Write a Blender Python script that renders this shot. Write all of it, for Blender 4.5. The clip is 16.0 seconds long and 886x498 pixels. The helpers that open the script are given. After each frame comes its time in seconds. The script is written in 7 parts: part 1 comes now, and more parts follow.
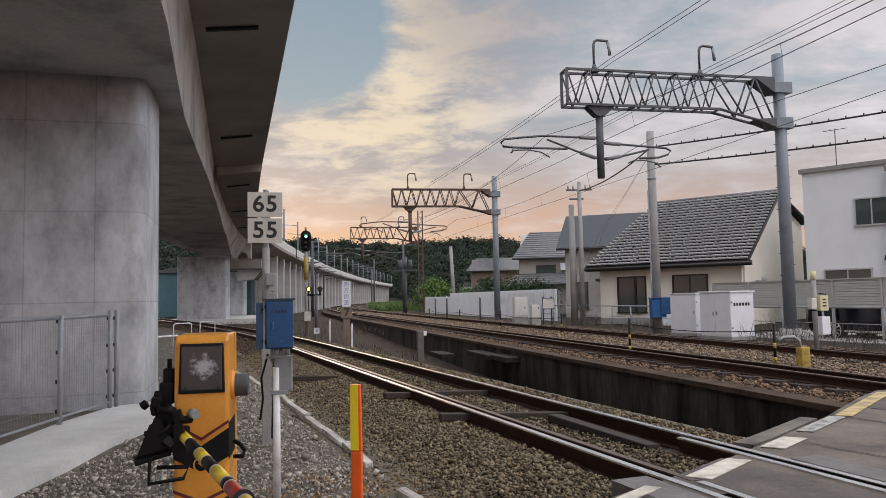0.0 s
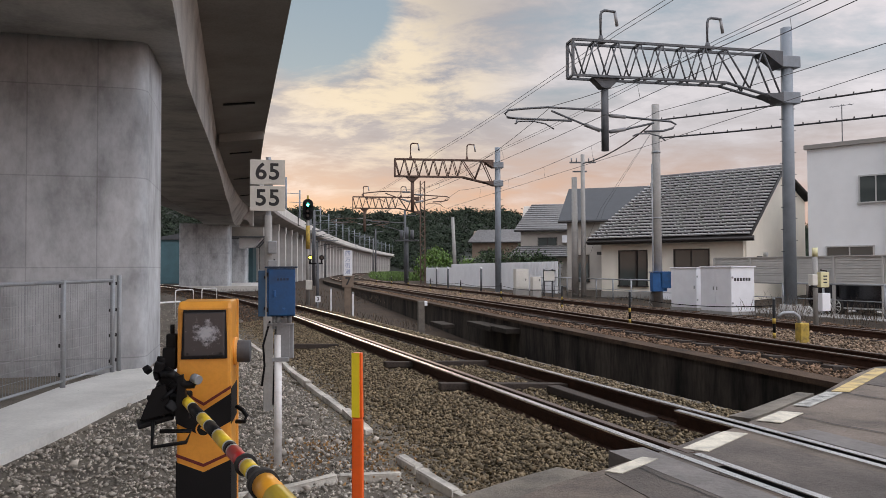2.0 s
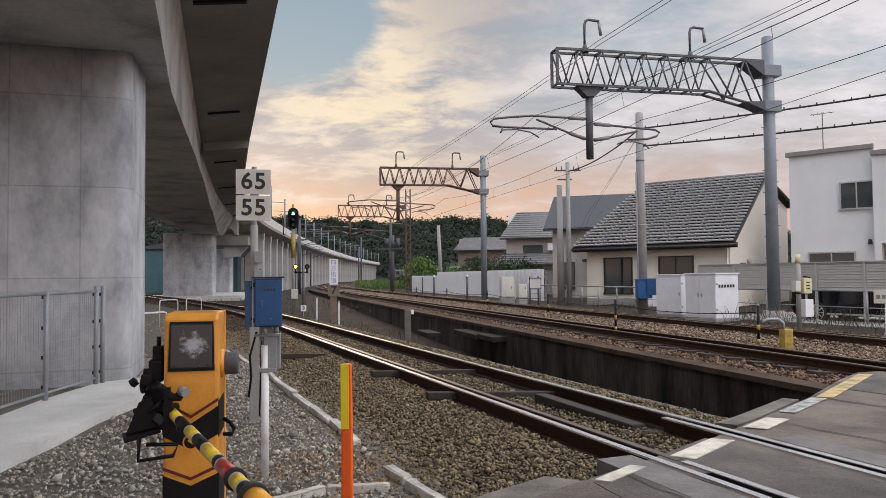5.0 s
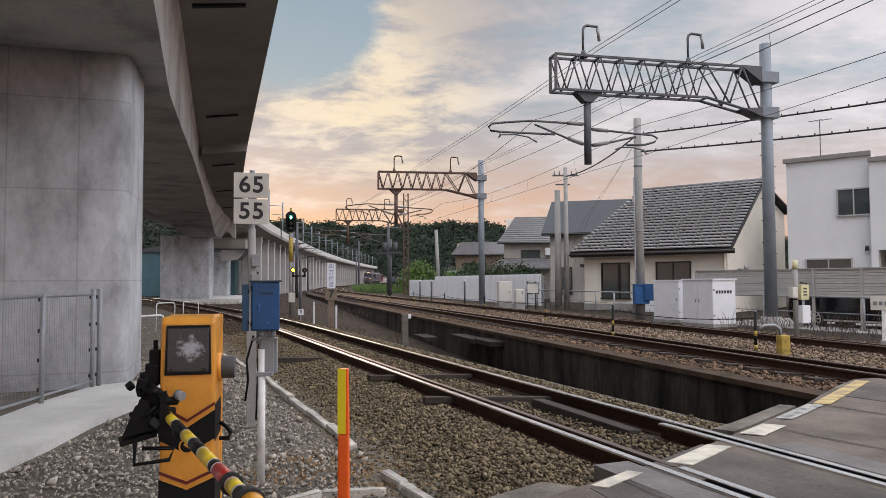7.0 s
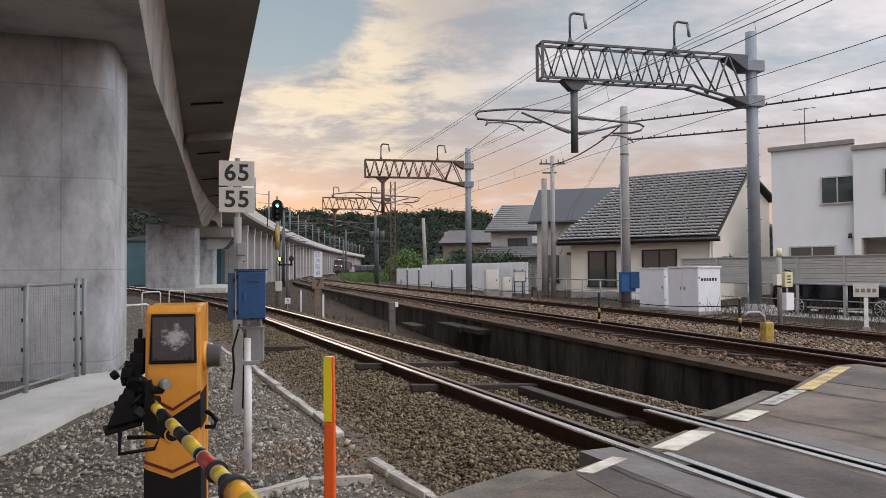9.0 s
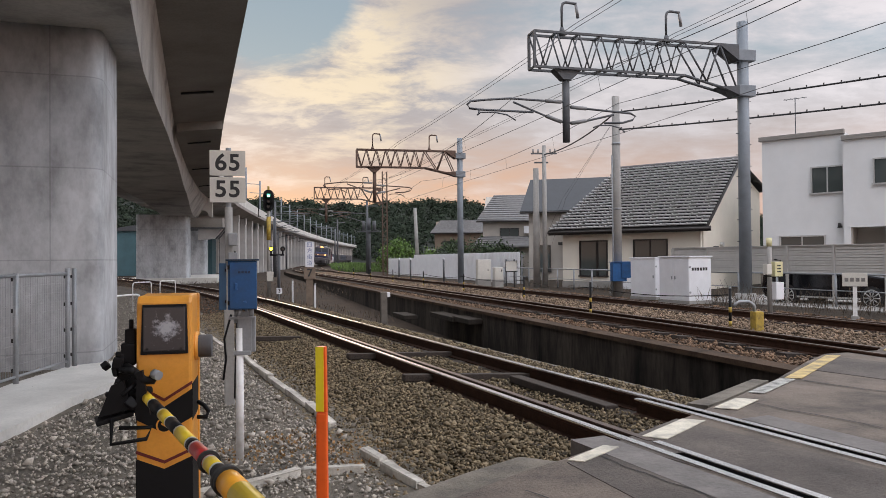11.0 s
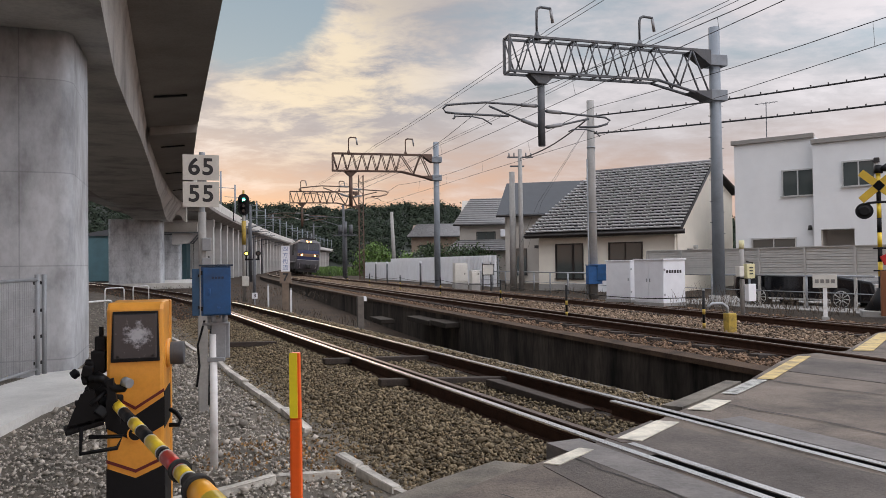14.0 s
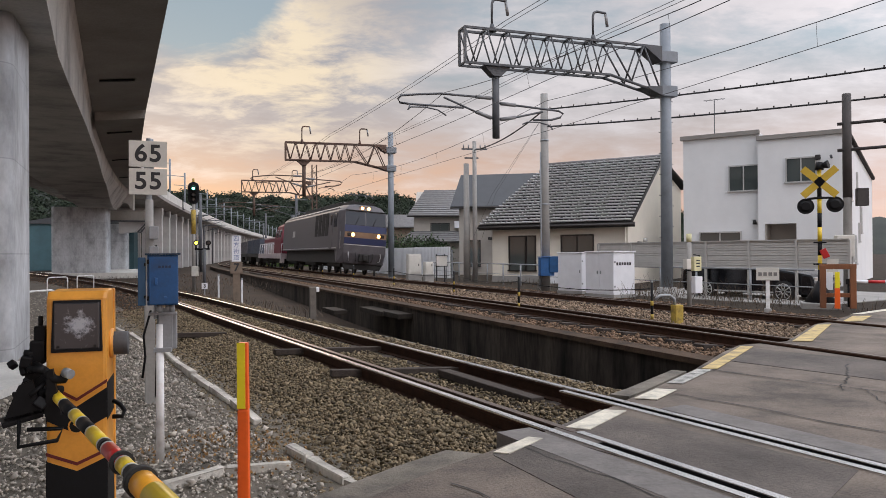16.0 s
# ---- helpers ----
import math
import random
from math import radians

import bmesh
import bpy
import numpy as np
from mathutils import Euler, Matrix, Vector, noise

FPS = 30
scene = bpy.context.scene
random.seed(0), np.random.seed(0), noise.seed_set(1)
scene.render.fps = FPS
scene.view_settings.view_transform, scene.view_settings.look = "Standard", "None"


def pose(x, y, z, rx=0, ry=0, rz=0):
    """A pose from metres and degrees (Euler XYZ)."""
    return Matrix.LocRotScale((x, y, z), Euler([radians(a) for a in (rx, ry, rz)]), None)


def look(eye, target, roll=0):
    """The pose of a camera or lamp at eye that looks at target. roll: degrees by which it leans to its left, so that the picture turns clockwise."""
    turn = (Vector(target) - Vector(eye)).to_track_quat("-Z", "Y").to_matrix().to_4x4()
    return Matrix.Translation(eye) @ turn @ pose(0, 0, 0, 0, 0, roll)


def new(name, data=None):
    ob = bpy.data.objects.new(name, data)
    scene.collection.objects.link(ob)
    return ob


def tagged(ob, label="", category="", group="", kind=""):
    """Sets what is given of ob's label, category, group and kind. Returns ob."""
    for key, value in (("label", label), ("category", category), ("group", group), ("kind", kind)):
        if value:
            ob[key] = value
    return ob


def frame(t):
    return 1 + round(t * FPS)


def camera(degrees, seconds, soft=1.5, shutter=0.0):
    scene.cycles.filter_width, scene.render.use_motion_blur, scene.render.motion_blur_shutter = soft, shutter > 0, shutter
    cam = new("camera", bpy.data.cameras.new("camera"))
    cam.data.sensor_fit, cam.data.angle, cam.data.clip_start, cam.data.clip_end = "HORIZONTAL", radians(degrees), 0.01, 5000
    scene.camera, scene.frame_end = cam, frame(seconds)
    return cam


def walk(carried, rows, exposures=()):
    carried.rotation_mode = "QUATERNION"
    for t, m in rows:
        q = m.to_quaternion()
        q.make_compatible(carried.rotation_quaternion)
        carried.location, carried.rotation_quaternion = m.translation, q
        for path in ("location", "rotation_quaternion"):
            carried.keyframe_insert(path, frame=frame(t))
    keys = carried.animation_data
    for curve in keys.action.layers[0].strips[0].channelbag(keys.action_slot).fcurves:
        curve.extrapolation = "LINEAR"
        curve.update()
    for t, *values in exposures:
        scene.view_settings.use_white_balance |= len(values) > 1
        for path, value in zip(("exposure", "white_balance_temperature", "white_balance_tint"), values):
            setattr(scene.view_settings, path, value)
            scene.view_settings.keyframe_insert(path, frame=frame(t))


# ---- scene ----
# ---- camera ----
EXPOSURES = ((0.0, -0.16, 6720, 13.5), (1.5, -0.10, 6720, 13.5), (3.0, -0.01, 6720, 13.5), (7.0, -0.02, 6720, 13.5), (16.0, -0.05, 6720, 13.5))
cam = camera(61.79, 16.0, soft=0.75)
# seconds, place, yaw, pitch, roll
PATH = (
    (0, 0.012, 0.000, 1.244, 0.649, 3.768, -1.176),
    (0.5, 0.007, 0.000, 1.242, 1.040, 3.056, -0.786),
    (1, 0.006, -0.000, 1.240, 1.275, 2.313, -0.533),
    (1.5, 0.007, -0.000, 1.240, 1.168, 1.685, -0.149),
    (2, 0.007, -0.000, 1.243, 0.807, 1.503, -0.269),
    (2.5, 0.006, 0.000, 1.245, 0.512, 1.549, -0.471),
    (3, 0.004, 0.000, 1.247, 0.257, 1.673, -0.698),
    (3.5, 0.001, -0.000, 1.249, 0.000, 1.805, -0.872),
    (4, -0.003, -0.000, 1.251, -0.180, 1.883, -0.935),
    (6.5, -0.006, -0.000, 1.252, -0.383, 2.441, -0.141),
    (7, -0.006, -0.000, 1.254, -0.490, 2.452, -0.302),
    (7.5, -0.003, -0.000, 1.254, -0.692, 2.298, -0.440),
    (8, -0.001, -0.000, 1.253, -0.935, 2.081, -0.542),
    (8.5, 0.000, 0.000, 1.252, -1.208, 1.789, -0.510),
    (9, -0.000, 0.000, 1.252, -1.474, 1.547, -0.434),
    (11.5, -0.000, 0.000, 1.252, -2.267, 0.621, -0.588),
    (12, 0.001, 0.000, 1.252, -2.493, 0.542, -0.684),
    (12.5, 0.004, 0.000, 1.253, -2.794, 0.591, -0.817),
    (13, 0.007, 0.000, 1.256, -3.162, 0.799, -0.899),
    (13.5, 0.009, 0.000, 1.258, -3.515, 0.981, -0.829),
    (14, 0.011, 0.000, 1.257, -3.889, 1.018, -0.790),
    (14.5, 0.013, 0.000, 1.255, -4.299, 0.902, -0.631),
    (15, 0.018, 0.000, 1.254, -4.815, 0.665, -0.618),
    (15.5, 0.021, 0.000, 1.253, -5.636, 0.407, -0.544),
    (16, 0.023, 0.000, 1.251, -7.432, 0.307, -0.399),
)


def cam_pose(x, y, z, yaw, pitch, roll):
    ahead = Vector((-math.sin(radians(yaw)) * math.cos(radians(pitch)), math.cos(radians(yaw)) * math.cos(radians(pitch)), math.sin(radians(pitch))))
    return look((x, y, z), Vector((x, y, z)) + ahead, roll)


walk(cam, [(t, cam_pose(*p)) for t, *p in PATH], EXPOSURES)
# ---- world, sun, exposure ----
SUN_AZ, SUN_EL = -14.0, 7.0


def make_world():
    w = bpy.data.worlds.new("dusk_sky")
    scene.world = w
    w.use_nodes = True
    nt = w.node_tree
    nt.nodes.clear()
    N, L = nt.nodes.new, nt.links.new

    def math_(op, a, b=None, c=None):
        n = N("ShaderNodeMath")
        n.operation = op
        for i, v in enumerate((a, b, c)):
            if v is None:
                continue
            if isinstance(v, (int, float)):
                n.inputs[i].default_value = v
            else:
                L(v, n.inputs[i])
        return n.outputs[0]

    def ramp(fac, stops):
        n = N("ShaderNodeValToRGB")
        cr = n.color_ramp
        while len(cr.elements) < len(stops):
            cr.elements.new(0.5)
        for e, (p, c) in zip(cr.elements, stops):
            e.position, e.color = p, (*c, 1)
        L(fac, n.inputs[0])
        return n.outputs[0]

    def mix(f, a, b, kind="MIX"):
        n = N("ShaderNodeMix")
        n.data_type, n.blend_type = "RGBA", kind
        if isinstance(f, (int, float)):
            n.inputs[0].default_value = f
        else:
            L(f, n.inputs[0])
        for k, v in ((6, a), (7, b)):
            if isinstance(v, tuple):
                n.inputs[k].default_value = (*v, 1)
            else:
                L(v, n.inputs[k])
        return n.outputs[2]

    tc = N("ShaderNodeTexCoord")
    sep = N("ShaderNodeSeparateXYZ")
    L(tc.outputs["Generated"], sep.inputs[0])
    x, y, z = sep.outputs
    zc = math_("MAXIMUM", z, 0.0)
    # clear evening gradient behind the clouds
    grad = ramp(zc, SKY_GRAD)
    sx, sy = math.sin(radians(SUN_AZ)), math.cos(radians(SUN_AZ))

    def near(az, el, wide):
        """1 in a direction, falling to 0 at that many degrees from it."""
        n = N("ShaderNodeVectorMath")
        n.operation = "DOT_PRODUCT"
        L(tc.outputs["Generated"], n.inputs[0])
        a, e = radians(az), radians(el)
        n.inputs[1].default_value = (math.sin(a) * math.cos(e), math.cos(a) * math.cos(e), math.sin(e))
        r = N("ShaderNodeMapRange")
        r.interpolation_type = "SMOOTHSTEP"
        r.inputs["From Min"].default_value, r.inputs["From Max"].default_value = math.cos(radians(wide)), 1.0
        L(n.outputs["Value"], r.inputs[0])
        return r.outputs[0]

    # the afterglow low over the hills
    low = math_("POWER", math_("SUBTRACT", 1.0, math_("MINIMUM", math_("MULTIPLY", zc, 4.2), 1.0)), 1.8)
    grad = mix(math_("MULTIPLY", math_("MULTIPLY", near(SUN_AZ, 0, 42), low), 0.9), grad, SKY_GLOW)
    # clouds on a flat layer: the direction divided by its height
    inv = math_("DIVIDE", 1.0, math_("ADD", zc, 0.20))
    comb = N("ShaderNodeCombineXYZ")
    L(math_("MULTIPLY", x, inv), comb.inputs[0])
    L(math_("MULTIPLY", y, inv), comb.inputs[1])
    rot = N("ShaderNodeMapping")
    rot.inputs["Rotation"].default_value = (0, 0, radians(CLOUD_TURN))
    rot.inputs["Scale"].default_value = CLOUD_SCALE
    rot.inputs["Location"].default_value = CLOUD_SHIFT
    L(comb.outputs[0], rot.inputs[0])

    def noise_(scale, detail, rough, dist=0.0, shift=0.0):
        n = N("ShaderNodeTexNoise")
        n.inputs["Scale"].default_value, n.inputs["Detail"].default_value = scale, detail
        n.inputs["Roughness"].default_value, n.inputs["Distortion"].default_value = rough, dist
        m = N("ShaderNodeMapping")
        m.inputs["Location"].default_value = (shift, shift * 0.7, shift * 0.3)
        L(rot.outputs[0], m.inputs[0])
        L(m.outputs[0], n.inputs["Vector"])
        return n.outputs[0]

    big = noise_(1.3, 4, 0.5, 0.3)
    fine = noise_(4.2, 10, 0.62, 0.2, 3.7)
    veil = noise_(0.8, 3, 0.5, 0.0, 8.0)
    gap = math_("MULTIPLY", near(-11.0, 20.5, 7.6), math_("MULTIPLY", math_("ADD", 0.1, noise_(2.6, 8, 0.6, 0.4, 5.5)), 1.75))
    bright = near(-4.5, 16, 13)
    dens = math_("ADD", math_("MULTIPLY", big, 0.5), math_("MULTIPLY", fine, 0.5))
    dens = math_("SUBTRACT", dens, math_("MULTIPLY", gap, 0.38))
    dens = math_("ADD", dens, math_("MULTIPLY", bright, 0.05))
    cover = ramp(dens, ((CLOUD_LO, (0, 0, 0)), (CLOUD_HI, (1, 1, 1))))
    tone_v = math_("ADD", math_("MULTIPLY", fine, 0.6), math_("MULTIPLY", veil, 0.4))
    tone = ramp(tone_v, CLOUD_TONE)
    warm = math_("MULTIPLY", math_("MULTIPLY", bright, ramp(fine, ((0.42, (0, 0, 0)), (0.58, (1, 1, 1))))), WARM_MIX)
    lit = mix(warm, tone, CLOUD_WARM)
    lit = mix(math_("MULTIPLY", near(27, 13, 30), 0.75), lit, CLOUD_PALE)
    lit = mix(math_("MULTIPLY", near(3.5, 23, 9.5), 0.6), lit, CLOUD_GREY)
    fade = math_("MINIMUM", math_("MULTIPLY", zc, 5.0), 1.0)
    sky = mix(math_("MULTIPLY", cover, fade), grad, lit)
    # an overcast sky is brightest overhead, and the open side away from the sunset still catches the light
    up = N("ShaderNodeMapRange")
    up.interpolation_type = "SMOOTHSTEP"
    up.inputs["From Min"].default_value, up.inputs["From Max"].default_value = 0.36, 0.9
    up.inputs["To Min"].default_value, up.inputs["To Max"].default_value = 1.0, OVERHEAD
    L(z, up.inputs[0])
    east = N("ShaderNodeMapRange")
    east.interpolation_type = "SMOOTHSTEP"
    east.inputs["From Min"].default_value, east.inputs["From Max"].default_value = -0.2, 0.8
    east.inputs["To Min"].default_value, east.inputs["To Max"].default_value = 1.0, EAST
    L(math_("SUBTRACT", math_("MULTIPLY", x, 0.85), math_("MULTIPLY", y, 0.52)), east.inputs[0])
    gain = math_("MULTIPLY", up.outputs[0], east.outputs[0])
    nis = N("ShaderNodeTexSky")
    nis.sky_type, nis.sun_disc = "NISHITA", False
    nis.sun_elevation, nis.sun_rotation = radians(SUN_EL), radians(SUN_AZ)
    bg1, bg2, add, out = N("ShaderNodeBackground"), N("ShaderNodeBackground"), N("ShaderNodeAddShader"), N("ShaderNodeOutputWorld")
    L(nis.outputs[0], bg1.inputs[0])
    bg1.inputs[1].default_value = 0.006
    L(sky, bg2.inputs[0])
    L(math_("MULTIPLY", gain, SKY_STRENGTH), bg2.inputs[1])
    L(bg1.outputs[0], add.inputs[0])
    L(bg2.outputs[0], add.inputs[1])
    L(add.outputs[0], out.inputs[0])


OVERHEAD, EAST = 2.9, 2.7
SKY_STRENGTH = 1.0
SKY_GRAD = ((0.0, (0.70, 0.43, 0.31)), (0.07, (0.60, 0.43, 0.37)), (0.15, (0.50, 0.44, 0.43)), (0.26, (0.32, 0.43, 0.50)), (0.5, (0.24, 0.35, 0.46)))
SKY_GLOW = (0.95, 0.50, 0.24)
CLOUD_TURN, CLOUD_SCALE, CLOUD_SHIFT = 28.0, (0.85, 1.15, 1.0), (0.4, 0.2, 0.0)
CLOUD_LO, CLOUD_HI = 0.38, 0.56
CLOUD_TONE = ((0.38, (0.33, 0.33, 0.37)), (0.50, (0.48, 0.47, 0.49)), (0.62, (0.78, 0.77, 0.79)))
CLOUD_WARM, WARM_MIX = (0.88, 0.77, 0.57), 0.9
CLOUD_PALE, CLOUD_GREY = (0.70, 0.69, 0.73), (0.34, 0.335, 0.36)
make_world()

sun = new("sun", bpy.data.lights.new("sun", "SUN"))
sun.data.energy, sun.data.angle, sun.data.color = 0.5, radians(25), (1.0, 0.80, 0.62)
sun.matrix_world = look((0, 0, 50), (-math.sin(radians(SUN_AZ)) * 50, -math.cos(radians(SUN_AZ)) * 50, 50 - 50 * math.tan(radians(SUN_EL + 10))))


# ---- materials ----
def material(name, color, rough=0.7, vary=0.25, scale=3.0, bump=0.3, fine=40.0, metal=0.0, second=None, amount=0.5, per="", emit=0.0, stretch=(1, 1, 1), spec=0.5, joints=None):
    """A surface with stains at one scale, grain at another, and relief. second: the colour of stains. per: object or island, for a change from piece to piece."""
    m = bpy.data.materials.new(name)
    m.use_nodes = True
    nt = m.node_tree
    N, L = nt.nodes.new, nt.links.new
    b = nt.nodes["Principled BSDF"]
    b.inputs["Roughness"].default_value, b.inputs["Metallic"].default_value = rough, metal
    b.inputs["Specular IOR Level"].default_value = spec
    tc = N("ShaderNodeTexCoord")
    mp = N("ShaderNodeMapping")
    mp.inputs["Scale"].default_value = stretch
    L(tc.outputs["Object"], mp.inputs[0])
    n1, n2 = N("ShaderNodeTexNoise"), N("ShaderNodeTexNoise")
    for n, s, d in ((n1, scale, 6), (n2, fine, 4)):
        n.inputs["Scale"].default_value, n.inputs["Detail"].default_value, n.inputs["Roughness"].default_value = s, d, 0.62
        L(mp.outputs[0], n.inputs["Vector"])
    cr = N("ShaderNodeValToRGB")
    dark = tuple(c * (1 - vary) for c in color)
    lite = tuple(min(1, c * (1 + vary)) for c in color)
    sec = second or dark
    e = cr.color_ramp.elements
    e[0].position, e[0].color = 0.32, (*[d * (1 - amount) + s * amount for d, s in zip(dark, sec)], 1)
    e[1].position, e[1].color = 0.68, (*lite, 1)
    mid = e.new(0.5)
    mid.color = (*color, 1)
    L(n1.outputs[0], cr.inputs[0])
    mx = N("ShaderNodeMix")
    mx.data_type, mx.blend_type = "RGBA", "MULTIPLY"
    mx.inputs[0].default_value = min(1.0, vary * 1.6)
    g = N("ShaderNodeValToRGB")
    g.color_ramp.elements[0].position, g.color_ramp.elements[0].color = 0.3, (0.55, 0.55, 0.55, 1)
    g.color_ramp.elements[1].position, g.color_ramp.elements[1].color = 0.6, (1, 1, 1, 1)
    L(n2.outputs[0], g.inputs[0])
    L(cr.outputs[0], mx.inputs[6])
    L(g.outputs[0], mx.inputs[7])
    out = mx.outputs[2]
    if per:
        src = N("ShaderNodeObjectInfo").outputs["Random"] if per == "object" else N("ShaderNodeNewGeometry").outputs["Random Per Island"]
        hs = N("ShaderNodeHueSaturation")
        mr = N("ShaderNodeMapRange")
        mr.inputs["To Min"].default_value, mr.inputs["To Max"].default_value = (0.45, 1.45) if per == "stone" else (0.30, 1.85)
        L(src, mr.inputs[0])
        L(mr.outputs[0], hs.inputs["Value"])
        L(out, hs.inputs["Color"])
        out = hs.outputs[0]
    if joints:
        # faint lines and tone steps left by the formwork boards
        sp, cb, bk = N("ShaderNodeSeparateXYZ"), N("ShaderNodeCombineXYZ"), N("ShaderNodeTexBrick")
        L(tc.outputs["Object"], sp.inputs[0])
        ad = N("ShaderNodeMath")
        L(sp.outputs[0], ad.inputs[0])
        L(sp.outputs[1], ad.inputs[1])
        L(ad.outputs[0], cb.inputs[0])
        L(sp.outputs[2], cb.inputs[1])
        L(cb.outputs[0], bk.inputs["Vector"])
        bk.offset = 0.0
        bk.inputs["Scale"].default_value, bk.inputs["Mortar Size"].default_value, bk.inputs["Mortar Smooth"].default_value = 1.0, 0.012, 0.6
        bk.inputs["Brick Width"].default_value, bk.inputs["Row Height"].default_value = joints
        bk.inputs["Color1"].default_value, bk.inputs["Color2"].default_value, bk.inputs["Mortar"].default_value = (1, 1, 1, 1), (0.90, 0.90, 0.91, 1), (0.74, 0.74, 0.74, 1)
        mj = N("ShaderNodeMix")
        mj.data_type, mj.blend_type = "RGBA", "MULTIPLY"
        mj.inputs[0].default_value = 1.0
        L(out, mj.inputs[6])
        L(bk.outputs[0], mj.inputs[7])
        out = mj.outputs[2]
    L(out, b.inputs["Base Color"])
    rr = N("ShaderNodeMapRange")
    rr.inputs["To Min"].default_value, rr.inputs["To Max"].default_value = max(0.02, rough - 0.12), min(1, rough + 0.12)
    L(n1.outputs[0], rr.inputs[0])
    L(rr.outputs[0], b.inputs["Roughness"])
    if bump:
        bp = N("ShaderNodeBump")
        bp.inputs["Strength"].default_value, bp.inputs["Distance"].default_value = bump, 0.01
        L(n2.outputs[0], bp.inputs["Height"])
        L(bp.outputs[0], b.inputs["Normal"])
    if emit:
        b.inputs["Emission Color"].default_value, b.inputs["Emission Strength"].default_value = (*color, 1), emit
    return m


def glow(name, color, strength):
    m = bpy.data.materials.new(name)
    m.use_nodes = True
    b = m.node_tree.nodes["Principled BSDF"]
    b.inputs["Base Color"].default_value = (*color, 1)
    b.inputs["Emission Color"].default_value, b.inputs["Emission Strength"].default_value = (*color, 1), strength
    return m


def glass(name, color=(0.02, 0.025, 0.03), rough=0.06):
    m = bpy.data.materials.new(name)
    m.use_nodes = True
    b = m.node_tree.nodes["Principled BSDF"]
    b.inputs["Base Color"].default_value, b.inputs["Roughness"].default_value = (*color, 1), rough
    b.inputs["Specular IOR Level"].default_value = 0.6
    return m


def dusty_cover():
    """Dark lamp cover with a cloud of pale chalky dust in its middle."""
    m = glass("smoked_lamp_cover", (0.030, 0.031, 0.036), 0.25)
    nt = m.node_tree
    N, L = nt.nodes.new, nt.links.new
    b = nt.nodes["Principled BSDF"]
    tc, mp, gr, no, cr, ad, mx = N("ShaderNodeTexCoord"), N("ShaderNodeMapping"), N("ShaderNodeTexGradient"), N("ShaderNodeTexNoise"), N("ShaderNodeValToRGB"), N("ShaderNodeMath"), N("ShaderNodeMix")
    mp.inputs["Location"].default_value, mp.inputs["Scale"].default_value = (-0.15, 0.0, -14.4), (12.5, 0.0, 12.4)
    gr.gradient_type = "SPHERICAL"
    L(tc.outputs["Object"], mp.inputs[0])
    L(mp.outputs[0], gr.inputs[0])
    no.inputs["Scale"].default_value, no.inputs["Detail"].default_value, no.inputs["Roughness"].default_value = 38, 9, 0.72
    L(tc.outputs["Object"], no.inputs["Vector"])
    sb = N("ShaderNodeMath")
    sb.operation = "SUBTRACT"
    L(gr.outputs[1], sb.inputs[0])
    sb.inputs[1].default_value = 1.32
    ad.operation = "MULTIPLY_ADD"
    L(no.outputs[0], ad.inputs[0])
    ad.inputs[1].default_value = 2.6
    L(sb.outputs[0], ad.inputs[2])
    cr.color_ramp.elements[0].position, cr.color_ramp.elements[1].position = 0.28, 0.80
    L(ad.outputs[0], cr.inputs[0])
    mx.data_type = "RGBA"
    mx.inputs[6].default_value, mx.inputs[7].default_value = (0.030, 0.031, 0.036, 1), (0.36, 0.38, 0.42, 1)
    L(cr.outputs[0], mx.inputs[0])
    L(mx.outputs[2], b.inputs["Base Color"])
    return m


M = {}
M["concrete"] = material("viaduct_concrete", (0.44, 0.455, 0.47), 0.8, 0.26, 1.3, 0.35, 9, second=(0.20, 0.20, 0.20), amount=0.6, stretch=(1, 1, 0.55), joints=(0.9, 1.28))
# deck undersides get a darker concrete, their shade put into the colour
M["concrete_soffit"] = material("shaded_soffit_concrete", (0.28, 0.26, 0.236), 0.85, 0.2, 0.5, 0.25, 18)
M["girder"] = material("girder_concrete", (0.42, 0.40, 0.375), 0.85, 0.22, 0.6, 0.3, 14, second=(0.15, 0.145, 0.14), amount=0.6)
M["concrete_pale"] = material("pale_concrete", (0.60, 0.585, 0.55), 0.85, 0.16, 1.2, 0.3, 30)
M["kerbstone"] = material("weathered_kerb", (0.56, 0.52, 0.46), 0.9, 0.28, 4, 0.5, 45, second=(0.16, 0.15, 0.12))
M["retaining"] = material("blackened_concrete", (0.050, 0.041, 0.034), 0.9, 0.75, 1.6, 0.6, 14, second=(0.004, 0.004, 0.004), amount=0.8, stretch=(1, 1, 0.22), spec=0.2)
M["coping"] = material("rust_stained_coping", (0.070, 0.045, 0.030), 0.9, 0.4, 2.5, 0.6, 30, second=(0.03, 0.02, 0.014), amount=0.8, spec=0.2)
M["asphalt"] = material("worn_asphalt", (0.162, 0.130, 0.106), 0.92, 0.48, 1.1, 0.9, 60, second=(0.055, 0.046, 0.04), amount=0.8)
M["asphalt_dark"] = material("patched_asphalt", (0.112, 0.094, 0.082), 0.92, 0.45, 1.3, 0.9, 60)
M["roadpaint"] = material("worn_white_paint", (0.62, 0.57, 0.47), 0.8, 0.25, 5, 0.4, 60, second=(0.25, 0.24, 0.22))
M["yellowpaint"] = material("worn_yellow_paint", (0.52, 0.385, 0.17), 0.8, 0.28, 6, 0.4, 60, second=(0.2, 0.17, 0.12), amount=0.8)
M["ground"] = material("dusty_soil", (0.040, 0.027, 0.019), 0.95, 0.4, 0.8, 0.6, 25, second=(0.025, 0.02, 0.015), spec=0.2)
M["gravelbed"] = material("grey_gravel_bed", (0.150, 0.128, 0.102), 0.95, 0.4, 2.5, 1.0, 60)
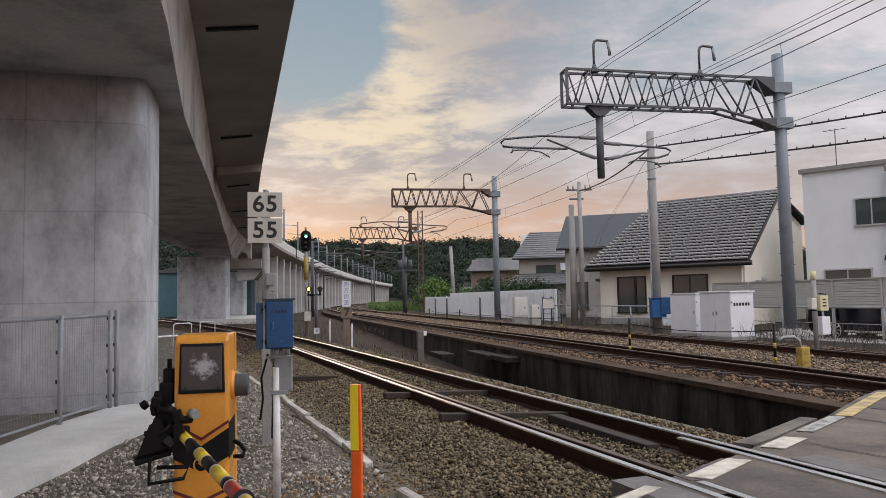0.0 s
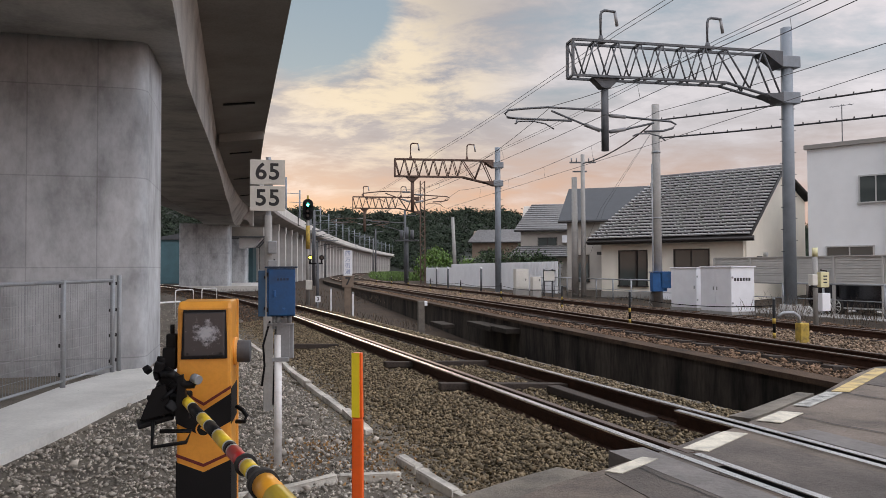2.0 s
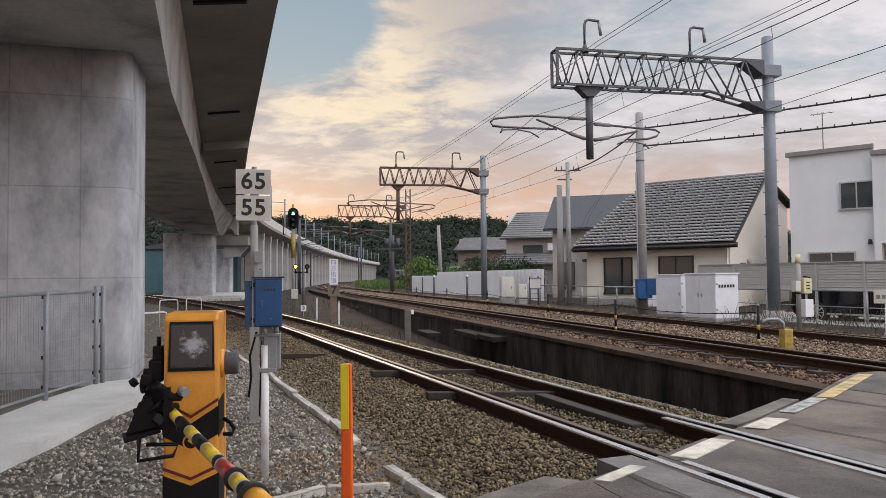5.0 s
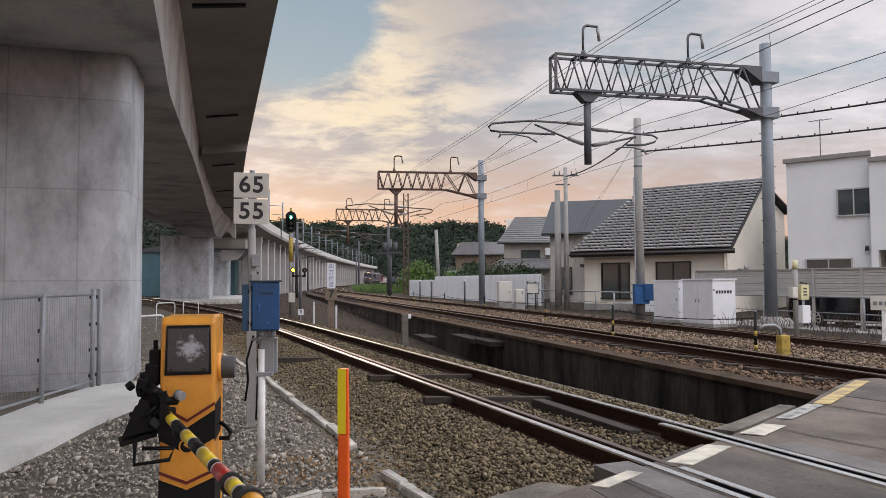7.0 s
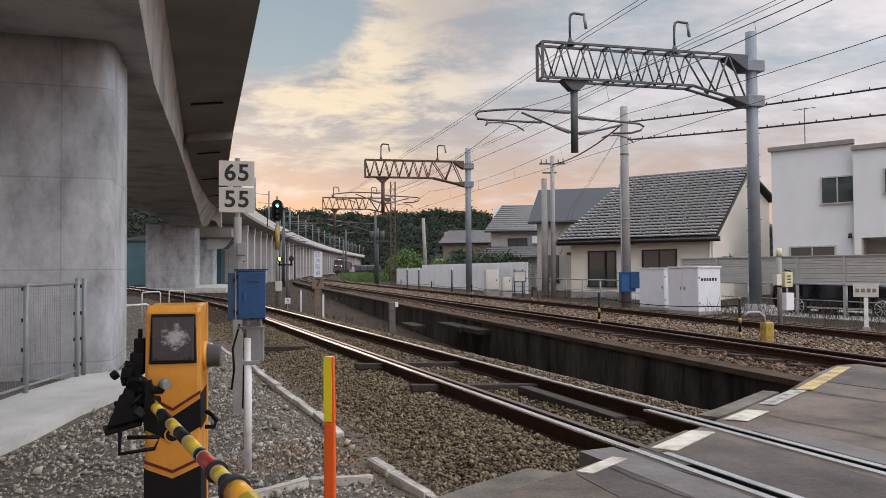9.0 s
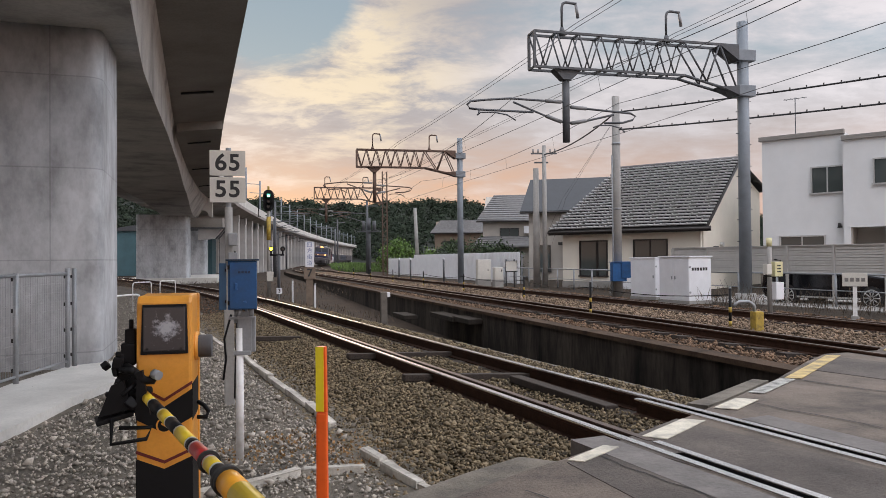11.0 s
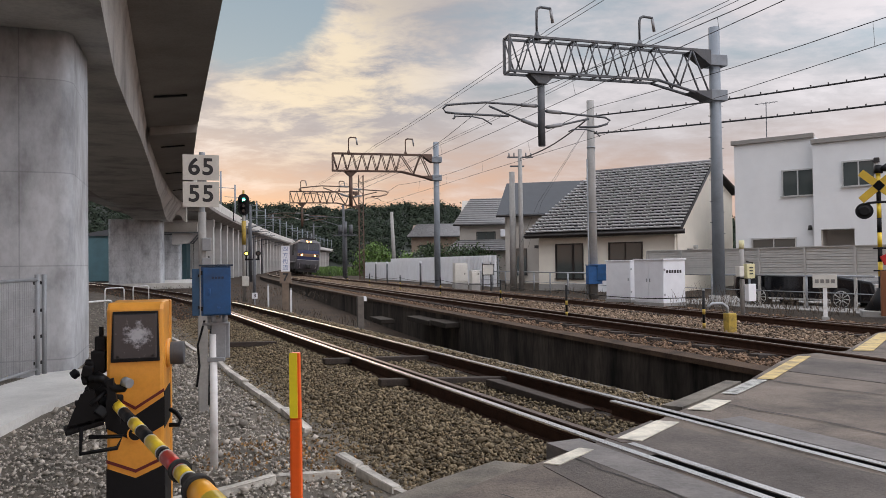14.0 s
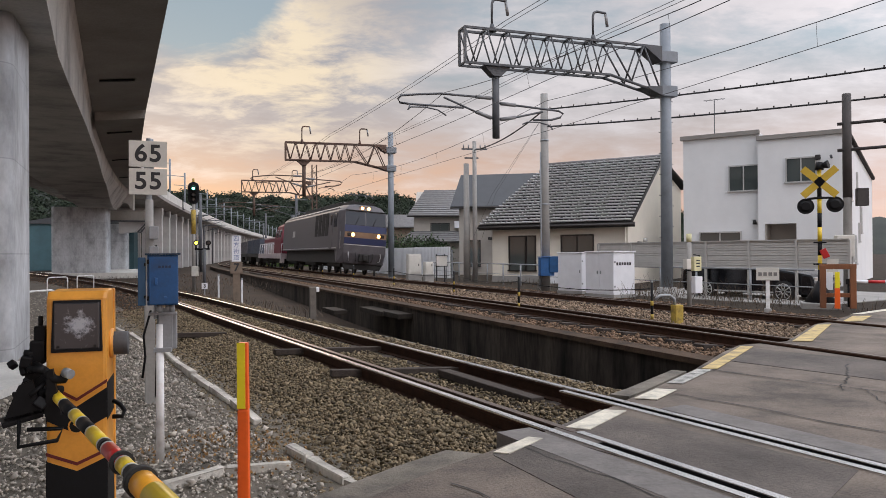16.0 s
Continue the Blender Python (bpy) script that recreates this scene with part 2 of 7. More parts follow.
# brown taken near black, so the bed paints the shade between stones
M["ballastbed"] = material("brown_gap_shade_bed", (0.036, 0.026, 0.018), 0.95, 0.4, 3, 1.0, 50, spec=0.2)
M["ballast"] = material("rust_dusted_ballast", (0.170, 0.130, 0.080), 0.9, 0.25, 14, 0.4, 90, per="island", spec=0.3)
M["ballast_rust"] = material("rust_brown_ballast", (0.150, 0.094, 0.060), 0.9, 0.25, 14, 0.4, 90, per="island", spec=0.3)
M["ballast_pale"] = material("pale_ballast", (0.200, 0.142, 0.098), 0.9, 0.25, 14, 0.4, 90, per="island", spec=0.3)
M["gravel"] = material("grey_gravel", (0.42, 0.375, 0.32), 0.9, 0.25, 14, 0.4, 90, per="stone")
M["railtop"] = material("polished_rail_head", (0.90, 0.885, 0.87), 0.24, 0.03, 0.4, 0.0, 2, metal=1.0)
M["railrust"] = material("rusty_rail", (0.050, 0.024, 0.015), 0.9, 0.3, 8, 0.4, 60, spec=0.2)
M["sleeper"] = material("oily_timber_sleeper", (0.042, 0.030, 0.023), 0.85, 0.3, 5, 0.6, 40, stretch=(1, 6, 1))
M["grease"] = material("flangeway_gap_shade", (0.004, 0.004, 0.004), 1.0, 0.2, 4, 0.0, 20, spec=0.0)
M["galv"] = material("galvanised_steel", (0.30, 0.315, 0.33), 0.5, 0.16, 4, 0.1, 50, metal=0.35)
M["polegrey"] = material("grey_painted_pole", (0.19, 0.215, 0.243), 0.55, 0.14, 2.5, 0.1, 40)
M["truss"] = material("weathered_truss_steel", (0.082, 0.086, 0.095), 0.6, 0.25, 4, 0.15, 40)
M["truss_rust"] = material("rust_brown_truss_steel", (0.105, 0.062, 0.045), 0.7, 0.25, 4, 0.2, 40)
M["concretepole"] = material("spun_concrete_pole", (0.30, 0.29, 0.275), 0.85, 0.18, 2, 0.2, 40)
M["wire"] = material("copper_wire_dark", (0.03, 0.03, 0.032), 0.6, 0.1, 4, 0.0, 40)
M["insulator"] = material("grey_insulator", (0.20, 0.20, 0.205), 0.35, 0.1, 8, 0.0, 40)
M["orange"] = material("orange_enamel", (0.70, 0.30, 0.04), 0.4, 0.10, 5, 0.06, 60, second=(0.45, 0.17, 0.02))
M["black"] = material("black_enamel", (0.005, 0.005, 0.006), 0.6, 0.2, 6, 0.1, 60, spec=0.25)
M["blackrubber"] = material("black_rubber", (0.02, 0.02, 0.02), 0.75, 0.2, 8, 0.3, 60)
M["darkred"] = material("dark_red_band", (0.12, 0.012, 0.012), 0.45, 0.1, 6, 0.05, 60)
M["yellow"] = material("yellow_arm_paint", (0.74, 0.52, 0.03), 0.35, 0.08, 6, 0.05, 60)
M["red"] = material("red_arm_paint", (0.48, 0.02, 0.02), 0.35, 0.1, 6, 0.05, 60)
M["orangepost"] = material("orange_plastic", (0.85, 0.12, 0.012), 0.4, 0.08, 5, 0.05, 60)
M["yellowtape"] = material("yellow_reflective_tape", (0.80, 0.66, 0.02), 0.4, 0.06, 6, 0.05, 90)
M["blue"] = material("blue_cabinet_enamel", (0.006, 0.072, 0.205), 0.42, 0.16, 5, 0.08, 50, second=(0.02, 0.05, 0.1))
M["bluelight"] = material("faded_blue_enamel", (0.014, 0.095, 0.27), 0.5, 0.16, 5, 0.08, 50)
M["white"] = material("white_enamel", (0.74, 0.75, 0.78), 0.5, 0.05, 3, 0.05, 50)
M["signplate"] = material("grey_white_sign_plate", (0.60, 0.58, 0.53), 0.55, 0.08, 6, 0.05, 50)
M["ink"] = material("black_lettering", (0.02, 0.02, 0.022), 0.6, 0.1, 8, 0.0, 50)
M["smoked"] = dusty_cover()
M["window"] = glass("window_glass", (0.060, 0.072, 0.070), 0.05)
M["cream"] = material("cream_render", (0.76, 0.715, 0.625), 0.9, 0.05, 1.0, 0.25, 80)
M["beige"] = material("greyish_beige_render", (0.42, 0.385, 0.345), 0.9, 0.07, 1.0, 0.25, 80)
M["whitewall"] = material("white_render", (0.74, 0.745, 0.75), 0.9, 0.04, 1.0, 0.2, 80)
M["darkbrown"] = material("dark_brown_fascia", (0.03, 0.026, 0.025), 0.6, 0.15, 5, 0.1, 50)
M["tile"] = material("dark_glazed_roof_tile", (0.38, 0.37, 0.37), 0.32, 0.25, 3, 0.1, 40)
M["tile_row"] = material("grey_roof_tile", (0.16, 0.155, 0.155), 0.55, 0.2, 3, 0.2, 30)
M["slate"] = material("slate_roof_sheet", (0.055, 0.058, 0.064), 0.75, 0.15, 2, 0.2, 40)
M["frame"] = material("dark_bronze_window_frame", (0.03, 0.028, 0.027), 0.4, 0.1, 5, 0.0, 40, metal=0.4)
M["alum"] = material("pale_aluminium", (0.52, 0.52, 0.51), 0.45, 0.08, 4, 0.05, 50, metal=0.4)
M["louvre"] = material("grey_louvre_panel", (0.46, 0.445, 0.42), 0.6, 0.08, 3, 0.05, 50)
M["whitefence"] = material("white_corrugated_steel", (0.80, 0.81, 0.83), 0.55, 0.06, 1.2, 0.05, 50)
M["carblack"] = material("black_car_paint", (0.008, 0.008, 0.010), 0.12, 0.1, 4, 0.0, 50)
M["bark"] = material("grey_brown_bark", (0.11, 0.085, 0.06), 0.9, 0.3, 8, 0.8, 30, stretch=(1, 1, 0.3))
M["leaf"] = material("fresh_green_leaves", (0.075, 0.14, 0.022), 0.6, 0.3, 3, 0.0, 30, per="island")
M["leafdark"] = material("dark_garden_leaves", (0.035, 0.062, 0.022), 0.65, 0.3, 3, 0.0, 30, per="island")
M["hill"] = material("wooded_hillside", (0.036, 0.048, 0.034), 0.95, 0.5, 0.16, 0.0, 0.6, spec=0.05)
M["grass"] = material("verge_grass", (0.09, 0.15, 0.035), 0.8, 0.3, 4, 0.0, 30, per="island")
M["drygrass"] = material("dry_weeds", (0.085, 0.062, 0.043), 0.9, 0.3, 4, 0.0, 30, per="island")
M["brownwood"] = material("brown_painted_timber", (0.20, 0.075, 0.03), 0.7, 0.2, 4, 0.3, 40, stretch=(1, 1, 0.2))
M["housebrown"] = material("brown_house_wall", (0.20, 0.15, 0.115), 0.85, 0.12, 2, 0.2, 40)
M["locogrey"] = material("silver_grey_loco_paint", (0.092, 0.085, 0.094), 0.5, 0.2, 1.5, 0.05, 40, second=(0.06, 0.05, 0.05))
M["cabglass"] = glass("dark_cab_glass", (0.014, 0.016, 0.024), 0.12)
M["cabglass"].node_tree.nodes["Principled BSDF"].inputs["Specular IOR Level"].default_value = 0.35
M["hoodwhite"] = material("dirty_white_loco_paint", (0.42, 0.36, 0.36), 0.5, 0.15, 2, 0.05, 40)
M["locoblue"] = material("dark_blue_loco_paint", (0.012, 0.018, 0.066), 0.65, 0.12, 2, 0.05, 40)
M["locogold"] = material("gold_loco_stripe", (0.22, 0.13, 0.075), 0.4, 0.1, 2, 0.05, 40)
M["locored"] = material("red_loco_paint", (0.125, 0.007, 0.020), 0.62, 0.12, 2, 0.05, 40)
M["underframe"] = material("sooty_underframe", (0.02, 0.018, 0.017), 0.8, 0.3, 4, 0.3, 40)
M["wagonblue"] = material("dull_blue_wagon_paint", (0.05, 0.06, 0.085), 0.6, 0.2, 2, 0.1, 40)
M["headlamp"] = glow("headlamp_glow", (1.0, 0.50, 0.16), 7.0)
M["signalgreen"] = glow("signal_green_glow", (0.10, 1.0, 0.62), 12.0)
M["signalyellow"] = glow("signal_yellow_glow", (1.0, 0.85, 0.05), 9.0)
M["teal"] = material("teal_cladding", (0.05, 0.115, 0.135), 0.7, 0.15, 1, 0.1, 20)


# ---- mesh helpers ----
def mesh_object(name, bm, mat, parent=None):
    me = bpy.data.meshes.new(name)
    bm.to_mesh(me)
    bm.free()
    for m in mat if isinstance(mat, (list, tuple)) else [mat]:
        me.materials.append(M[m] if isinstance(m, str) else m)
    ob = new(name, me)
    if parent is not None:
        ob.parent = parent
    return ob


def part(name, bm, mat, parent, label="", kind=""):
    return tagged(mesh_object(name, bm, mat, parent), label, kind=kind)


def thing(name, label, category, at=(0, 0, 0), turn=0.0, group="", kind=""):
    e = new(name)
    e.matrix_world = pose(*at, 0, 0, turn)
    e.empty_display_size = 0.2
    return tagged(e, label, category, group, kind)


def add_box(bm, size, at=(0, 0, 0), turn=(0, 0, 0), bevel=0.0, mat=0):
    m = pose(*at, *turn) @ Matrix.Diagonal((*size, 1))
    r = bmesh.ops.create_cube(bm, size=1, matrix=m)
    if mat:
        for f in {f for v in r["verts"] for f in v.link_faces}:
            f.material_index = mat
    if bevel:
        es = list({e for v in r["verts"] for e in v.link_edges})
        bmesh.ops.bevel(bm, geom=es, offset=bevel, segments=2, affect="EDGES", profile=0.6)
    return bm


def box(size, at=(0, 0, 0), turn=(0, 0, 0), bevel=0.0):
    return add_box(bmesh.new(), size, at, turn, bevel)


def add_tube(bm, a, b, r1, r2=None, seg=10, caps=True):
    a, b = Vector(a), Vector(b)
    d = b - a
    q = d.to_track_quat("Z", "Y").to_matrix().to_4x4()
    m = Matrix.Translation((a + b) / 2) @ q
    bmesh.ops.create_cone(bm, cap_ends=caps, segments=seg, radius1=r1, radius2=r1 if r2 is None else r2, depth=d.length, matrix=m)
    return bm


def tube(a, b, r1, r2=None, seg=12):
    bm = add_tube(bmesh.new(), a, b, r1, r2, seg)
    for f in bm.faces:
        f.smooth = len(f.verts) == 4
    return bm


def bent(pts, r, seg=8):
    """A round bar along points."""
    bm = bmesh.new()
    pts = [Vector(p) for p in pts]
    rings = []
    for i, p in enumerate(pts):
        d = (pts[min(i + 1, len(pts) - 1)] - pts[max(i - 1, 0)]).normalized()
        q = d.to_track_quat("Z", "Y")
        rings.append([bm.verts.new(p + q @ Vector((r * math.cos(k * 2 * math.pi / seg), r * math.sin(k * 2 * math.pi / seg), 0))) for k in range(seg)])
    for a, b in zip(rings, rings[1:]):
        for k in range(seg):
            f = bm.faces.new((a[k], a[(k + 1) % seg], b[(k + 1) % seg], b[k]))
            f.smooth = True
    bm.faces.new(rings[0][::-1])
    bm.faces.new(rings[-1])
    return bm


def prism(outline, depth, axis="y"):
    """An outline in two axes, drawn out along the third, centred on it."""
    bm = bmesh.new()
    h = depth / 2

    def v(p, s):
        return {"y": (p[0], s * h, p[1]), "x": (s * h, p[0], p[1]), "z": (p[0], p[1], s * h)}[axis]
    a, b = [bm.verts.new(v(p, -1)) for p in outline], [bm.verts.new(v(p, 1)) for p in outline]
    bm.faces.new(a)
    bm.faces.new(b[::-1])
    n = len(outline)
    for i in range(n):
        bm.faces.new((a[i], b[i], b[(i + 1) % n], a[(i + 1) % n]))
    bmesh.ops.recalc_face_normals(bm, faces=bm.faces)
    return bm


def bevelled(bm, w, seg=2, angle=30):
    es = [e for e in bm.edges if len(e.link_faces) == 2 and e.calc_face_angle(0) > radians(angle)]
    bmesh.ops.bevel(bm, geom=es, offset=w, segments=seg, affect="EDGES", profile=0.6)
    return bm


class Line:
    """A way over the ground: heading and curvature along its length."""

    def __init__(self, start, heading, bends, length, ds=0.5, s0=0.0):
        self.ds, self.s0 = ds, s0
        n = int(length / ds) + 1
        s = s0 + np.arange(n) * ds
        k = np.interp(s, [b[0] for b in bends], [b[1] for b in bends])
        self.th = radians(heading) + np.cumsum(k) * ds
        self.xy = np.array(start, float) + np.vstack([[0, 0], np.cumsum(np.stack([np.sin(self.th), np.cos(self.th)], -1)[:-1] * ds, 0)])
        self.end = s[-1]

    def at(self, s, off=0.0, z=0.0):
        i = min(max((s - self.s0) / self.ds, 0), len(self.th) - 1.001)
        j, f = int(i), i - int(i)
        p = self.xy[j] * (1 - f) + self.xy[j + 1] * f
        th = self.th[j] * (1 - f) + self.th[j + 1] * f
        return Vector((p[0] + off * math.cos(th), p[1] - off * math.sin(th), z))

    def turn(self, s):
        """Degrees about z that bring +y onto the line."""
        return -math.degrees(np.interp((s - self.s0) / self.ds, np.arange(len(self.th)), self.th))


def sweep(line, profile, s1, s2, step, closed=True, smooth=False, zfun=None):
    """A profile of (offset, height) drawn along a line."""
    bm = bmesh.new()
    n = max(1, int(round((s2 - s1) / step)))
    rings = []
    for i in range(n + 1):
        s = s1 + (s2 - s1) * i / n
        prof = profile(s) if callable(profile) else profile
        dz = zfun(s) if zfun else 0
        rings.append([bm.verts.new(line.at(s, o, z + dz)) for o, z in prof])
    m = len(rings[0])
    for a, b in zip(rings, rings[1:]):
        for k in range(m if closed else m - 1):
            f = bm.faces.new((a[k], a[(k + 1) % m], b[(k + 1) % m], b[k]))
            f.smooth = smooth
    if closed:
        bm.faces.new(rings[0][::-1])
        bm.faces.new(rings[-1])
    bmesh.ops.recalc_face_normals(bm, faces=bm.faces)
    return bm


def stones(name, points, size, mat, label, category, seed=1, flat=0.7):
    """Many small angular stones, one object. points: rows of x, y, z."""
    rng = np.random.default_rng(seed)
    pts = np.asarray(points, float)
    n = len(pts)
    base = np.array([(1, 0, 0), (-1, 0, 0), (0, 1, 0), (0, -1, 0), (0, 0, 1), (0, 0, -1)], float)
    tri = np.array([(0, 2, 4), (2, 1, 4), (1, 3, 4), (3, 0, 4), (2, 0, 5), (1, 2, 5), (3, 1, 5), (0, 3, 5)])
    sc = rng.lognormal(0, 0.35, (n, 1, 1)) * size
    v = base[None] * rng.uniform(0.6, 1.3, (n, 6, 1)) + rng.normal(0, 0.22, (n, 6, 3))
    v[:, :, 2] *= flat
    ang = rng.uniform(0, 2 * np.pi, n)
    tilt = rng.normal(0, 0.5, n)
    ct, st = np.cos(tilt)[:, None], np.sin(tilt)[:, None]
    y, z = v[:, :, 1] * ct - v[:, :, 2] * st, v[:, :, 1] * st + v[:, :, 2] * ct
    ca, sa = np.cos(ang)[:, None], np.sin(ang)[:, None]
    v = np.stack([v[:, :, 0] * ca - y * sa, v[:, :, 0] * sa + y * ca, z], -1) * sc + pts[:, None, :]
    faces = (tri[None] + (np.arange(n) * 6)[:, None, None]).reshape(-1, 3)
    me = bpy.data.meshes.new(name)
    me.vertices.add(n * 6)
    me.vertices.foreach_set("co", v.reshape(-1))
    me.loops.add(len(faces) * 3)
    me.loops.foreach_set("vertex_index", faces.reshape(-1))
    me.polygons.add(len(faces))
    me.polygons.foreach_set("loop_start", np.arange(len(faces)) * 3)
    me.polygons.foreach_set("loop_total", np.full(len(faces), 3))
    me.update()
    me.validate()
    me.materials.append(M[mat])
    return tagged(new(name, me), label, category, kind="stuff")


def lettering(name, body, size, mat, parent, at, turn=(90, 0, 0), depth=0.004, align="CENTER", squeeze=1.0, swell=0.022):
    cu = bpy.data.curves.new(name, "FONT")
    cu.body, cu.size, cu.extrude, cu.align_x, cu.align_y = body, size, depth, align, "CENTER"
    cu.offset = size * swell
    tmp = bpy.data.objects.new(name, cu)
    scene.collection.objects.link(tmp)
    me = bpy.data.meshes.new_from_object(tmp.evaluated_get(bpy.context.evaluated_depsgraph_get()))
    bpy.data.objects.remove(tmp)
    me.materials.clear()
    me.materials.append(M[mat])
    me.transform(pose(*at, *turn) @ Matrix.Diagonal((squeeze, 1, 1, 1)))
    ob = new(name, me)
    ob.parent = parent
    return ob


# ---- the lines ----
BRANCH = Line((2.5 + 0.363 * 14, 3.95 - 0.932 * 14), -21.3, ((0, 0), (28, 0), (32, -0.0032), (37, -0.0058), (47, -0.0058), (53, -0.0018), (64, -0.0018), (75, -0.0032), (200, -0.0032)), 130)
MAIN = Line((11.544, -10.062), -15.32, ((0, 0), (14, 0.00034), (40, 0.00026), (70, 0.00029), (110, 0.00273), (160, 0.00085), (220, 0.0021), (600, 0.0021)), 560)
FAR_OFF = 3.35           # from the middle of the main track to the middle of the far one
VIA = Line((0.8 + 0.2723 * 40, -0.9622 * 40), -15.8, ((0, 0), (76, 0), (90, 0.0041), (114, 0.0041), (134, 0.0007), (300, 0.0004), (600, 0.0004)), 460)
CANT = 0.045             # the main tracks lean towards their inner, far rail


# ---- ground ----
def make_ground():
    xs = [-1500, -600, -250, -120] + [-60 + 2 * i for i in range(61)] + [120, 250, 600, 1500]
    ys = [-300, -100, -40] + [-20 + 2 * i for i in range(71)] + [180, 260, 420, 800, 2200]
    bm = bmesh.new()
    rows = []
    for y in ys:
        rows.append([])
        for x in xs:
            z = float(np.interp(y, [24, 64], [-1.1, -0.5])) if -30 < x < 12 else -0.45
            rows[-1].append(bm.verts.new((x, y, z)))
    for a, b in zip(rows, rows[1:]):
        for i in range(len(xs) - 1):
            bm.faces.new((a[i], a[i + 1], b[i + 1], b[i]))
    tagged(mesh_object("ground", bm, "ground"), "dusty brown soil ground beside the railway", "ground", kind="structure")


make_ground()


def bed(name, line, prof, s1, s2, mat, label):
    return tagged(mesh_object(name, sweep(line, prof, s1, s2, 1.5), mat), label, "track bed", kind="structure")


# yard to the near side of the branch: gravel sheet from the branch's shoulder to the path
bed("gravel_yard", BRANCH, [(-1.7, -1.2), (-1.7, -0.20), (-2.4, -0.22), (-30, -0.24), (-30, -1.2)], 0, 60, "gravelbed", "grey gravel yard with dust and dead leaves")
bed("branch_track_bed", BRANCH, [(-2.2, -1.2), (-2.0, -0.24), (-1.0, -0.15), (1.15, -0.15), (1.45, -0.19), (1.6, -0.55), (1.9, -1.2)], 0, 128, "ballastbed", "brown ballast bed of the branch track")
bed("main_track_bed", MAIN, [(-1.55, -1.3), (-1.55, -0.15), (-1.0, -0.17), (0.0, -0.19), (1.0, -0.19), (1.6, -0.155), (FAR_OFF - 0.9, -0.17), (FAR_OFF + 1.2, -0.21), (FAR_OFF + 2.2, -0.22), (FAR_OFF + 60, -0.24), (FAR_OFF + 60, -1.3)], 0, 415, "ballastbed", "brown ballast bed of the double main track")
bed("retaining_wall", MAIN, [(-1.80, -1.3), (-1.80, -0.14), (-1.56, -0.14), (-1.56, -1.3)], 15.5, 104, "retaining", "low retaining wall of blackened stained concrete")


bed("wall_coping", MAIN, [(-1.84, -0.20), (-1.84, -0.125), (-1.50, -0.125), (-1.50, -0.20)], 15.6, 104, "coping", "rust-stained concrete coping of the retaining wall")
RAIL = [(-0.0325, 0), (0.0325, 0), (0.0325, -0.03), (0.009, -0.045), (0.009, -0.125), (0.06, -0.138), (0.06, -0.15), (-0.06, -0.15), (-0.06, -0.138), (-0.009, -0.125), (-0.009, -0.045), (-0.0325, -0.03)]
HEAD = [(-0.030, 0.001), (0.030, 0.001), (0.0335, -0.004), (0.0335, -0.012), (-0.0335, -0.012), (-0.0335, -0.004)]


def rail(track, line, off, z, s1, s2, shiny, parent):
    r = part("rail", sweep(line, [(o + off, h + z) for o, h in RAIL], s1, s2, 1.0), "railrust", parent)
    part("rail_head", sweep(line, [(o + off, h + z) for o, h in HEAD], s1, s2, 1.0), "railtop" if shiny else "railworn", r)


M["railworn"] = material("dull_rail_head", (0.16, 0.115, 0.09), 0.38, 0.15, 6, 0.05, 50, metal=0.7)
branch = thing("branch_track", "narrow gauge track with polished rails and check rails", "track", kind="structure")
rail("branch", BRANCH, -0.565, 0.0, 0, 125, True, branch)
rail("branch", BRANCH, 0.565, 0.0, 0, 125, True, branch)
rail("check", BRANCH, -0.43, 0.0, 0, 15.3, True, branch)
rail("check", BRANCH, 0.43, 0.0, 0, 16.6, True, branch)
rail("check", BRANCH, -0.43, -0.005, 15.35, 40, False, branch)
# flangeways are not cut: flat black strips carry the shade of the gaps
part("flangeway", sweep(BRANCH, [(-0.530, -0.05), (-0.530, -0.003), (-0.466, -0.003), (-0.466, -0.05)], 0, 15.0, 1.0), "grease", branch, "black strip painting the shade of the flangeway gap")
part("flangeway", sweep(BRANCH, [(0.466, -0.05), (0.466, -0.003), (0.530, -0.003), (0.530, -0.05)], 0, 16.2, 1.0), "grease", branch, "black strip painting the shade of the flangeway gap")
main = thing("main_track", "canted main track with dull rusty rails", "track", kind="structure")
rail("main", MAIN, -0.565, 0.03, 0, 400, False, main)
rail("main", MAIN, 0.565, 0.03 - 2 * CANT, 0, 400, False, main)
far = thing("far_track", "second main track with dull rusty rails", "track", kind="structure")
rail("far", MAIN, FAR_OFF - 0.565, 0.03, 0, 400, False, far)
rail("far", MAIN, FAR_OFF + 0.565, 0.03 - 2 * CANT, 0, 400, False, far)


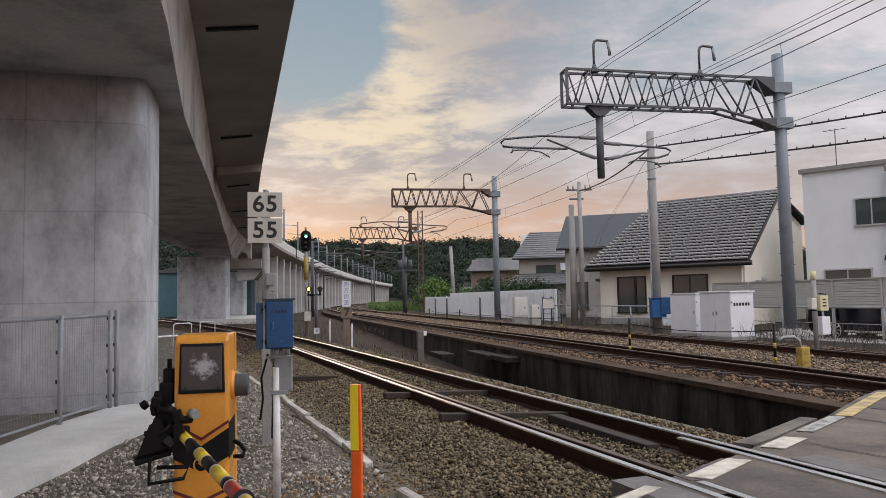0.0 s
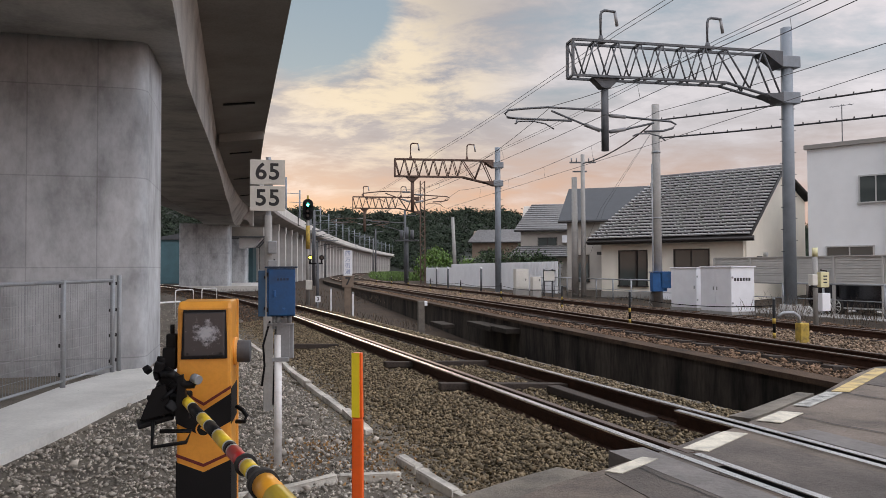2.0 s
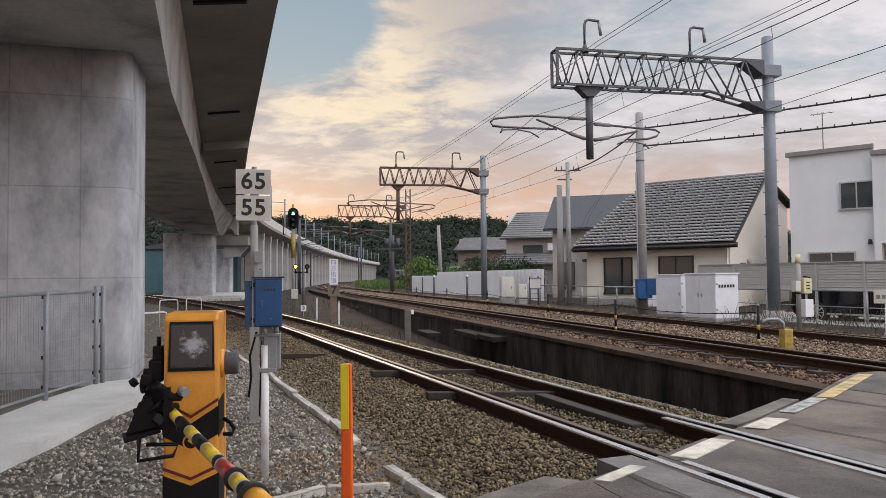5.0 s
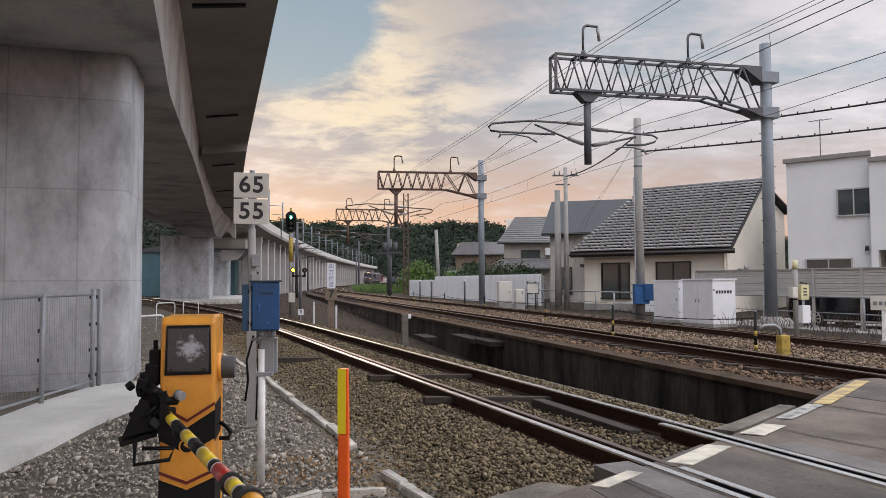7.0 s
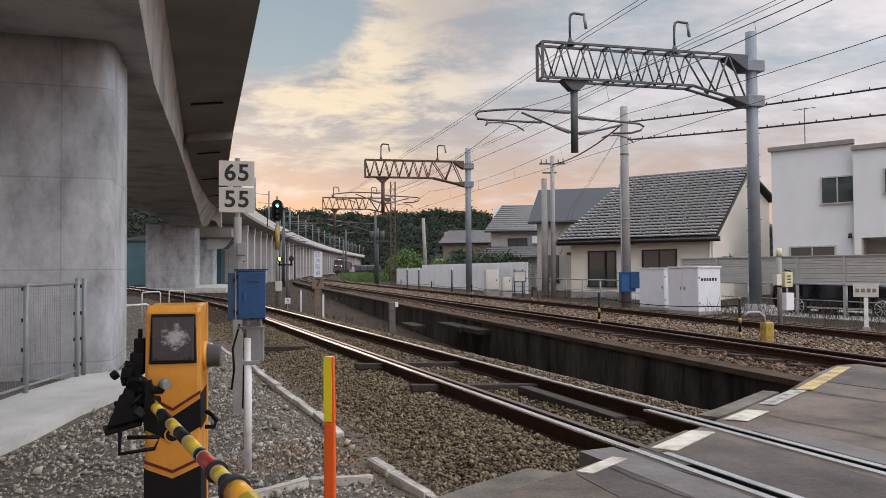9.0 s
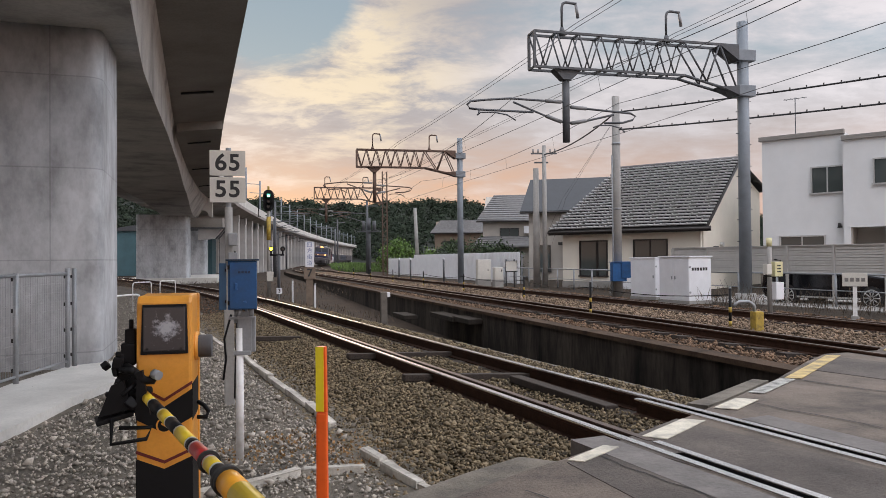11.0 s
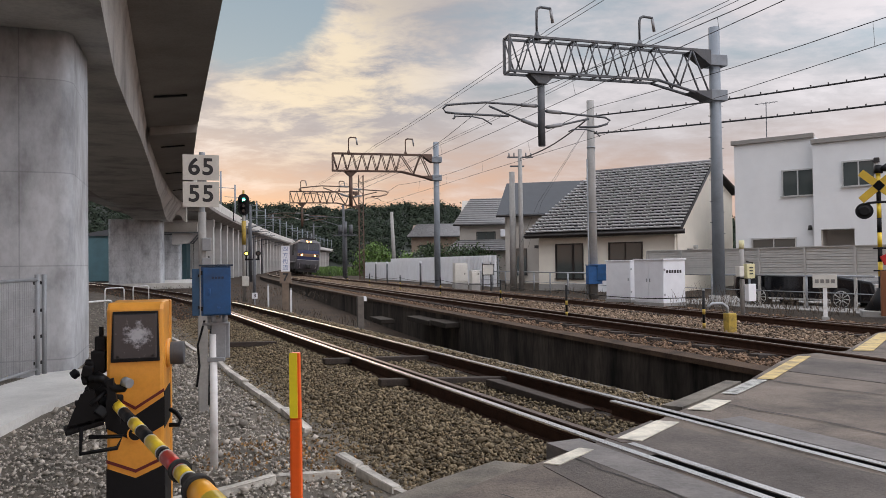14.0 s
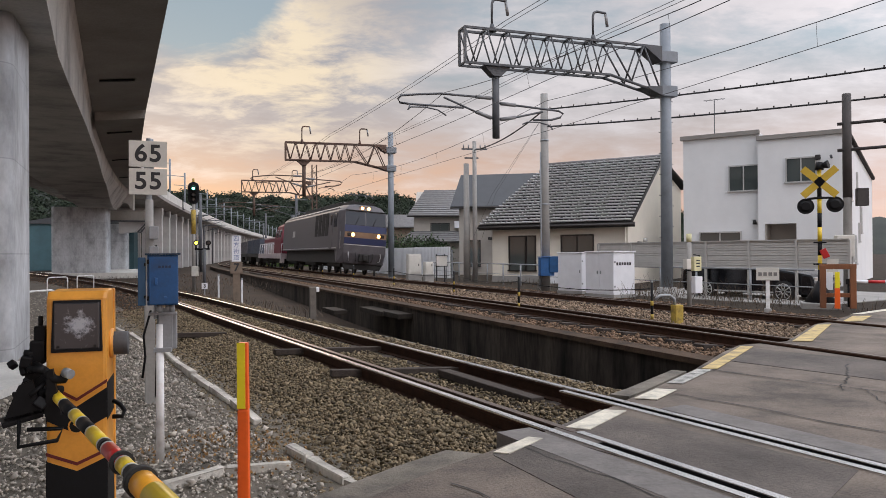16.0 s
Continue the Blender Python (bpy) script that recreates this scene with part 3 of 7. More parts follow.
# ---- viaduct ----
def make_viaduct():
    via = thing("railway_viaduct", "tall grey concrete railway viaduct on massive piers", "viaduct", kind="structure")

    def girder(s):
        # haunched: deep over the piers, shallow in mid-span
        zs = float(np.interp(s, [0, 49.5, 50.5, 54.4, 57.8, 64.7, 74.9, 94.6, 102.8], [4.56, 4.56, 4.46, 4.69, 4.82, 5.18, 5.49, 5.57, 4.95]))
        ob = float(np.interp(s, [0, 50, 52.5, 54.4, 80, 90, 97, 104], [-1.6, -1.62, -1.72, -1.8, -1.84, -1.92, -2.2, -2.5]))
        ot = float(np.interp(s, [0, 55, 74, 91, 106], [-1.66, -1.68, -1.88, -1.6, -1.55]))
        return [(ot, 6.58), (ot - 0.06, 6.2), (ob, zs), (-7.3 - ob, zs), (-7.2 - ot, 6.58)]
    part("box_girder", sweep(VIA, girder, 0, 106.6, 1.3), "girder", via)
    # arched end of the girder, and the shelf of the next pier with its brackets
    arch = [(-2.55, 4.97), (-2.35, 4.97)] + [(-1.95 + 0.5 * math.cos(radians(a)), 4.99 + 0.55 * math.sin(radians(a))) for a in range(170, 0, -20)] + [(-1.3, 4.97), (-1.2, 4.97), (-1.2, 6.6), (-2.55, 6.6)]
    part("end_diaphragm", sweep(VIA, arch, 105.6, 106.8, 1.2), "girder", via, "arched concrete girder end")
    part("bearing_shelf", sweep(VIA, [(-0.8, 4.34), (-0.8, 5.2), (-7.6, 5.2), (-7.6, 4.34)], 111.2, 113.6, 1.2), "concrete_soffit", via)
    part("shelf_plate", sweep(VIA, [(-0.45, 4.22), (-0.45, 4.32), (-7.6, 4.32), (-7.6, 4.22)], 111.0, 113.8, 1.4), "truss", via, "dark steel shelf plate")
    part("shelf_corbel", sweep(VIA, [(-0.9, 4.22), (-1.6, 3.35), (-3.0, 3.2), (-3.0, 4.22)], 111.6, 113.4, 1.8), "concrete_far", via)
    for q in (111.5, 113.3):
        part("shelf_brace", sweep(VIA, [(-0.55, 4.22), (-0.70, 4.22), (-1.50, 3.3), (-1.35, 3.25)], q, q + 0.15, 0.15), "truss", via, "slanting steel brace")
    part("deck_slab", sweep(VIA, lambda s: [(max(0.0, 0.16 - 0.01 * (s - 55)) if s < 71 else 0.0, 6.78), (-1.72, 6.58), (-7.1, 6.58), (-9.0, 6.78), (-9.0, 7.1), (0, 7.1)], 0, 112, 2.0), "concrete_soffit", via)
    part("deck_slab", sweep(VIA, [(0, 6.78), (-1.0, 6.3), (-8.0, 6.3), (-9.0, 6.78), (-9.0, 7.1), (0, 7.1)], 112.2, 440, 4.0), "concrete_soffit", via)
    part("parapet", sweep(VIA, [(0, 7.1), (0, 7.98), (-0.25, 7.98), (-0.25, 7.1)], 0, 440, 4.0), "concrete_pale", via, "pale concrete parapet wall")
    part("parapet", sweep(VIA, [(-9.0, 7.1), (-9.0, 7.98), (-8.75, 7.98), (-8.75, 7.1)], 0, 440, 4.0), "concrete_pale", via, "pale concrete parapet wall")
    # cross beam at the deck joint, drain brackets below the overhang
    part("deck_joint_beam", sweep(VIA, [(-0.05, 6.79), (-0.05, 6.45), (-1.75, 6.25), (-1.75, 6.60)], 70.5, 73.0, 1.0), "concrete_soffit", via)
    for s in (55.0, 65.0, 75.5, 85.5, 95.5, 105.0):
        part("drain_bracket", sweep(VIA, [(-0.45, 6.71), (-0.45, 6.66), (-1.45, 6.54), (-1.45, 6.59)], s, s + 0.12, 0.12), "black", via, "dark drain pipe bracket")
    # column rows of the far part
    n = 0
    for k in range(47):
        s = 126.5 + 6.4 * k
        for o in (-1.3, -7.7):
            a, b = VIA.at(s, o, -0.6), VIA.at(s, o, 6.32)
            c = part("column", box((0.9, 0.9, 6.9), (0, 0, 2.85), bevel=0.06), "concrete_far", via)
            c.matrix_world = pose(a.x, a.y, 0, 0, 0, VIA.turn(s))
        c = part("cross_beam", box((7.4, 0.9, 0.8), (0, 0, 5.95), bevel=0.05), "concrete_far", via)
        m = VIA.at(s, -4.5)
        c.matrix_world = pose(m.x, m.y, 0, 0, 0, VIA.turn(s))
    for k in range(22):
        s = 86.0 + 15.0 * k
        a = VIA.at(s, -0.6, 7.1)
        mst = part("deck_mast", tube((0, 0, 0), (0, 0, 5.2), 0.11, seg=8), "polegrey", via, "slim grey catenary mast")
        mst.matrix_world = pose(a.x, a.y, 7.1, 0, 0, VIA.turn(s))
        arm = part("mast_arm", tube((0, 0, 4.7), (-3.4, 0, 4.9), 0.045, seg=6), "polegrey", mst)
    return via


M["concrete_far"] = material("pale_column_concrete", (0.46, 0.45, 0.44), 0.85, 0.14, 0.8, 0.2, 20)
viaduct = make_viaduct()


def pier(s, zt, off=-4.4, w=5.2, d=2.2, corner=0.38):
    bm = bmesh.new()
    ring = []
    for cx, cy, a0 in ((w / 2 - corner, d / 2 - corner, 0), (-w / 2 + corner, d / 2 - corner, 90), (-w / 2 + corner, -d / 2 + corner, 180), (w / 2 - corner, -d / 2 + corner, 270)):
        for k in range(7):
            a = radians(a0 + 15 * k)
            ring.append((cx + corner * math.cos(a), cy + corner * math.sin(a)))
    lo, hi = [bm.verts.new((*p, -0.5)) for p in ring], [bm.verts.new((*p, zt)) for p in ring]
    for i in range(len(ring)):
        f = bm.faces.new((lo[i], lo[(i + 1) % len(ring)], hi[(i + 1) % len(ring)], hi[i]))
        f.smooth = True
    bm.faces.new(hi)
    ob = part("pier", bm, "concrete", viaduct)
    p = VIA.at(s, off)
    ob.matrix_world = pose(p.x, p.y, 0, 0, 0, VIA.turn(s))
    return ob


pier(52.6, 4.7, off=-3.83, w=3.4, d=2.1, corner=0.2)
pier(105.2, 5.05, off=-4.98, w=3.98, d=2.4, corner=0.22)
pier(118.6, 4.3, off=-5.2, w=4.1, d=1.8, corner=0.2)
# pale concrete apron between the far piers
tagged(mesh_object("concrete_apron", sweep(VIA, [(-8.0, -0.6), (-8.0, -0.12), (-0.6, -0.12), (-0.6, -0.6)], 103.0, 119.0, 2.0), "concrete_pale"), "pale concrete apron round the viaduct piers", "paving", kind="structure")


# ---- road over the crossing ----
M["roadpaint_worn"] = material("flaking_white_paint", (0.40, 0.39, 0.36), 0.85, 0.5, 9, 0.5, 60, second=(0.11, 0.11, 0.105), amount=1.0)
def flat_sheet(name, pts, z, thick, mat, label, category, parent=None, kind="structure"):
    bm = bmesh.new()
    top = [bm.verts.new((x, y, (p[0] if p else z))) for x, y, *p in pts]
    bot = [bm.verts.new((v.co.x, v.co.y, v.co.z - thick)) for v in top]
    bm.faces.new(top)
    bm.faces.new(bot[::-1])
    n = len(top)
    for i in range(n):
        bm.faces.new((top[i], bot[i], bot[(i + 1) % n], top[(i + 1) % n]))
    bmesh.ops.recalc_face_normals(bm, faces=bm.faces)
    bmesh.ops.triangulate(bm, faces=[f for f in bm.faces if len(f.verts) > 4])
    ob = mesh_object(name, bm, mat, parent)
    return tagged(ob, label, category, kind=kind) if parent is None else ob


# the left edge of the road, from the camera's side to beyond the far track
EDGE = [(-3.0, 2.2), (0.0, 3.72), (0.62, 4.38), (0.90, 4.62), (1.22, 4.93), (1.56, 5.19), (2.05, 5.70), (2.44, 6.12), (2.82, 6.52), (3.70, 7.50), (4.70, 8.75), (5.25, 9.35)]
EDGE2 = [(6.10, 9.62), (7.97, 11.75), (8.55, 12.13), (9.55, 13.10), (13.0, 15.6), (17.0, 17.8), (30, 24)]


def make_road():
    right = [(34, 10), (30, -14), (-3, -14)]
    flat_sheet("road", EDGE + EDGE2 + right, -0.012, 0.6, "asphalt", "worn grey asphalt road over the level crossing", "road")
    # darker patches and slabs between the rails
    road = flat_sheet("crossing_panel", [(1.35, 5.02), (2.02, 5.72), (2.92, 3.9), (2.25, 3.3)], -0.008, 0.02, "asphalt_dark", "darker asphalt infill between the branch rails", "road panel")
    flat_sheet("crossing_panel", [(0.92, 4.55), (1.25, 4.88), (2.1, 3.0), (1.55, 2.5)], -0.008, 0.02, "asphalt_dark", "darker asphalt infill beside the branch rail", "road panel")
    flat_sheet("crossing_panel", [(4.35, 8.05), (5.15, 9.10), (8.2, 4.0), (7.0, 3.2)], -0.007, 0.02, "asphalt_dark", "patched asphalt between the two railways", "road panel")


make_road()


def stripe(pts, mat, label):
    flat_sheet("road_marking", pts, 0.0, 0.006, mat, label, "road marking")


stripe([(0.93, 4.58), (1.24, 4.92), (1.33, 4.87), (1.02, 4.53)], "roadpaint", "worn white edge marking on the asphalt")
stripe([(1.57, 5.15), (2.05, 5.68), (2.20, 5.60), (1.72, 5.06)], "roadpaint", "worn white edge marking on the asphalt")
stripe([(2.46, 6.08), (2.82, 6.47), (2.98, 6.38), (2.62, 5.99)], "roadpaint", "worn white edge marking on the asphalt")
stripe([(3.05, 6.74), (3.72, 7.47), (3.84, 7.40), (3.17, 6.67)], "roadpaint_worn", "almost worn away white edge marking")
stripe([(3.78, 7.50), (5.14, 9.14), (5.30, 9.10), (3.94, 7.46)], "yellowpaint", "worn yellow edge marking on the asphalt")
stripe([(6.14, 9.55), (7.95, 11.65), (8.16, 11.60), (6.40, 9.50)], "yellowpaint", "worn yellow edge marking on the asphalt")
stripe([(8.70, 12.05), (9.55, 12.95), (9.95, 12.95), (9.05, 12.02)], "yellowpaint", "worn yellow edge marking on the asphalt")
stripe([(9.8, 13.35), (13.0, 15.45), (17.0, 17.5), (17.0, 17.3), (13.0, 15.22), (10.0, 13.3)], "roadpaint", "curved white edge line of the road beyond the tracks")


def cracks():
    """Dark joints and sealed cracks that run over the road."""
    rng = random.Random(4)
    bm = bmesh.new()
    for a, b, w in (((2.86, 6.36), (4.9, 2.2), 0.022), ((3.80, 7.52), (6.9, 2.4), 0.03), ((1.15, 4.72), (2.6, 1.4), 0.016), ((0.55, 4.0), (1.7, 1.9), 0.014), ((4.46, 6.12), (5.5, 7.5), 0.018), ((4.2, 5.2), (4.7, 6.2), 0.012)):
        n = 22
        a, b = Vector(a), Vector(b)
        d = (b - a).normalized()
        nrm = Vector((-d.y, d.x))
        rows, off = [], 0.0
        for i in range(n + 1):
            off = off * 0.8 + rng.uniform(-0.03, 0.03)
            p = a.lerp(b, i / n) + nrm * off
            ww = w * rng.uniform(0.4, 1.2) / 2
            rows.append((bm.verts.new((*(p - nrm * ww), -0.004)), bm.verts.new((*(p + nrm * ww), -0.004))))
        for r, s in zip(rows, rows[1:]):
            bm.faces.new((r[0], r[1], s[1], s[0]))
    tagged(mesh_object("road_crack", bm, "crack"), "dark sealed cracks in the asphalt", "crack", kind="structure")


M["crack"] = material("black_crack_sealant", (0.022, 0.021, 0.02), 0.8, 0.2, 8, 0.2, 60)
cracks()

M["shoulder"] = material("worn_shoulder_concrete", (0.17, 0.148, 0.12), 0.9, 0.4, 3, 0.6, 60, second=(0.06, 0.052, 0.045))
# concrete footing along the road's edge by the trench and the end of the retaining wall
flat_sheet("road_kerb", [(2.50, 6.30), (2.78, 6.58), (3.62, 7.52), (3.50, 7.62), (2.62, 6.66), (2.36, 6.42)], -0.03, 0.9, "shoulder", "broken concrete kerb along the road edge", "kerb")
flat_sheet("road_shoulder", [(-0.25, 3.86), (0.0, 3.75), (0.62, 4.40), (0.90, 4.64), (0.66, 4.78), (0.30, 4.45)], -0.03, 0.4, "shoulder", "pale worn concrete shoulder of the road", "kerb")

# planks beside the rails in the road
M["plank"] = material("weathered_crossing_plank", (0.17, 0.155, 0.145), 0.85, 0.25, 4, 0.5, 30, stretch=(1, 1, 1))
for ln, offs, s1, s2, zz in ((BRANCH, (-0.78, 0.78), 3.0, 15.6, 0.0), (MAIN, (-0.80, -0.28, 0.28, 0.80), 0.0, 16.2, 0.0), (MAIN, (FAR_OFF - 0.8, FAR_OFF - 0.28), 0.0, 18.5, 0.0)):
    for o in offs:
        bm = sweep(ln, [(o - 0.14, zz - 0.15), (o - 0.14, zz - 0.006), (o + 0.14, zz - 0.006), (o + 0.14, zz - 0.15)], s1, s2, 2.0)
        tagged(mesh_object("crossing_plank", bm, "plank"), "weathered timber plank set beside the rail", "plank", group="crossing planks", kind="structure")


# ---- the yard beside the crossing ----
def flag_path():
    flat_sheet("concrete_path", [(-4.45, 3.0), (-4.5, 7.35), (-4.64, 8.7), (-4.62, 10.1), (-4.25, 10.45), (-3.3, 10.45), (-3.5, 8.75), (-3.52, 7.7), (-3.42, 6.6), (-3.3, 3.0)], -0.13, 0.5, "concrete_pale", "pale smooth concrete path below the viaduct", "path")


flag_path()


def kerb(a, b, w=0.075, h=0.10, z=-0.155, seed=0):
    rng = random.Random(seed)
    a, b = Vector(a), Vector(b)
    L = (b - a).length
    bm = box((L - 0.015, w, h), (0, 0, 0), bevel=0.012)
    for v in bm.verts:
        v.co += Vector((rng.uniform(-1, 1), rng.uniform(-1, 1), rng.uniform(-1, 1))) * 0.006
    ob = tagged(mesh_object("kerbstone", bm, "kerbstone"), "weathered grey concrete kerbstone half sunk in gravel", "kerbstone", group="kerbstones of the yard")
    m = (a + b) / 2
    ob.matrix_world = pose(m.x, m.y, z - h / 2 + rng.uniform(-0.01, 0.01), rng.uniform(-2, 2), rng.uniform(-2, 2), math.degrees(math.atan2(b.y - a.y, b.x - a.x)))


KERB_A = [(-4.6, 15.4), (-3.86, 14.0), (-3.28, 12.75), (-2.68, 11.45), (-2.2, 10.2), (-1.77, 9.05), (-1.42, 8.22), (-1.08, 7.42), (-0.74, 6.52)]
for i, (a, b) in enumerate(zip(KERB_A, KERB_A[1:])):
    kerb(a, b, seed=i)
KERB_B = [(-2.2, 4.35), (-1.62, 4.55), (-1.13, 4.80), (-0.80, 5.10), (-0.36, 5.16)]
for i, (a, b) in enumerate(zip(KERB_B, KERB_B[1:])):
    kerb(a, b, 0.06, 0.10, -0.16, seed=20 + i)
kerb((-0.40, 5.60), (-0.24, 5.25), 0.075, 0.12, -0.14, seed=41)
kerb((-0.24, 5.20), (0.02, 4.74), 0.07, 0.10, -0.15, seed=42)
kerb((0.02, 4.70), (0.22, 4.42), 0.07, 0.08, -0.155, seed=43)


# ---- the barrier machine ----
def chevron(w, top_end, top_mid, bot_end, bot_mid, y, thick=0.004):
    h = w / 2
    pts = [(-h, top_end), (0, top_mid), (h, top_end), (h, bot_end), (0, bot_mid), (-h, bot_end)]
    bm = prism(pts, thick, "y")
    bmesh.ops.translate(bm, verts=bm.verts, vec=(0, y, 0))
    return bm


def barrier_machine():
    b = thing("barrier_machine", "orange and black level crossing barrier machine standing in gravel", "barrier machine", (-1.135, 3.44, -0.2), 11)
    w, d, h = 0.232, 0.30, 1.30
    y = -d / 2
    body = prism([(-d / 2, 0), (d / 2, 0), (d / 2, h), (-d / 2 + 0.045, h), (-d / 2 + 0.012, h - 0.03), (-d / 2, h - 0.31)], w, "x")
    part("body", bevelled(body, 0.014), "orange", b)
    part("back_cover", box((w + 0.012, 0.05, h - 0.02), (0, d / 2 - 0.01, h / 2 + 0.01), bevel=0.008), "orange", b)
    pan = part("lamp_cover", box((0.176, 0.014, 0.195), (0.002, y - 0.001, h - 0.145), (-2.5, 0, 0), bevel=0.005), "smoked", b, "smoked dusty lamp cover with pale smears")
    fr = part("cover_frame", bevelled(prism([(-0.099, -0.110), (0.099, -0.110), (0.092, 0.108), (-0.092, 0.108)], 0.012), 0.004), "black", b)
    fr.matrix_local = pose(0.002, y + 0.003, h - 0.145, -2.5)
    for sx in (-0.068, 0.072):
        part("screw", tube((sx, y - 0.006, h - 0.23), (sx, y - 0.016, h - 0.23), 0.006, seg=8), "black", pan)
    part("black_band", chevron(w + 0.002, 0.89, 0.815, 0.765, 0.70, y - 0.001), "black", b, "black chevron band")
    part("red_line", chevron(w + 0.002, 0.925, 0.852, 0.911, 0.838, y - 0.001), "darkred", b)
    part("black_foot", chevron(w + 0.002, 0.595, 0.545, 0.0, 0.0, y - 0.001), "black", b, "black lower panel")
    part("red_line", chevron(w + 0.002, 0.632, 0.582, 0.618, 0.568, y - 0.001), "darkred", b)
    for s in (-1, 1):
        part("side_band", box((0.004, d - 0.02, 0.16), (s * w / 2, 0, 0.83)), "black", b)
        part("side_foot", box((0.004, d - 0.02, 0.59), (s * w / 2, 0, 0.30)), "black", b)
    ring = bmesh.new()
    n = 24
    r1, r2 = 0.034, 0.028
    vs = [[ring.verts.new((r * math.cos(k * 2 * math.pi / n), yy, r * math.sin(k * 2 * math.pi / n))) for k in range(n)] for r, yy in ((r1, 0), (r1, -0.003), (r2, -0.003), (r2, 0))]
    for a in range(4):
        for k in range(n):
            ring.faces.new((vs[a][k], vs[a][(k + 1) % n], vs[(a + 1) % 4][(k + 1) % n], vs[(a + 1) % 4][k]))
    bmesh.ops.translate(ring, verts=ring.verts, vec=(0.0, y - 0.003, 0.735))
    part("round_mark", ring, "orange", b, "orange ring emblem")
    part("mark_bar", box((0.03, 0.003, 0.006), (0.0, y - 0.004, 0.735), (0, 35, 0)), "orange", b)
    part("drum", bevelled(tube((w / 2 - 0.01, 0.0, 1.06), (w / 2 + 0.075, 0.0, 1.06), 0.052, seg=24), 0.006, 2, 40), "truss", b, "dark grey shaft drum")
    part("drum_flange", tube((w / 2 - 0.01, 0.0, 1.06), (w / 2 + 0.016, 0.0, 1.06), 0.066, seg=24), "orange", b)
    part("shaft_flange", tube((-w / 2 + 0.01, 0.0, 1.06), (-w / 2 - 0.02, 0.0, 1.06), 0.066, seg=24), "black", b)
    # the drive gear in front of the left side
    g = part("drive_bracket", box((0.06, 0.13, 0.10), (-0.155, -0.05, 1.045), bevel=0.012), "black", b, "black greasy drive bracket")
    part("bolt_block", box((0.045, 0.05, 0.07), (-0.150, -0.07, 1.12), bevel=0.01), "black", g)
    part("bolt", tube((-0.148, -0.07, 1.14), (-0.148, -0.07, 1.195), 0.010, seg=10), "black", g)
    part("nut", tube((-0.205, -0.10, 1.04), (-0.17, -0.10, 1.04), 0.018, seg=6), "black", g)
    part("link", bent([(-0.15, -0.18, 1.0), (-0.11, -0.22, 0.98), (-0.07, -0.23, 0.945), (-0.04, -0.23, 0.945), (-0.025, -0.23, 0.975)], 0.020), "black", g)
    part("pin_head", tube((-0.03, -0.24, 0.975), (-0.005, -0.265, 0.968), 0.020, seg=14), "galv", g, "worn steel pin head")
    part("fork", prism([(-0.105, 0.80), (-0.045, 0.80), (-0.075, 0.99), (-0.095, 0.985)], 0.03, "y"), "black", g).location = (0, -0.23, 0)
    part("wing_plate", prism([(-0.27, 0.775), (-0.10, 0.80), (-0.135, 0.97), (-0.175, 0.985), (-0.225, 0.88)], 0.012, "y"), "black", g).location = (0, -0.16, 0)
    part("wing_plate", prism([(-0.25, 0.80), (-0.12, 0.83), (-0.15, 0.95), (-0.20, 0.93)], 0.012, "y"), "black", g).location = (0, -0.23, 0)
    rg = random.Random(12)
    for k in range(22):
        x, yy, z = rg.uniform(-0.23, -0.10), rg.uniform(-0.24, -0.06), rg.uniform(0.84, 1.06)
        if k % 3 == 0:
            part("gear_stud", tube((x - 0.02, yy, z), (x + 0.02, yy - 0.01, z + rg.uniform(-0.01, 0.01)), rg.uniform(0.012, 0.022), seg=10), "black", g)
        elif k % 3 == 1:
            part("gear_lug", box((rg.uniform(0.02, 0.05), 0.03, rg.uniform(0.02, 0.06)), (x, yy, z), (rg.uniform(-40, 40), rg.uniform(-40, 40), 0), bevel=0.006), "black", g)
        else:
            part("gear_rod", tube((x, yy, z), (x + rg.uniform(-0.07, 0.07), yy - 0.03, z + rg.uniform(-0.09, 0.05)), 0.009, seg=8), "black", g)
    part("weight_plate", box((0.15, 0.13, 0.022), (-0.205, -0.15, 0.785), (0, -12, 15), bevel=0.006), "black", b, "black counterweight plate")
    part("stirrup", bent([(-0.20, -0.22, 0.79), (-0.20, -0.24, 0.685), (-0.06, -0.24, 0.70), (-0.04, -0.23, 0.745), (-0.17, -0.23, 0.75)], 0.009), "black", b)
    part("conduit_loop", bent([(0.125, 0.02, 0.80), (0.155, 0.0, 0.785), (0.175, -0.02, 0.76), (0.165, -0.02, 0.735), (0.125, -0.01, 0.735)], 0.010), "black", b)
    part("base_plate", box((0.36, 0.40, 0.02), (0, 0, 0.01), bevel=0.006), "black", b)
    return b


barrier_machine()


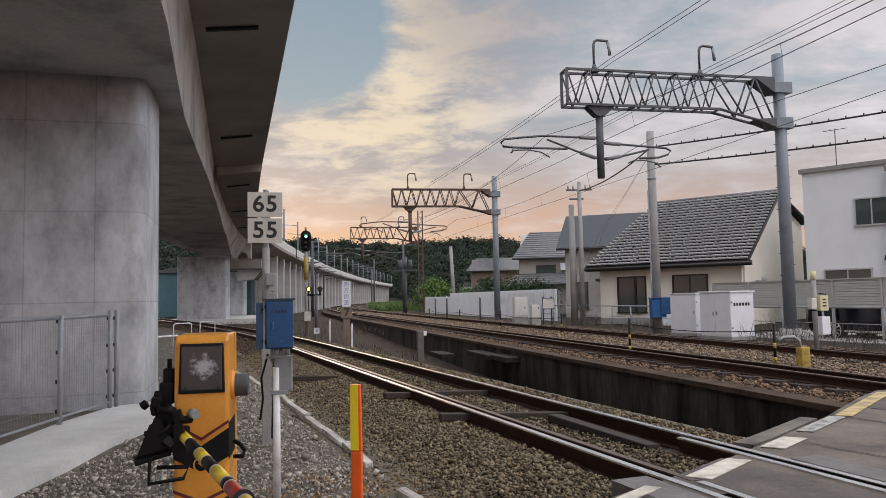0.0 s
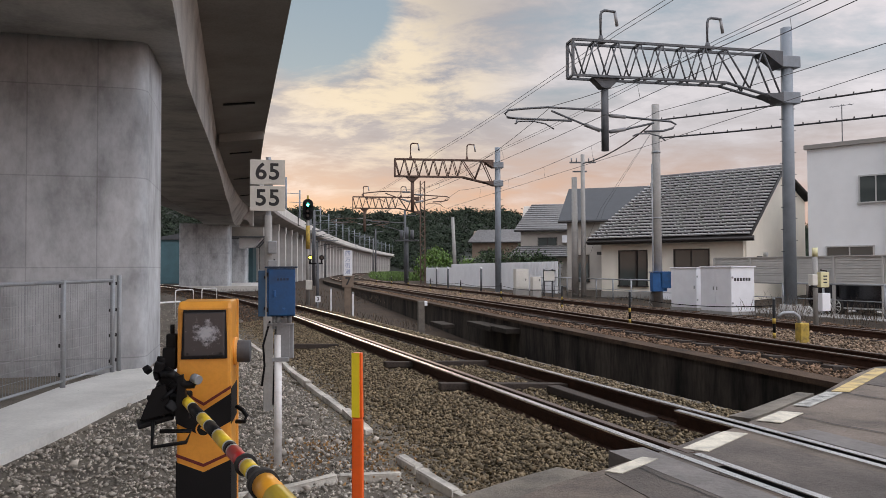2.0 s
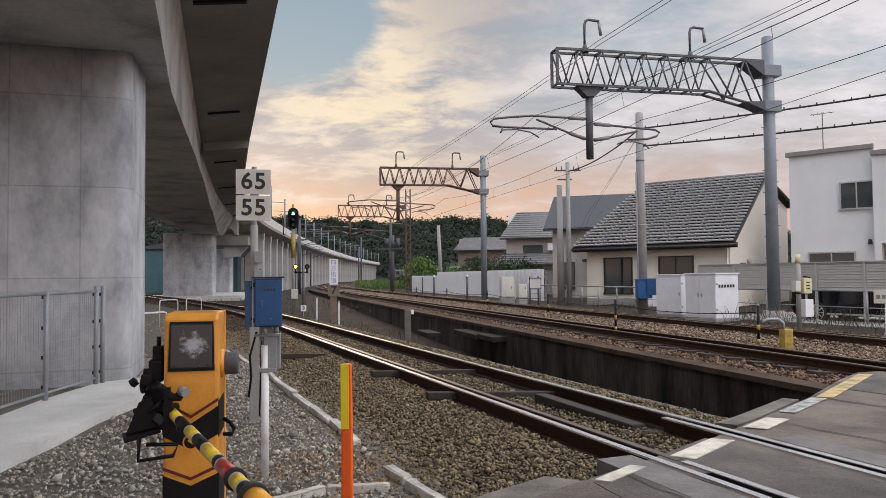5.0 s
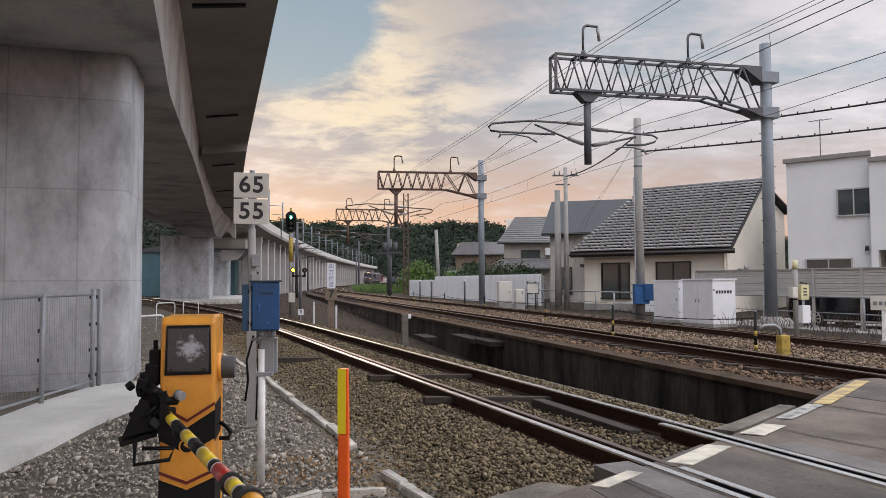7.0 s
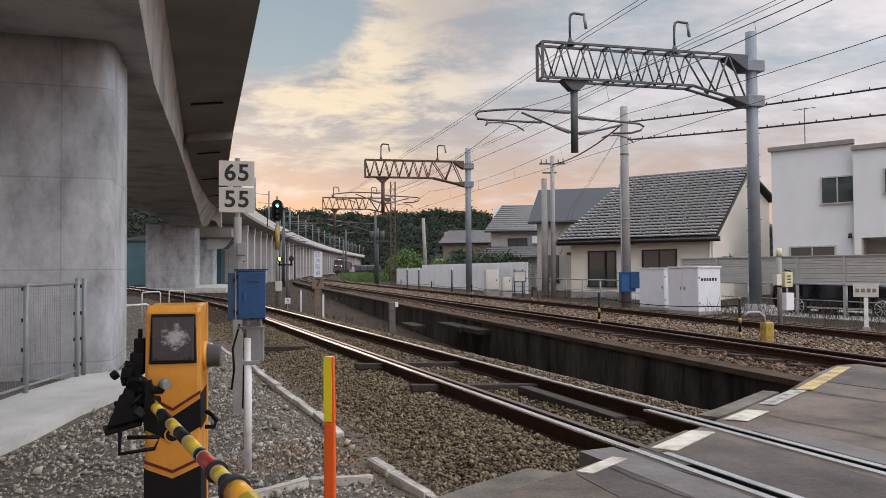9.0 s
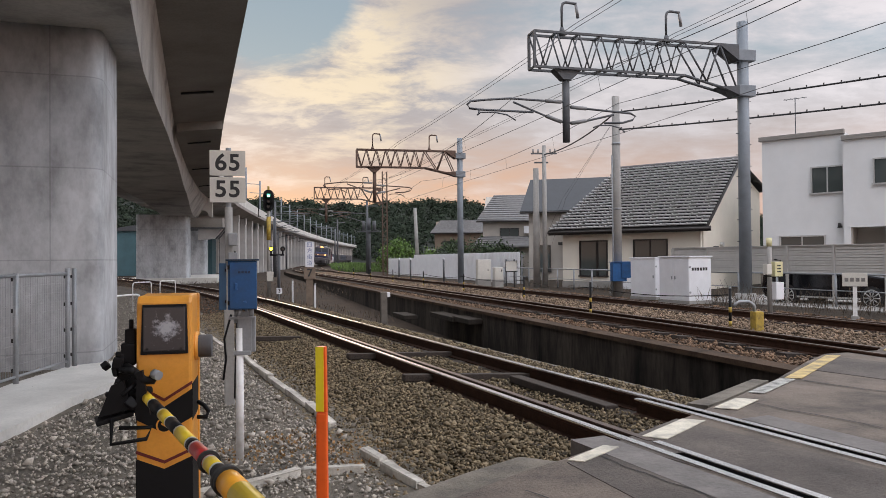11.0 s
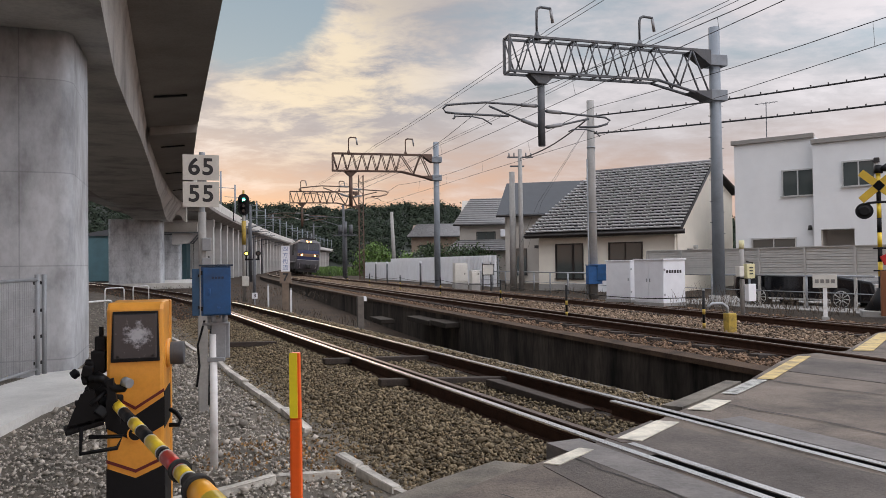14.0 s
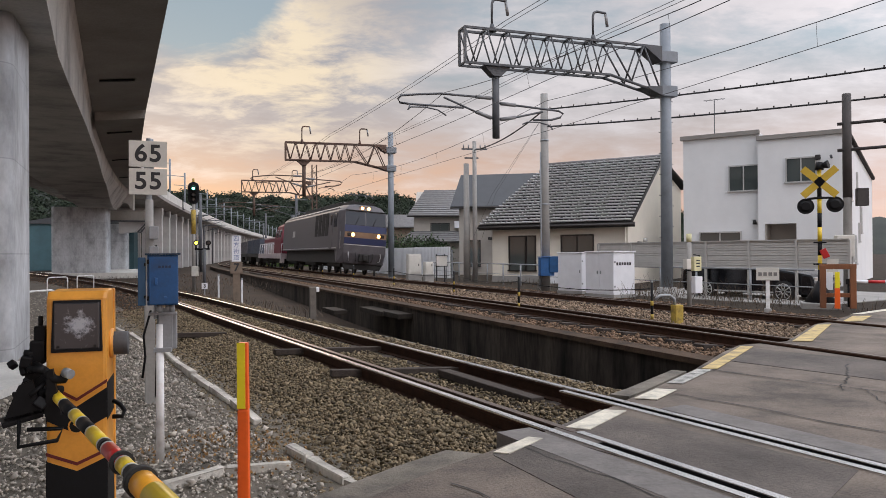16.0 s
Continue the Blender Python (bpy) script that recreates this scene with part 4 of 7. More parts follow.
def barrier_arm():
    a = Vector((-1.205, 3.31, 0.672))
    d = Vector((0.467, -0.884, 0)).normalized()
    arm = thing("crossing_barrier", "lowered crossing barrier arm banded yellow, black and red", "crossing barrier", a, math.degrees(math.atan2(d.y, d.x)))
    part("holder", box((0.10, 0.075, 0.075), (0.0, 0, 0), bevel=0.012), "black", arm, "black arm socket")
    s = 0.02
    for name, mat, ln, r in (("band", "yellow", 0.26, 0.025), ("band", "black", 0.24, 0.025), ("band", "yellow", 0.16, 0.0255), ("band", "black", 0.18, 0.0255), ("band", "yellow", 0.19, 0.026), ("band", "black", 0.06, 0.026), ("band", "red", 0.20, 0.0265), ("band", "yellow", 0.09, 0.027), ("band", "black", 0.08, 0.027), ("band", "yellow", 0.02, 0.027)):
        part(name, tube((s, 0, 0), (s + ln, 0, 0), r * 0.86, seg=18), mat, arm)
        part("foil_ring", tube((s + ln - 0.006, 0, 0), (s + ln + 0.006, 0, 0), r * 0.86 + 0.0008, seg=18), "alum", arm, "silver edge of the reflective band")
        s += ln
        if mat == "red":
            part("rubber_ring", tube((s - 0.03, 0, 0), (s - 0.012, 0, 0), r + 0.006, seg=20), "blackrubber", arm)
    part("rubber_ring", tube((s - 0.01, 0, 0), (s + 0.022, 0, 0), 0.041, seg=22), "blackrubber", arm)
    for i in range(9):
        ln = 0.14 if i == 0 else 0.42
        part("sleeve", tube((s, 0, 0), (s + ln, 0, 0), 0.034, seg=18), "red" if i % 2 == 0 and i else ("yellow" if i % 2 else "orangeband"), arm)
        s += ln
        if s > 4.2:
            break


M["orangeband"] = material("orange_yellow_arm_sleeve", (0.80, 0.36, 0.03), 0.35, 0.08, 6, 0.05, 60)
barrier_arm()


def marker_post():
    p = thing("marker_post", "upright orange plastic marker post with yellow reflective top", "marker post", (-0.37, 2.905, -0.16), -8)
    bm = prism([(-0.026, 0), (0.024, 0), (0.021, 0.82), (-0.021, 0.82)], 0.03)
    part("post", bevelled(bm, 0.008), "orangepost", p)
    part("upper_post", bevelled(prism([(-0.021, 0.82), (0.021, 0.82), (0.018, 1.075), (-0.018, 1.075)], 0.026), 0.004), "orangepost", p)
    part("reflector", box((0.031, 0.003, 0.25), (-0.005, -0.0145, 0.95)), "yellowtape", p, "yellow reflective strip")


marker_post()


def cabinet_post():
    p = thing("cabinet_post", "white pipe post with steel bracket and cables", "post", (-1.29, 5.46, -0.22), 8)
    part("pipe", tube((0, 0, 0), (0, 0, 0.98), 0.027, seg=16), "whitepipe", p)
    part("bracket", box((0.13, 0.06, 0.26), (0.045, 0.06, 0.93), bevel=0.008), "galv", p, "dull steel bracket")
    part("channel", box((0.09, 0.012, 0.30), (0.04, -0.01, 0.95)), "galv", p)
    part("clamp", box((0.19, 0.05, 0.02), (0.02, 0, 1.055), bevel=0.004), "galv", p)
    part("clamp", box((0.12, 0.07, 0.03), (0.02, 0, 0.80), bevel=0.004), "galv", p)
    for x in (-0.03, 0.05):
        part("conduit", tube((x, 0.0, 1.02), (x, 0.0, 1.14), 0.012, seg=10), "galv", p)
    part("cable", bent([(-0.06, 0.01, 1.08), (-0.11, 0.02, 0.9), (-0.10, 0.03, 0.75), (-0.12, 0.03, 0.6)], 0.008), "black", p)
    c = thing("relay_cabinet", "blue metal relay cabinet with a door handle on a pipe post", "cabinet", (-1.23, 5.30, 0.905), 14)
    part("case", box((0.20, 0.20, 0.345), (0, 0.10, 0.1725), bevel=0.006), "blue", c)
    dr = part("door", box((0.185, 0.014, 0.325), (0.004, -0.010, 0.172), bevel=0.004), "blue", c)
    part("roof", box((0.23, 0.23, 0.012), (0.0, 0.095, 0.352), bevel=0.003), "blueroof", c)
    part("handle", box((0.018, 0.016, 0.05), (-0.045, -0.024, 0.165), bevel=0.004), "bluelight", dr)
    part("latch", box((0.022, 0.008, 0.012), (0.015, -0.02, 0.055), bevel=0.002), "bluelight", dr)
    for k in range(4):
        part("writing_bar", box((0.016, 0.002, 0.016), (-0.022 + 0.022 * k, -0.018, 0.265)), "blueink", dr)
    for z in (0.05, 0.30):
        part("hinge", box((0.012, 0.016, 0.03), (-0.096, -0.012, z)), "black", c)
    side = part("side_box", box((0.05, 0.14, 0.33), (-0.135, 0.08, 0.165), bevel=0.006), "bluegrey", c, "grey-blue narrow side case")
    for z in (0.06, 0.28):
        part("hinge", box((0.01, 0.02, 0.02), (-0.115, -0.0, z)), "black", side)
    for x in (-0.02, 0.06):
        part("gland", tube((x, 0.05, -0.05), (x, 0.05, 0.0), 0.018, seg=12), "galv", c)


M["whitepipe"] = material("white_painted_pipe", (0.82, 0.82, 0.82), 0.55, 0.08, 5, 0.05, 50, second=(0.4, 0.36, 0.3))
M["blueroof"] = material("dark_blue_cabinet_roof", (0.01, 0.03, 0.06), 0.5, 0.15, 5, 0.05, 50)
M["blueink"] = material("dark_blue_lettering", (0.005, 0.02, 0.06), 0.5, 0.1, 5, 0.0, 50)
M["bluegrey"] = material("blue_grey_case", (0.022, 0.08, 0.16), 0.5, 0.15, 5, 0.05, 50)
cabinet_post()


def speed_sign():
    p = thing("speed_sign", "two stacked grey speed plates reading 65 and 55 on a post", "sign", (-1.915, 7.66, -0.25), 14)
    part("post", tube((0.0, 0, 0), (0.0, 0, 2.05), 0.04, seg=14), "concretepole", p, "grey concrete post")
    part("lower_post", box((0.10, 0.08, 1.25), (0.0, 0, 0.62), bevel=0.01), "concretepole", p)
    part("upper_post", tube((0.0, 0.02, 1.0), (0.0, 0.02, 2.66), 0.028, seg=14), "galv", p)
    for z, txt in ((2.497, "65"), (2.225, "55")):
        pl = part("plate", box((0.352, 0.008, 0.258), (-0.008, -0.045, z), bevel=0.003), "signplate", p, "grey-white speed plate")
        for k, ch in enumerate(txt):
            lettering("numeral", ch, 0.235, "ink", pl, (-0.008 + (k - 0.5) * 0.1335, -0.050, z), depth=0.002, squeeze=1.02)
    part("clamp", box((0.09, 0.05, 0.03), (0.0, -0.01, 2.36), bevel=0.004), "galv", p)
    for z, r in ((1.92, 0.05), (1.72, 0.045)):
        part("junction_box", box((0.09, 0.08, 0.13), (0.04, -0.05, z - 0.2), bevel=0.01), "galv", p)
    part("cable", bent([(0.06, -0.03, 1.6), (0.09, -0.03, 1.3), (0.07, -0.04, 0.8), (0.05, -0.04, 0.1)], 0.008), "black", p)


speed_sign()


# ---- pipe fence by the viaduct ----
def mesh_fence():
    f = thing("mesh_fence", "galvanised pipe fence with fine wire mesh panels", "fence")
    pts = [(-4.42, 3.4), (-4.47, 5.1), (-4.52, 6.87), (-4.57, 8.63), (-4.59, 9.93)]
    zt, zb = 1.13, -0.13
    for i, (x, y) in enumerate(pts + [(-4.56, 10.06)]):
        part("post", tube((x, y, zb - 0.05), (x, y, zt + (0.04 if i > 3 else 0)), 0.03, seg=12), "galv", f)
        for z in (0.02, 0.36, 0.70, 1.06):
            part("clip", box((0.05, 0.045, 0.045), (x - 0.02, y, z), bevel=0.006), "blackrubber", f)
    for (x1, y1), (x2, y2) in zip(pts, pts[1:]):
        part("top_rail", tube((x1, y1, zt - 0.03), (x2, y2, zt - 0.03), 0.022, seg=10), "galv", f)
        part("bottom_rail", tube((x1, y1, zb + 0.08), (x2, y2, zb + 0.08), 0.016, seg=8), "galv", f)
        bm = bmesh.new()
        n = int(math.hypot(x2 - x1, y2 - y1) / 0.055)
        for k in range(1, n):
            x, y = x1 + (x2 - x1) * k / n, y1 + (y2 - y1) * k / n
            add_box(bm, (0.003, 0.003, zt - zb - 0.12), (x, y, (zt + zb) / 2 + 0.03))
        for k in range(1, 10):
            z = zb + 0.1 + k * (zt - zb - 0.14) / 10
            L = math.hypot(x2 - x1, y2 - y1)
            add_box(bm, (0.003, L, 0.003), ((x1 + x2) / 2, (y1 + y2) / 2, z), (0, 0, -math.degrees(math.atan2(x2 - x1, y2 - y1))))
        part("wire_mesh", bm, "galv", f, kind="stuff")


mesh_fence()


# small white hoops and posts beyond the pier
def hoop(x, y, w, h, turn):
    t = thing("pipe_hoop", "white bent pipe hoop standing in the gravel", "hoop", (x, y, -0.22), turn, group="pipe hoops")
    part("pipe", bent([(-w / 2, 0, 0), (-w / 2, 0, h - 0.08), (-w / 2 + 0.02, 0, h - 0.02), (-w / 2 + 0.08, 0, h), (w / 2 - 0.08, 0, h), (w / 2 - 0.02, 0, h - 0.02), (w / 2, 0, h - 0.08), (w / 2, 0, 0)], 0.018), "whitepipe", t)


hoop(-5.35, 13.9, 0.7, 0.85, 70)
hoop(-8.2, 22.5, 0.8, 0.85, 70)
hoop(-8.6, 26.0, 0.8, 0.8, 70)


# ---- overhead line ----
def gantry(left, foot, z0, mat, lattice=False, label="", drop=1.05, arms=True):
    """A cantilever truss on one mast. left: its free end; foot: the mast."""
    lv, fv = Vector((*left, 0)), Vector((*foot, 0))
    L = (fv - lv).length
    turn = math.degrees(math.atan2(fv.y - lv.y, fv.x - lv.x))
    g = thing("overhead_gantry", label, "gantry", (*left, 0), turn, group="overhead line gantries")
    zt, zb = 7.62, 6.62
    if lattice:
        for sx in (-0.2, 0.2):
            for sy in (-0.2, 0.2):
                part("mast_angle", box((0.06, 0.06, 9.1 - z0), (L + sx, sy, (9.1 + z0) / 2)), mat, g)
        n = 22
        for k in range(n):
            za, zc = z0 + (9.1 - z0) * k / n, z0 + (9.1 - z0) * (k + 1) / n
            s = 1 if k % 2 else -1
            for y in (-0.2, 0.2):
                part("mast_lacing", tube((L - 0.2 * s, y, za), (L + 0.2 * s, y, zc), 0.018, seg=5), mat, g)
    else:
        part("mast", tube((L, 0, z0 - 0.2), (L, 0, 8.42), 0.185, 0.165, seg=28), "polegrey", g, "blue-grey painted steel mast")
        part("mast_foot", tube((L, 0, z0 - 0.3), (L, 0, z0 + 0.22), 0.30, seg=24), "concretepole", g, "concrete mast footing")
        for k in range(19):
            z = 1.7 + 0.33 * k
            if z < 6.0:
                part("step_bolt", tube((L, 0, z), (L + (0.27 if k % 2 else -0.27), 0, z), 0.011, seg=6), "truss", g)
        for z, w in ((7.36, 0.62), (6.28, 0.58)):
            part("mast_bracket", box((w, 0.46, 0.34), (L, 0, z), bevel=0.02), "polegrey", g, "steel mast clamp")
    hx = L - 2.15
    cl, cy = (lambda z, a, b, y: part("chord", box((b - a, 0.065, 0.065), ((a + b) / 2, y, z)), mat, g)), 0.21
    for y in (-cy, cy):
        cl(zt, 0, L - 0.3, y)
        cl(zb, 0, hx, y)
        part("haunch_chord", tube((hx, y, zb), (L - 0.3, y * 0.9, 6.20), 0.045, seg=6), mat, g)
        n = 7
        px = hx / n
        for k in range(n):
            xa = px * k
            part("lacing", tube((xa + 0.02, y, zt), (xa + px * 0.5, y, zb), 0.026, seg=6), mat, g)
            part("lacing", tube((xa + px * 0.5, y, zb), (xa + px, y, zt), 0.022, seg=6), mat, g)
        for a, b in (((hx, zt), (hx + 0.75, 6.48)), ((hx + 0.75, 6.48), (hx + 1.2, zt)), ((hx + 1.2, zt), (L - 0.35, 6.28))):
            part("lacing", tube((a[0], y, a[1]), (b[0], y, b[1]), 0.030, seg=6), mat, g)
        part("end_post", box((0.07, 0.07, zt - zb), (0.02, y, (zt + zb) / 2)), mat, g)
    for k in range(8):
        x = hx * k / 7
        part("cross_tie", box((0.05, 2 * cy, 0.05), (x + 0.02, 0, zt)), mat, g)
        part("cross_tie", box((0.05, 2 * cy, 0.05), (x + 0.02, 0, zb)), mat, g)
    part("haunch_plate", prism([(L - 0.95, zt - 0.02), (L - 0.3, zt - 0.02), (L - 0.3, zt - 0.45)], 0.5, "y"), mat, g)
    part("haunch_plate", prism([(L - 0.95, 6.36), (L - 0.3, 6.40), (L - 0.3, 6.12)], 0.5, "y"), mat, g)
    # drop arm with its two registration arms
    D = drop
    part("drop_plate", prism([(D - 0.42, zb - 0.02), (D + 0.42, zb - 0.02), (D + 0.12, zb - 0.30), (D - 0.12, zb - 0.30)], 0.3, "y"), mat, g)
    arm = part("drop_arm", tube((D, 0, 4.55), (D, 0, zb - 0.1), 0.105, seg=18), mat, g)
    if arms:
        part("top_tube", bent([(D - 0.1, 0, 5.70), (D - 1.7, 0, 5.73), (D - 2.4, 0, 5.66), (D - 2.85, 0, 5.60), (D - 2.95, 0, 5.50), (D - 2.88, 0, 5.40), (D - 2.6, 0, 5.38), (D - 1.0, 0, 5.37)], 0.032), mat, arm)
        part("stay_tube", bent([(D - 0.1, 0, 5.12), (D - 0.6, 0, 5.27), (D - 1.6, 0, 5.63)], 0.03), mat, arm)
        part("steady_arm", bent([(D - 2.7, -0.1, 5.20), (D - 2.6, -0.1, 5.28), (D - 2.2, -0.15, 5.29), (D - 1.85, -0.2, 5.22), (D - 1.6, -0.2, 5.08)], 0.02), mat, arm)
        part("steady_hanger", tube((D - 2.6, 0, 5.38), (D - 2.65, -0.05, 5.22), 0.02, seg=8), mat, arm)
        part("top_tube", bent([(D + 0.1, 0, 5.57), (D + 1.3, 0, 5.50), (D + 2.05, 0, 5.46), (D + 2.2, 0, 5.38), (D + 2.1, 0, 5.27), (D + 1.8, 0, 5.18), (D + 1.2, 0, 5.14)], 0.032), mat, arm)
        part("stay_tube", bent([(D + 0.1, 0, 5.10), (D + 0.6, 0, 5.18), (D + 1.5, 0, 5.40)], 0.03), mat, arm)
        part("steady_arm", bent([(D + 0.8, -0.1, 4.98), (D + 0.95, -0.1, 5.05), (D + 1.3, -0.15, 5.06), (D + 1.6, -0.2, 4.98), (D + 1.75, -0.2, 4.86)], 0.02), mat, arm)
        for a, b in (((-0.15, 5.70), (-0.62, 5.71)), ((-0.15, 5.13), (-0.62, 5.28)), ((0.15, 5.565), (0.62, 5.54)), ((0.15, 5.10), (0.62, 5.19))):
            part("insulator", tube((D + a[0], 0, a[1]), (D + b[0], 0, b[1]), 0.055, seg=14), "insulator", arm, "grey ribbed insulator")
    for u in (0.95, 4.3):
        hk = part("feeder_hook", bent([(u, 0, zt), (u, 0, zt + 0.80), (u + 0.03, 0, zt + 0.90), (u + 0.12, 0, zt + 0.95), (u + 0.45, 0, zt + 0.93)], 0.04), mat, g)
        part("hook_foot", tube((u, 0, zt), (u, 0, zt + 0.22), 0.11, 0.05, seg=12), mat, hk)
        part("feeder_insulator", tube((u + 0.44, 0, zt + 0.90), (u + 0.50, 0, zt + 0.52), 0.045, seg=10), "insulator", hk)
    return g


GA = ((3.30, 20.74), (10.05, 22.25))
GB = ((-3.40, 42.9), (2.66, 43.95))
GC = ((-8.90, 65.3), (-2.75, 66.3))
gantry(*GA, -0.1, "truss", label="grey steel cantilever truss gantry on a round mast")
gantry(*GB, -0.4, "truss_rust", label="brown steel cantilever truss gantry on a round mast")
gantry(*GC, -0.4, "truss_rust", lattice=True, label="brown steel truss gantry on a lattice mast")


def wire(name, pts, r, label, category="wire", mat="wire", group="overhead wires"):
    return tagged(mesh_object(name, bent(pts, r, 5), mat), label, category, group)


SUPPORT = (8.0, 32.3, 54.8, 77.0, 99.0, 140.0, 180.0, 240.0)


def hung(off, z, sag, s_list=SUPPORT, zig=0.0):
    pts = []
    for k, (a, b) in enumerate(zip(s_list, s_list[1:])):
        for i in range(12):
            f = i / 12
            zz = zig * (1 - 2 * f) * (1 if k % 2 else -1)
            pts.append(MAIN.at(a + (b - a) * f, off + zz, z - 4 * sag * f * (1 - f)))
    return pts


for off, sag in ((-0.3, 0.70), (FAR_OFF - 0.3, 0.45)):
    wire("contact_wire", hung(off, 4.98, 0.0, zig=0.15), 0.0075, "dark copper contact wire above the track")
    wire("messenger_wire", hung(off, 5.85, sag), 0.0085, "dark messenger wire above the track")
    for k, (a, b) in enumerate(zip(SUPPORT[:3], SUPPORT[1:4])):
        for i in range(1, 5):
            f = i / 5
            zz = 0.15 * (1 - 2 * f) * (1 if k % 2 else -1)
            top, low = MAIN.at(a + (b - a) * f, off, 5.85 - 4 * sag * f * (1 - f)), MAIN.at(a + (b - a) * f, off + zz, 4.98)
            wire("dropper", [low, top], 0.0035, "thin dropper between contact and messenger wire", group="droppers")
for u in (1.45, 4.8):
    q = Vector((*GA[0], 0)).lerp(Vector((*GA[1], 0)), u / 6.92)
    rel = (q.x - MAIN.at(32.3).x) / math.cos(radians(15.2))
    for d in (0.0, 0.13):
        wire("feeder_wire", hung(rel + d, 8.12 - 0.4 * d, 0.12), 0.009, "dark feeder wire hung in a pair from the gantries")


# ---- line-side poles ----
def pole(name, x, y, z0, z1, r, label, mat="concretepole", lean=(0, 0)):
    p = thing(name, label, "pole", (x, y, z0))
    part("shaft", tube((0, 0, 0), (lean[0], lean[1], z1 - z0), r * 1.1, r * 0.82, seg=20), mat, p)
    return p


pb = pole("utility_pole", 7.40, 26.97, -0.2, 7.18, 0.165, "grey spun concrete utility pole with step bolts")
part("band", tube((0, 0, 3.2), (0, 0, 3.27), 0.172, seg=20), "galv", pb)
part("band", tube((0, 0, 5.6), (0, 0, 5.67), 0.16, seg=20), "galv", pb)
part("conduit", bent([(-0.2, -0.08, 0.2), (-0.19, -0.08, 0.9), (-0.17, -0.06, 1.4), (-0.17, -0.05, 5.2)], 0.03), "galv", pb)
part("base_curl", bent([(-0.2, -0.1, 0.0), (-0.34, -0.12, 0.18), (-0.27, -0.1, 0.5), (-0.19, -0.08, 0.75)], 0.03), "concretepole", pb)
bb = thing("pole_cabinet", "faded blue steel cabinet strapped to a concrete pole", "cabinet", (7.38, 26.74, 0.38), 14)
part("case", box((0.56, 0.22, 0.68), (-0.02, -0.02, 0.34), bevel=0.012), "bluelight", bb)
part("side_case", box((0.34, 0.30, 0.60), (0.24, -0.08, 0.42), (0, 0, -20), bevel=0.012), "blue", bb)
part("roof", box((0.66, 0.34, 0.03), (0.02, -0.02, 0.70), bevel=0.006), "bluelight", bb)
pc = pole("utility_pole", 6.05, 36.9, -0.3, 5.75, 0.165, "thick grey concrete utility pole")
pd = pole("utility_pole", 6.42, 36.6, -0.3, 6.85, 0.12, "slim concrete utility pole with a crossarm")
part("crossarm", box((1.3, 0.07, 0.07), (0, 0, 6.75)), "truss", pd)
part("crossarm", box((0.7, 0.07, 0.07), (-0.15, 0, 6.3)), "truss", pd)
for x in (-0.55, -0.3, 0.3, 0.55):
    part("pin_insulator", tube((x, 0, 6.78), (x, 0, 6.97), 0.035, seg=8), "insulator", pd)
pole("utility_pole", 0.2, 66.0, -0.4, 5.8, 0.17, "leaning pale concrete pole", lean=(-0.25, 0))

# cables of the town's line
for (a, b, sag) in (((7.40, 26.97, 6.6), (28.0, 6.0, 7.3), 0.5), ((7.40, 26.97, 5.95), (28.0, 6.0, 6.2), 0.5), ((6.42, 36.6, 6.4), (7.40, 26.97, 6.6), 0.25)):
    av, bv = Vector(a), Vector(b)
    pts = [av.lerp(bv, i / 24) - Vector((0, 0, 4 * sag * (i / 24) * (1 - i / 24))) for i in range(25)]
    wire("telephone_cable", pts, 0.030, "thick black telephone cable", group="telephone cables")
    if sag > 0.3:
        bm = bmesh.new()
        for i in range(60):
            f = (i + 0.5) / 60
            p = av.lerp(bv, f) - Vector((0, 0, 4 * sag * f * (1 - f) - 0.05))
            add_box(bm, (0.03, 0.03, 0.06), p)
        tagged(mesh_object("cable_clip", bm, "wire"), "small clips along the telephone cable", "clip", kind="stuff")
for dx in (0.0, 0.12):
    wire("guy_wire", [(7.40, 26.97, 6.4), (5.6 + dx, 28.0, 3.5), (4.9 + dx * 3, 28.4, 1.8)], 0.005, "thin guy wire of the concrete pole", group="guy wires")


# ---- cabinets by the far track ----
def white_cabinet(x, y, turn, w, d, h, doors, writing=False):
    c = thing("equipment_cabinet", "white steel equipment cabinet with doors beside the track", "cabinet", (x, y, -0.16), turn, group="equipment cabinets")
    part("plinth", box((w + 0.06, d + 0.06, 0.10), (0, 0, 0.05), bevel=0.01), "concretepole", c)
    part("case", box((w, d, h), (0, 0, 0.10 + h / 2), bevel=0.012), "white", c)
    part("roof", box((w + 0.07, d + 0.07, 0.04), (0, 0, 0.11 + h), bevel=0.01), "white", c)
    for k in range(doors):
        dw = w / doors
        x0 = -w / 2 + dw * (k + 0.5)
        dr = part("door", box((dw - 0.02, 0.015, h - 0.08), (x0, -d / 2 - 0.006, 0.10 + h / 2), bevel=0.004), "white", c)
        part("handle", box((0.03, 0.03, 0.10), (x0 + (dw / 2 - 0.07) * (1 if k == 0 else -1), -d / 2 - 0.025, 0.10 + h * 0.52), bevel=0.006), "galv", dr)
    if writing:
        for k in range(6):
            part("writing_bar", box((0.003, 0.075, 0.09), (w / 2 + 0.001, -d / 2 + 0.14 + 0.105 * k, h * 0.80)), "ink", c)
    for z in (0.35, 1.1):
        part("latch", tube((w / 2 + 0.0, -d / 2 + 0.03, z), (w / 2 + 0.02, -d / 2 + 0.03, z), 0.03, seg=10), "galv", c)
    return c


white_cabinet(8.23, 22.41, -68, 1.30, 0.85, 1.30, 2, True)
white_cabinet(7.83, 24.59, -55, 1.0, 0.70, 1.27, 1)


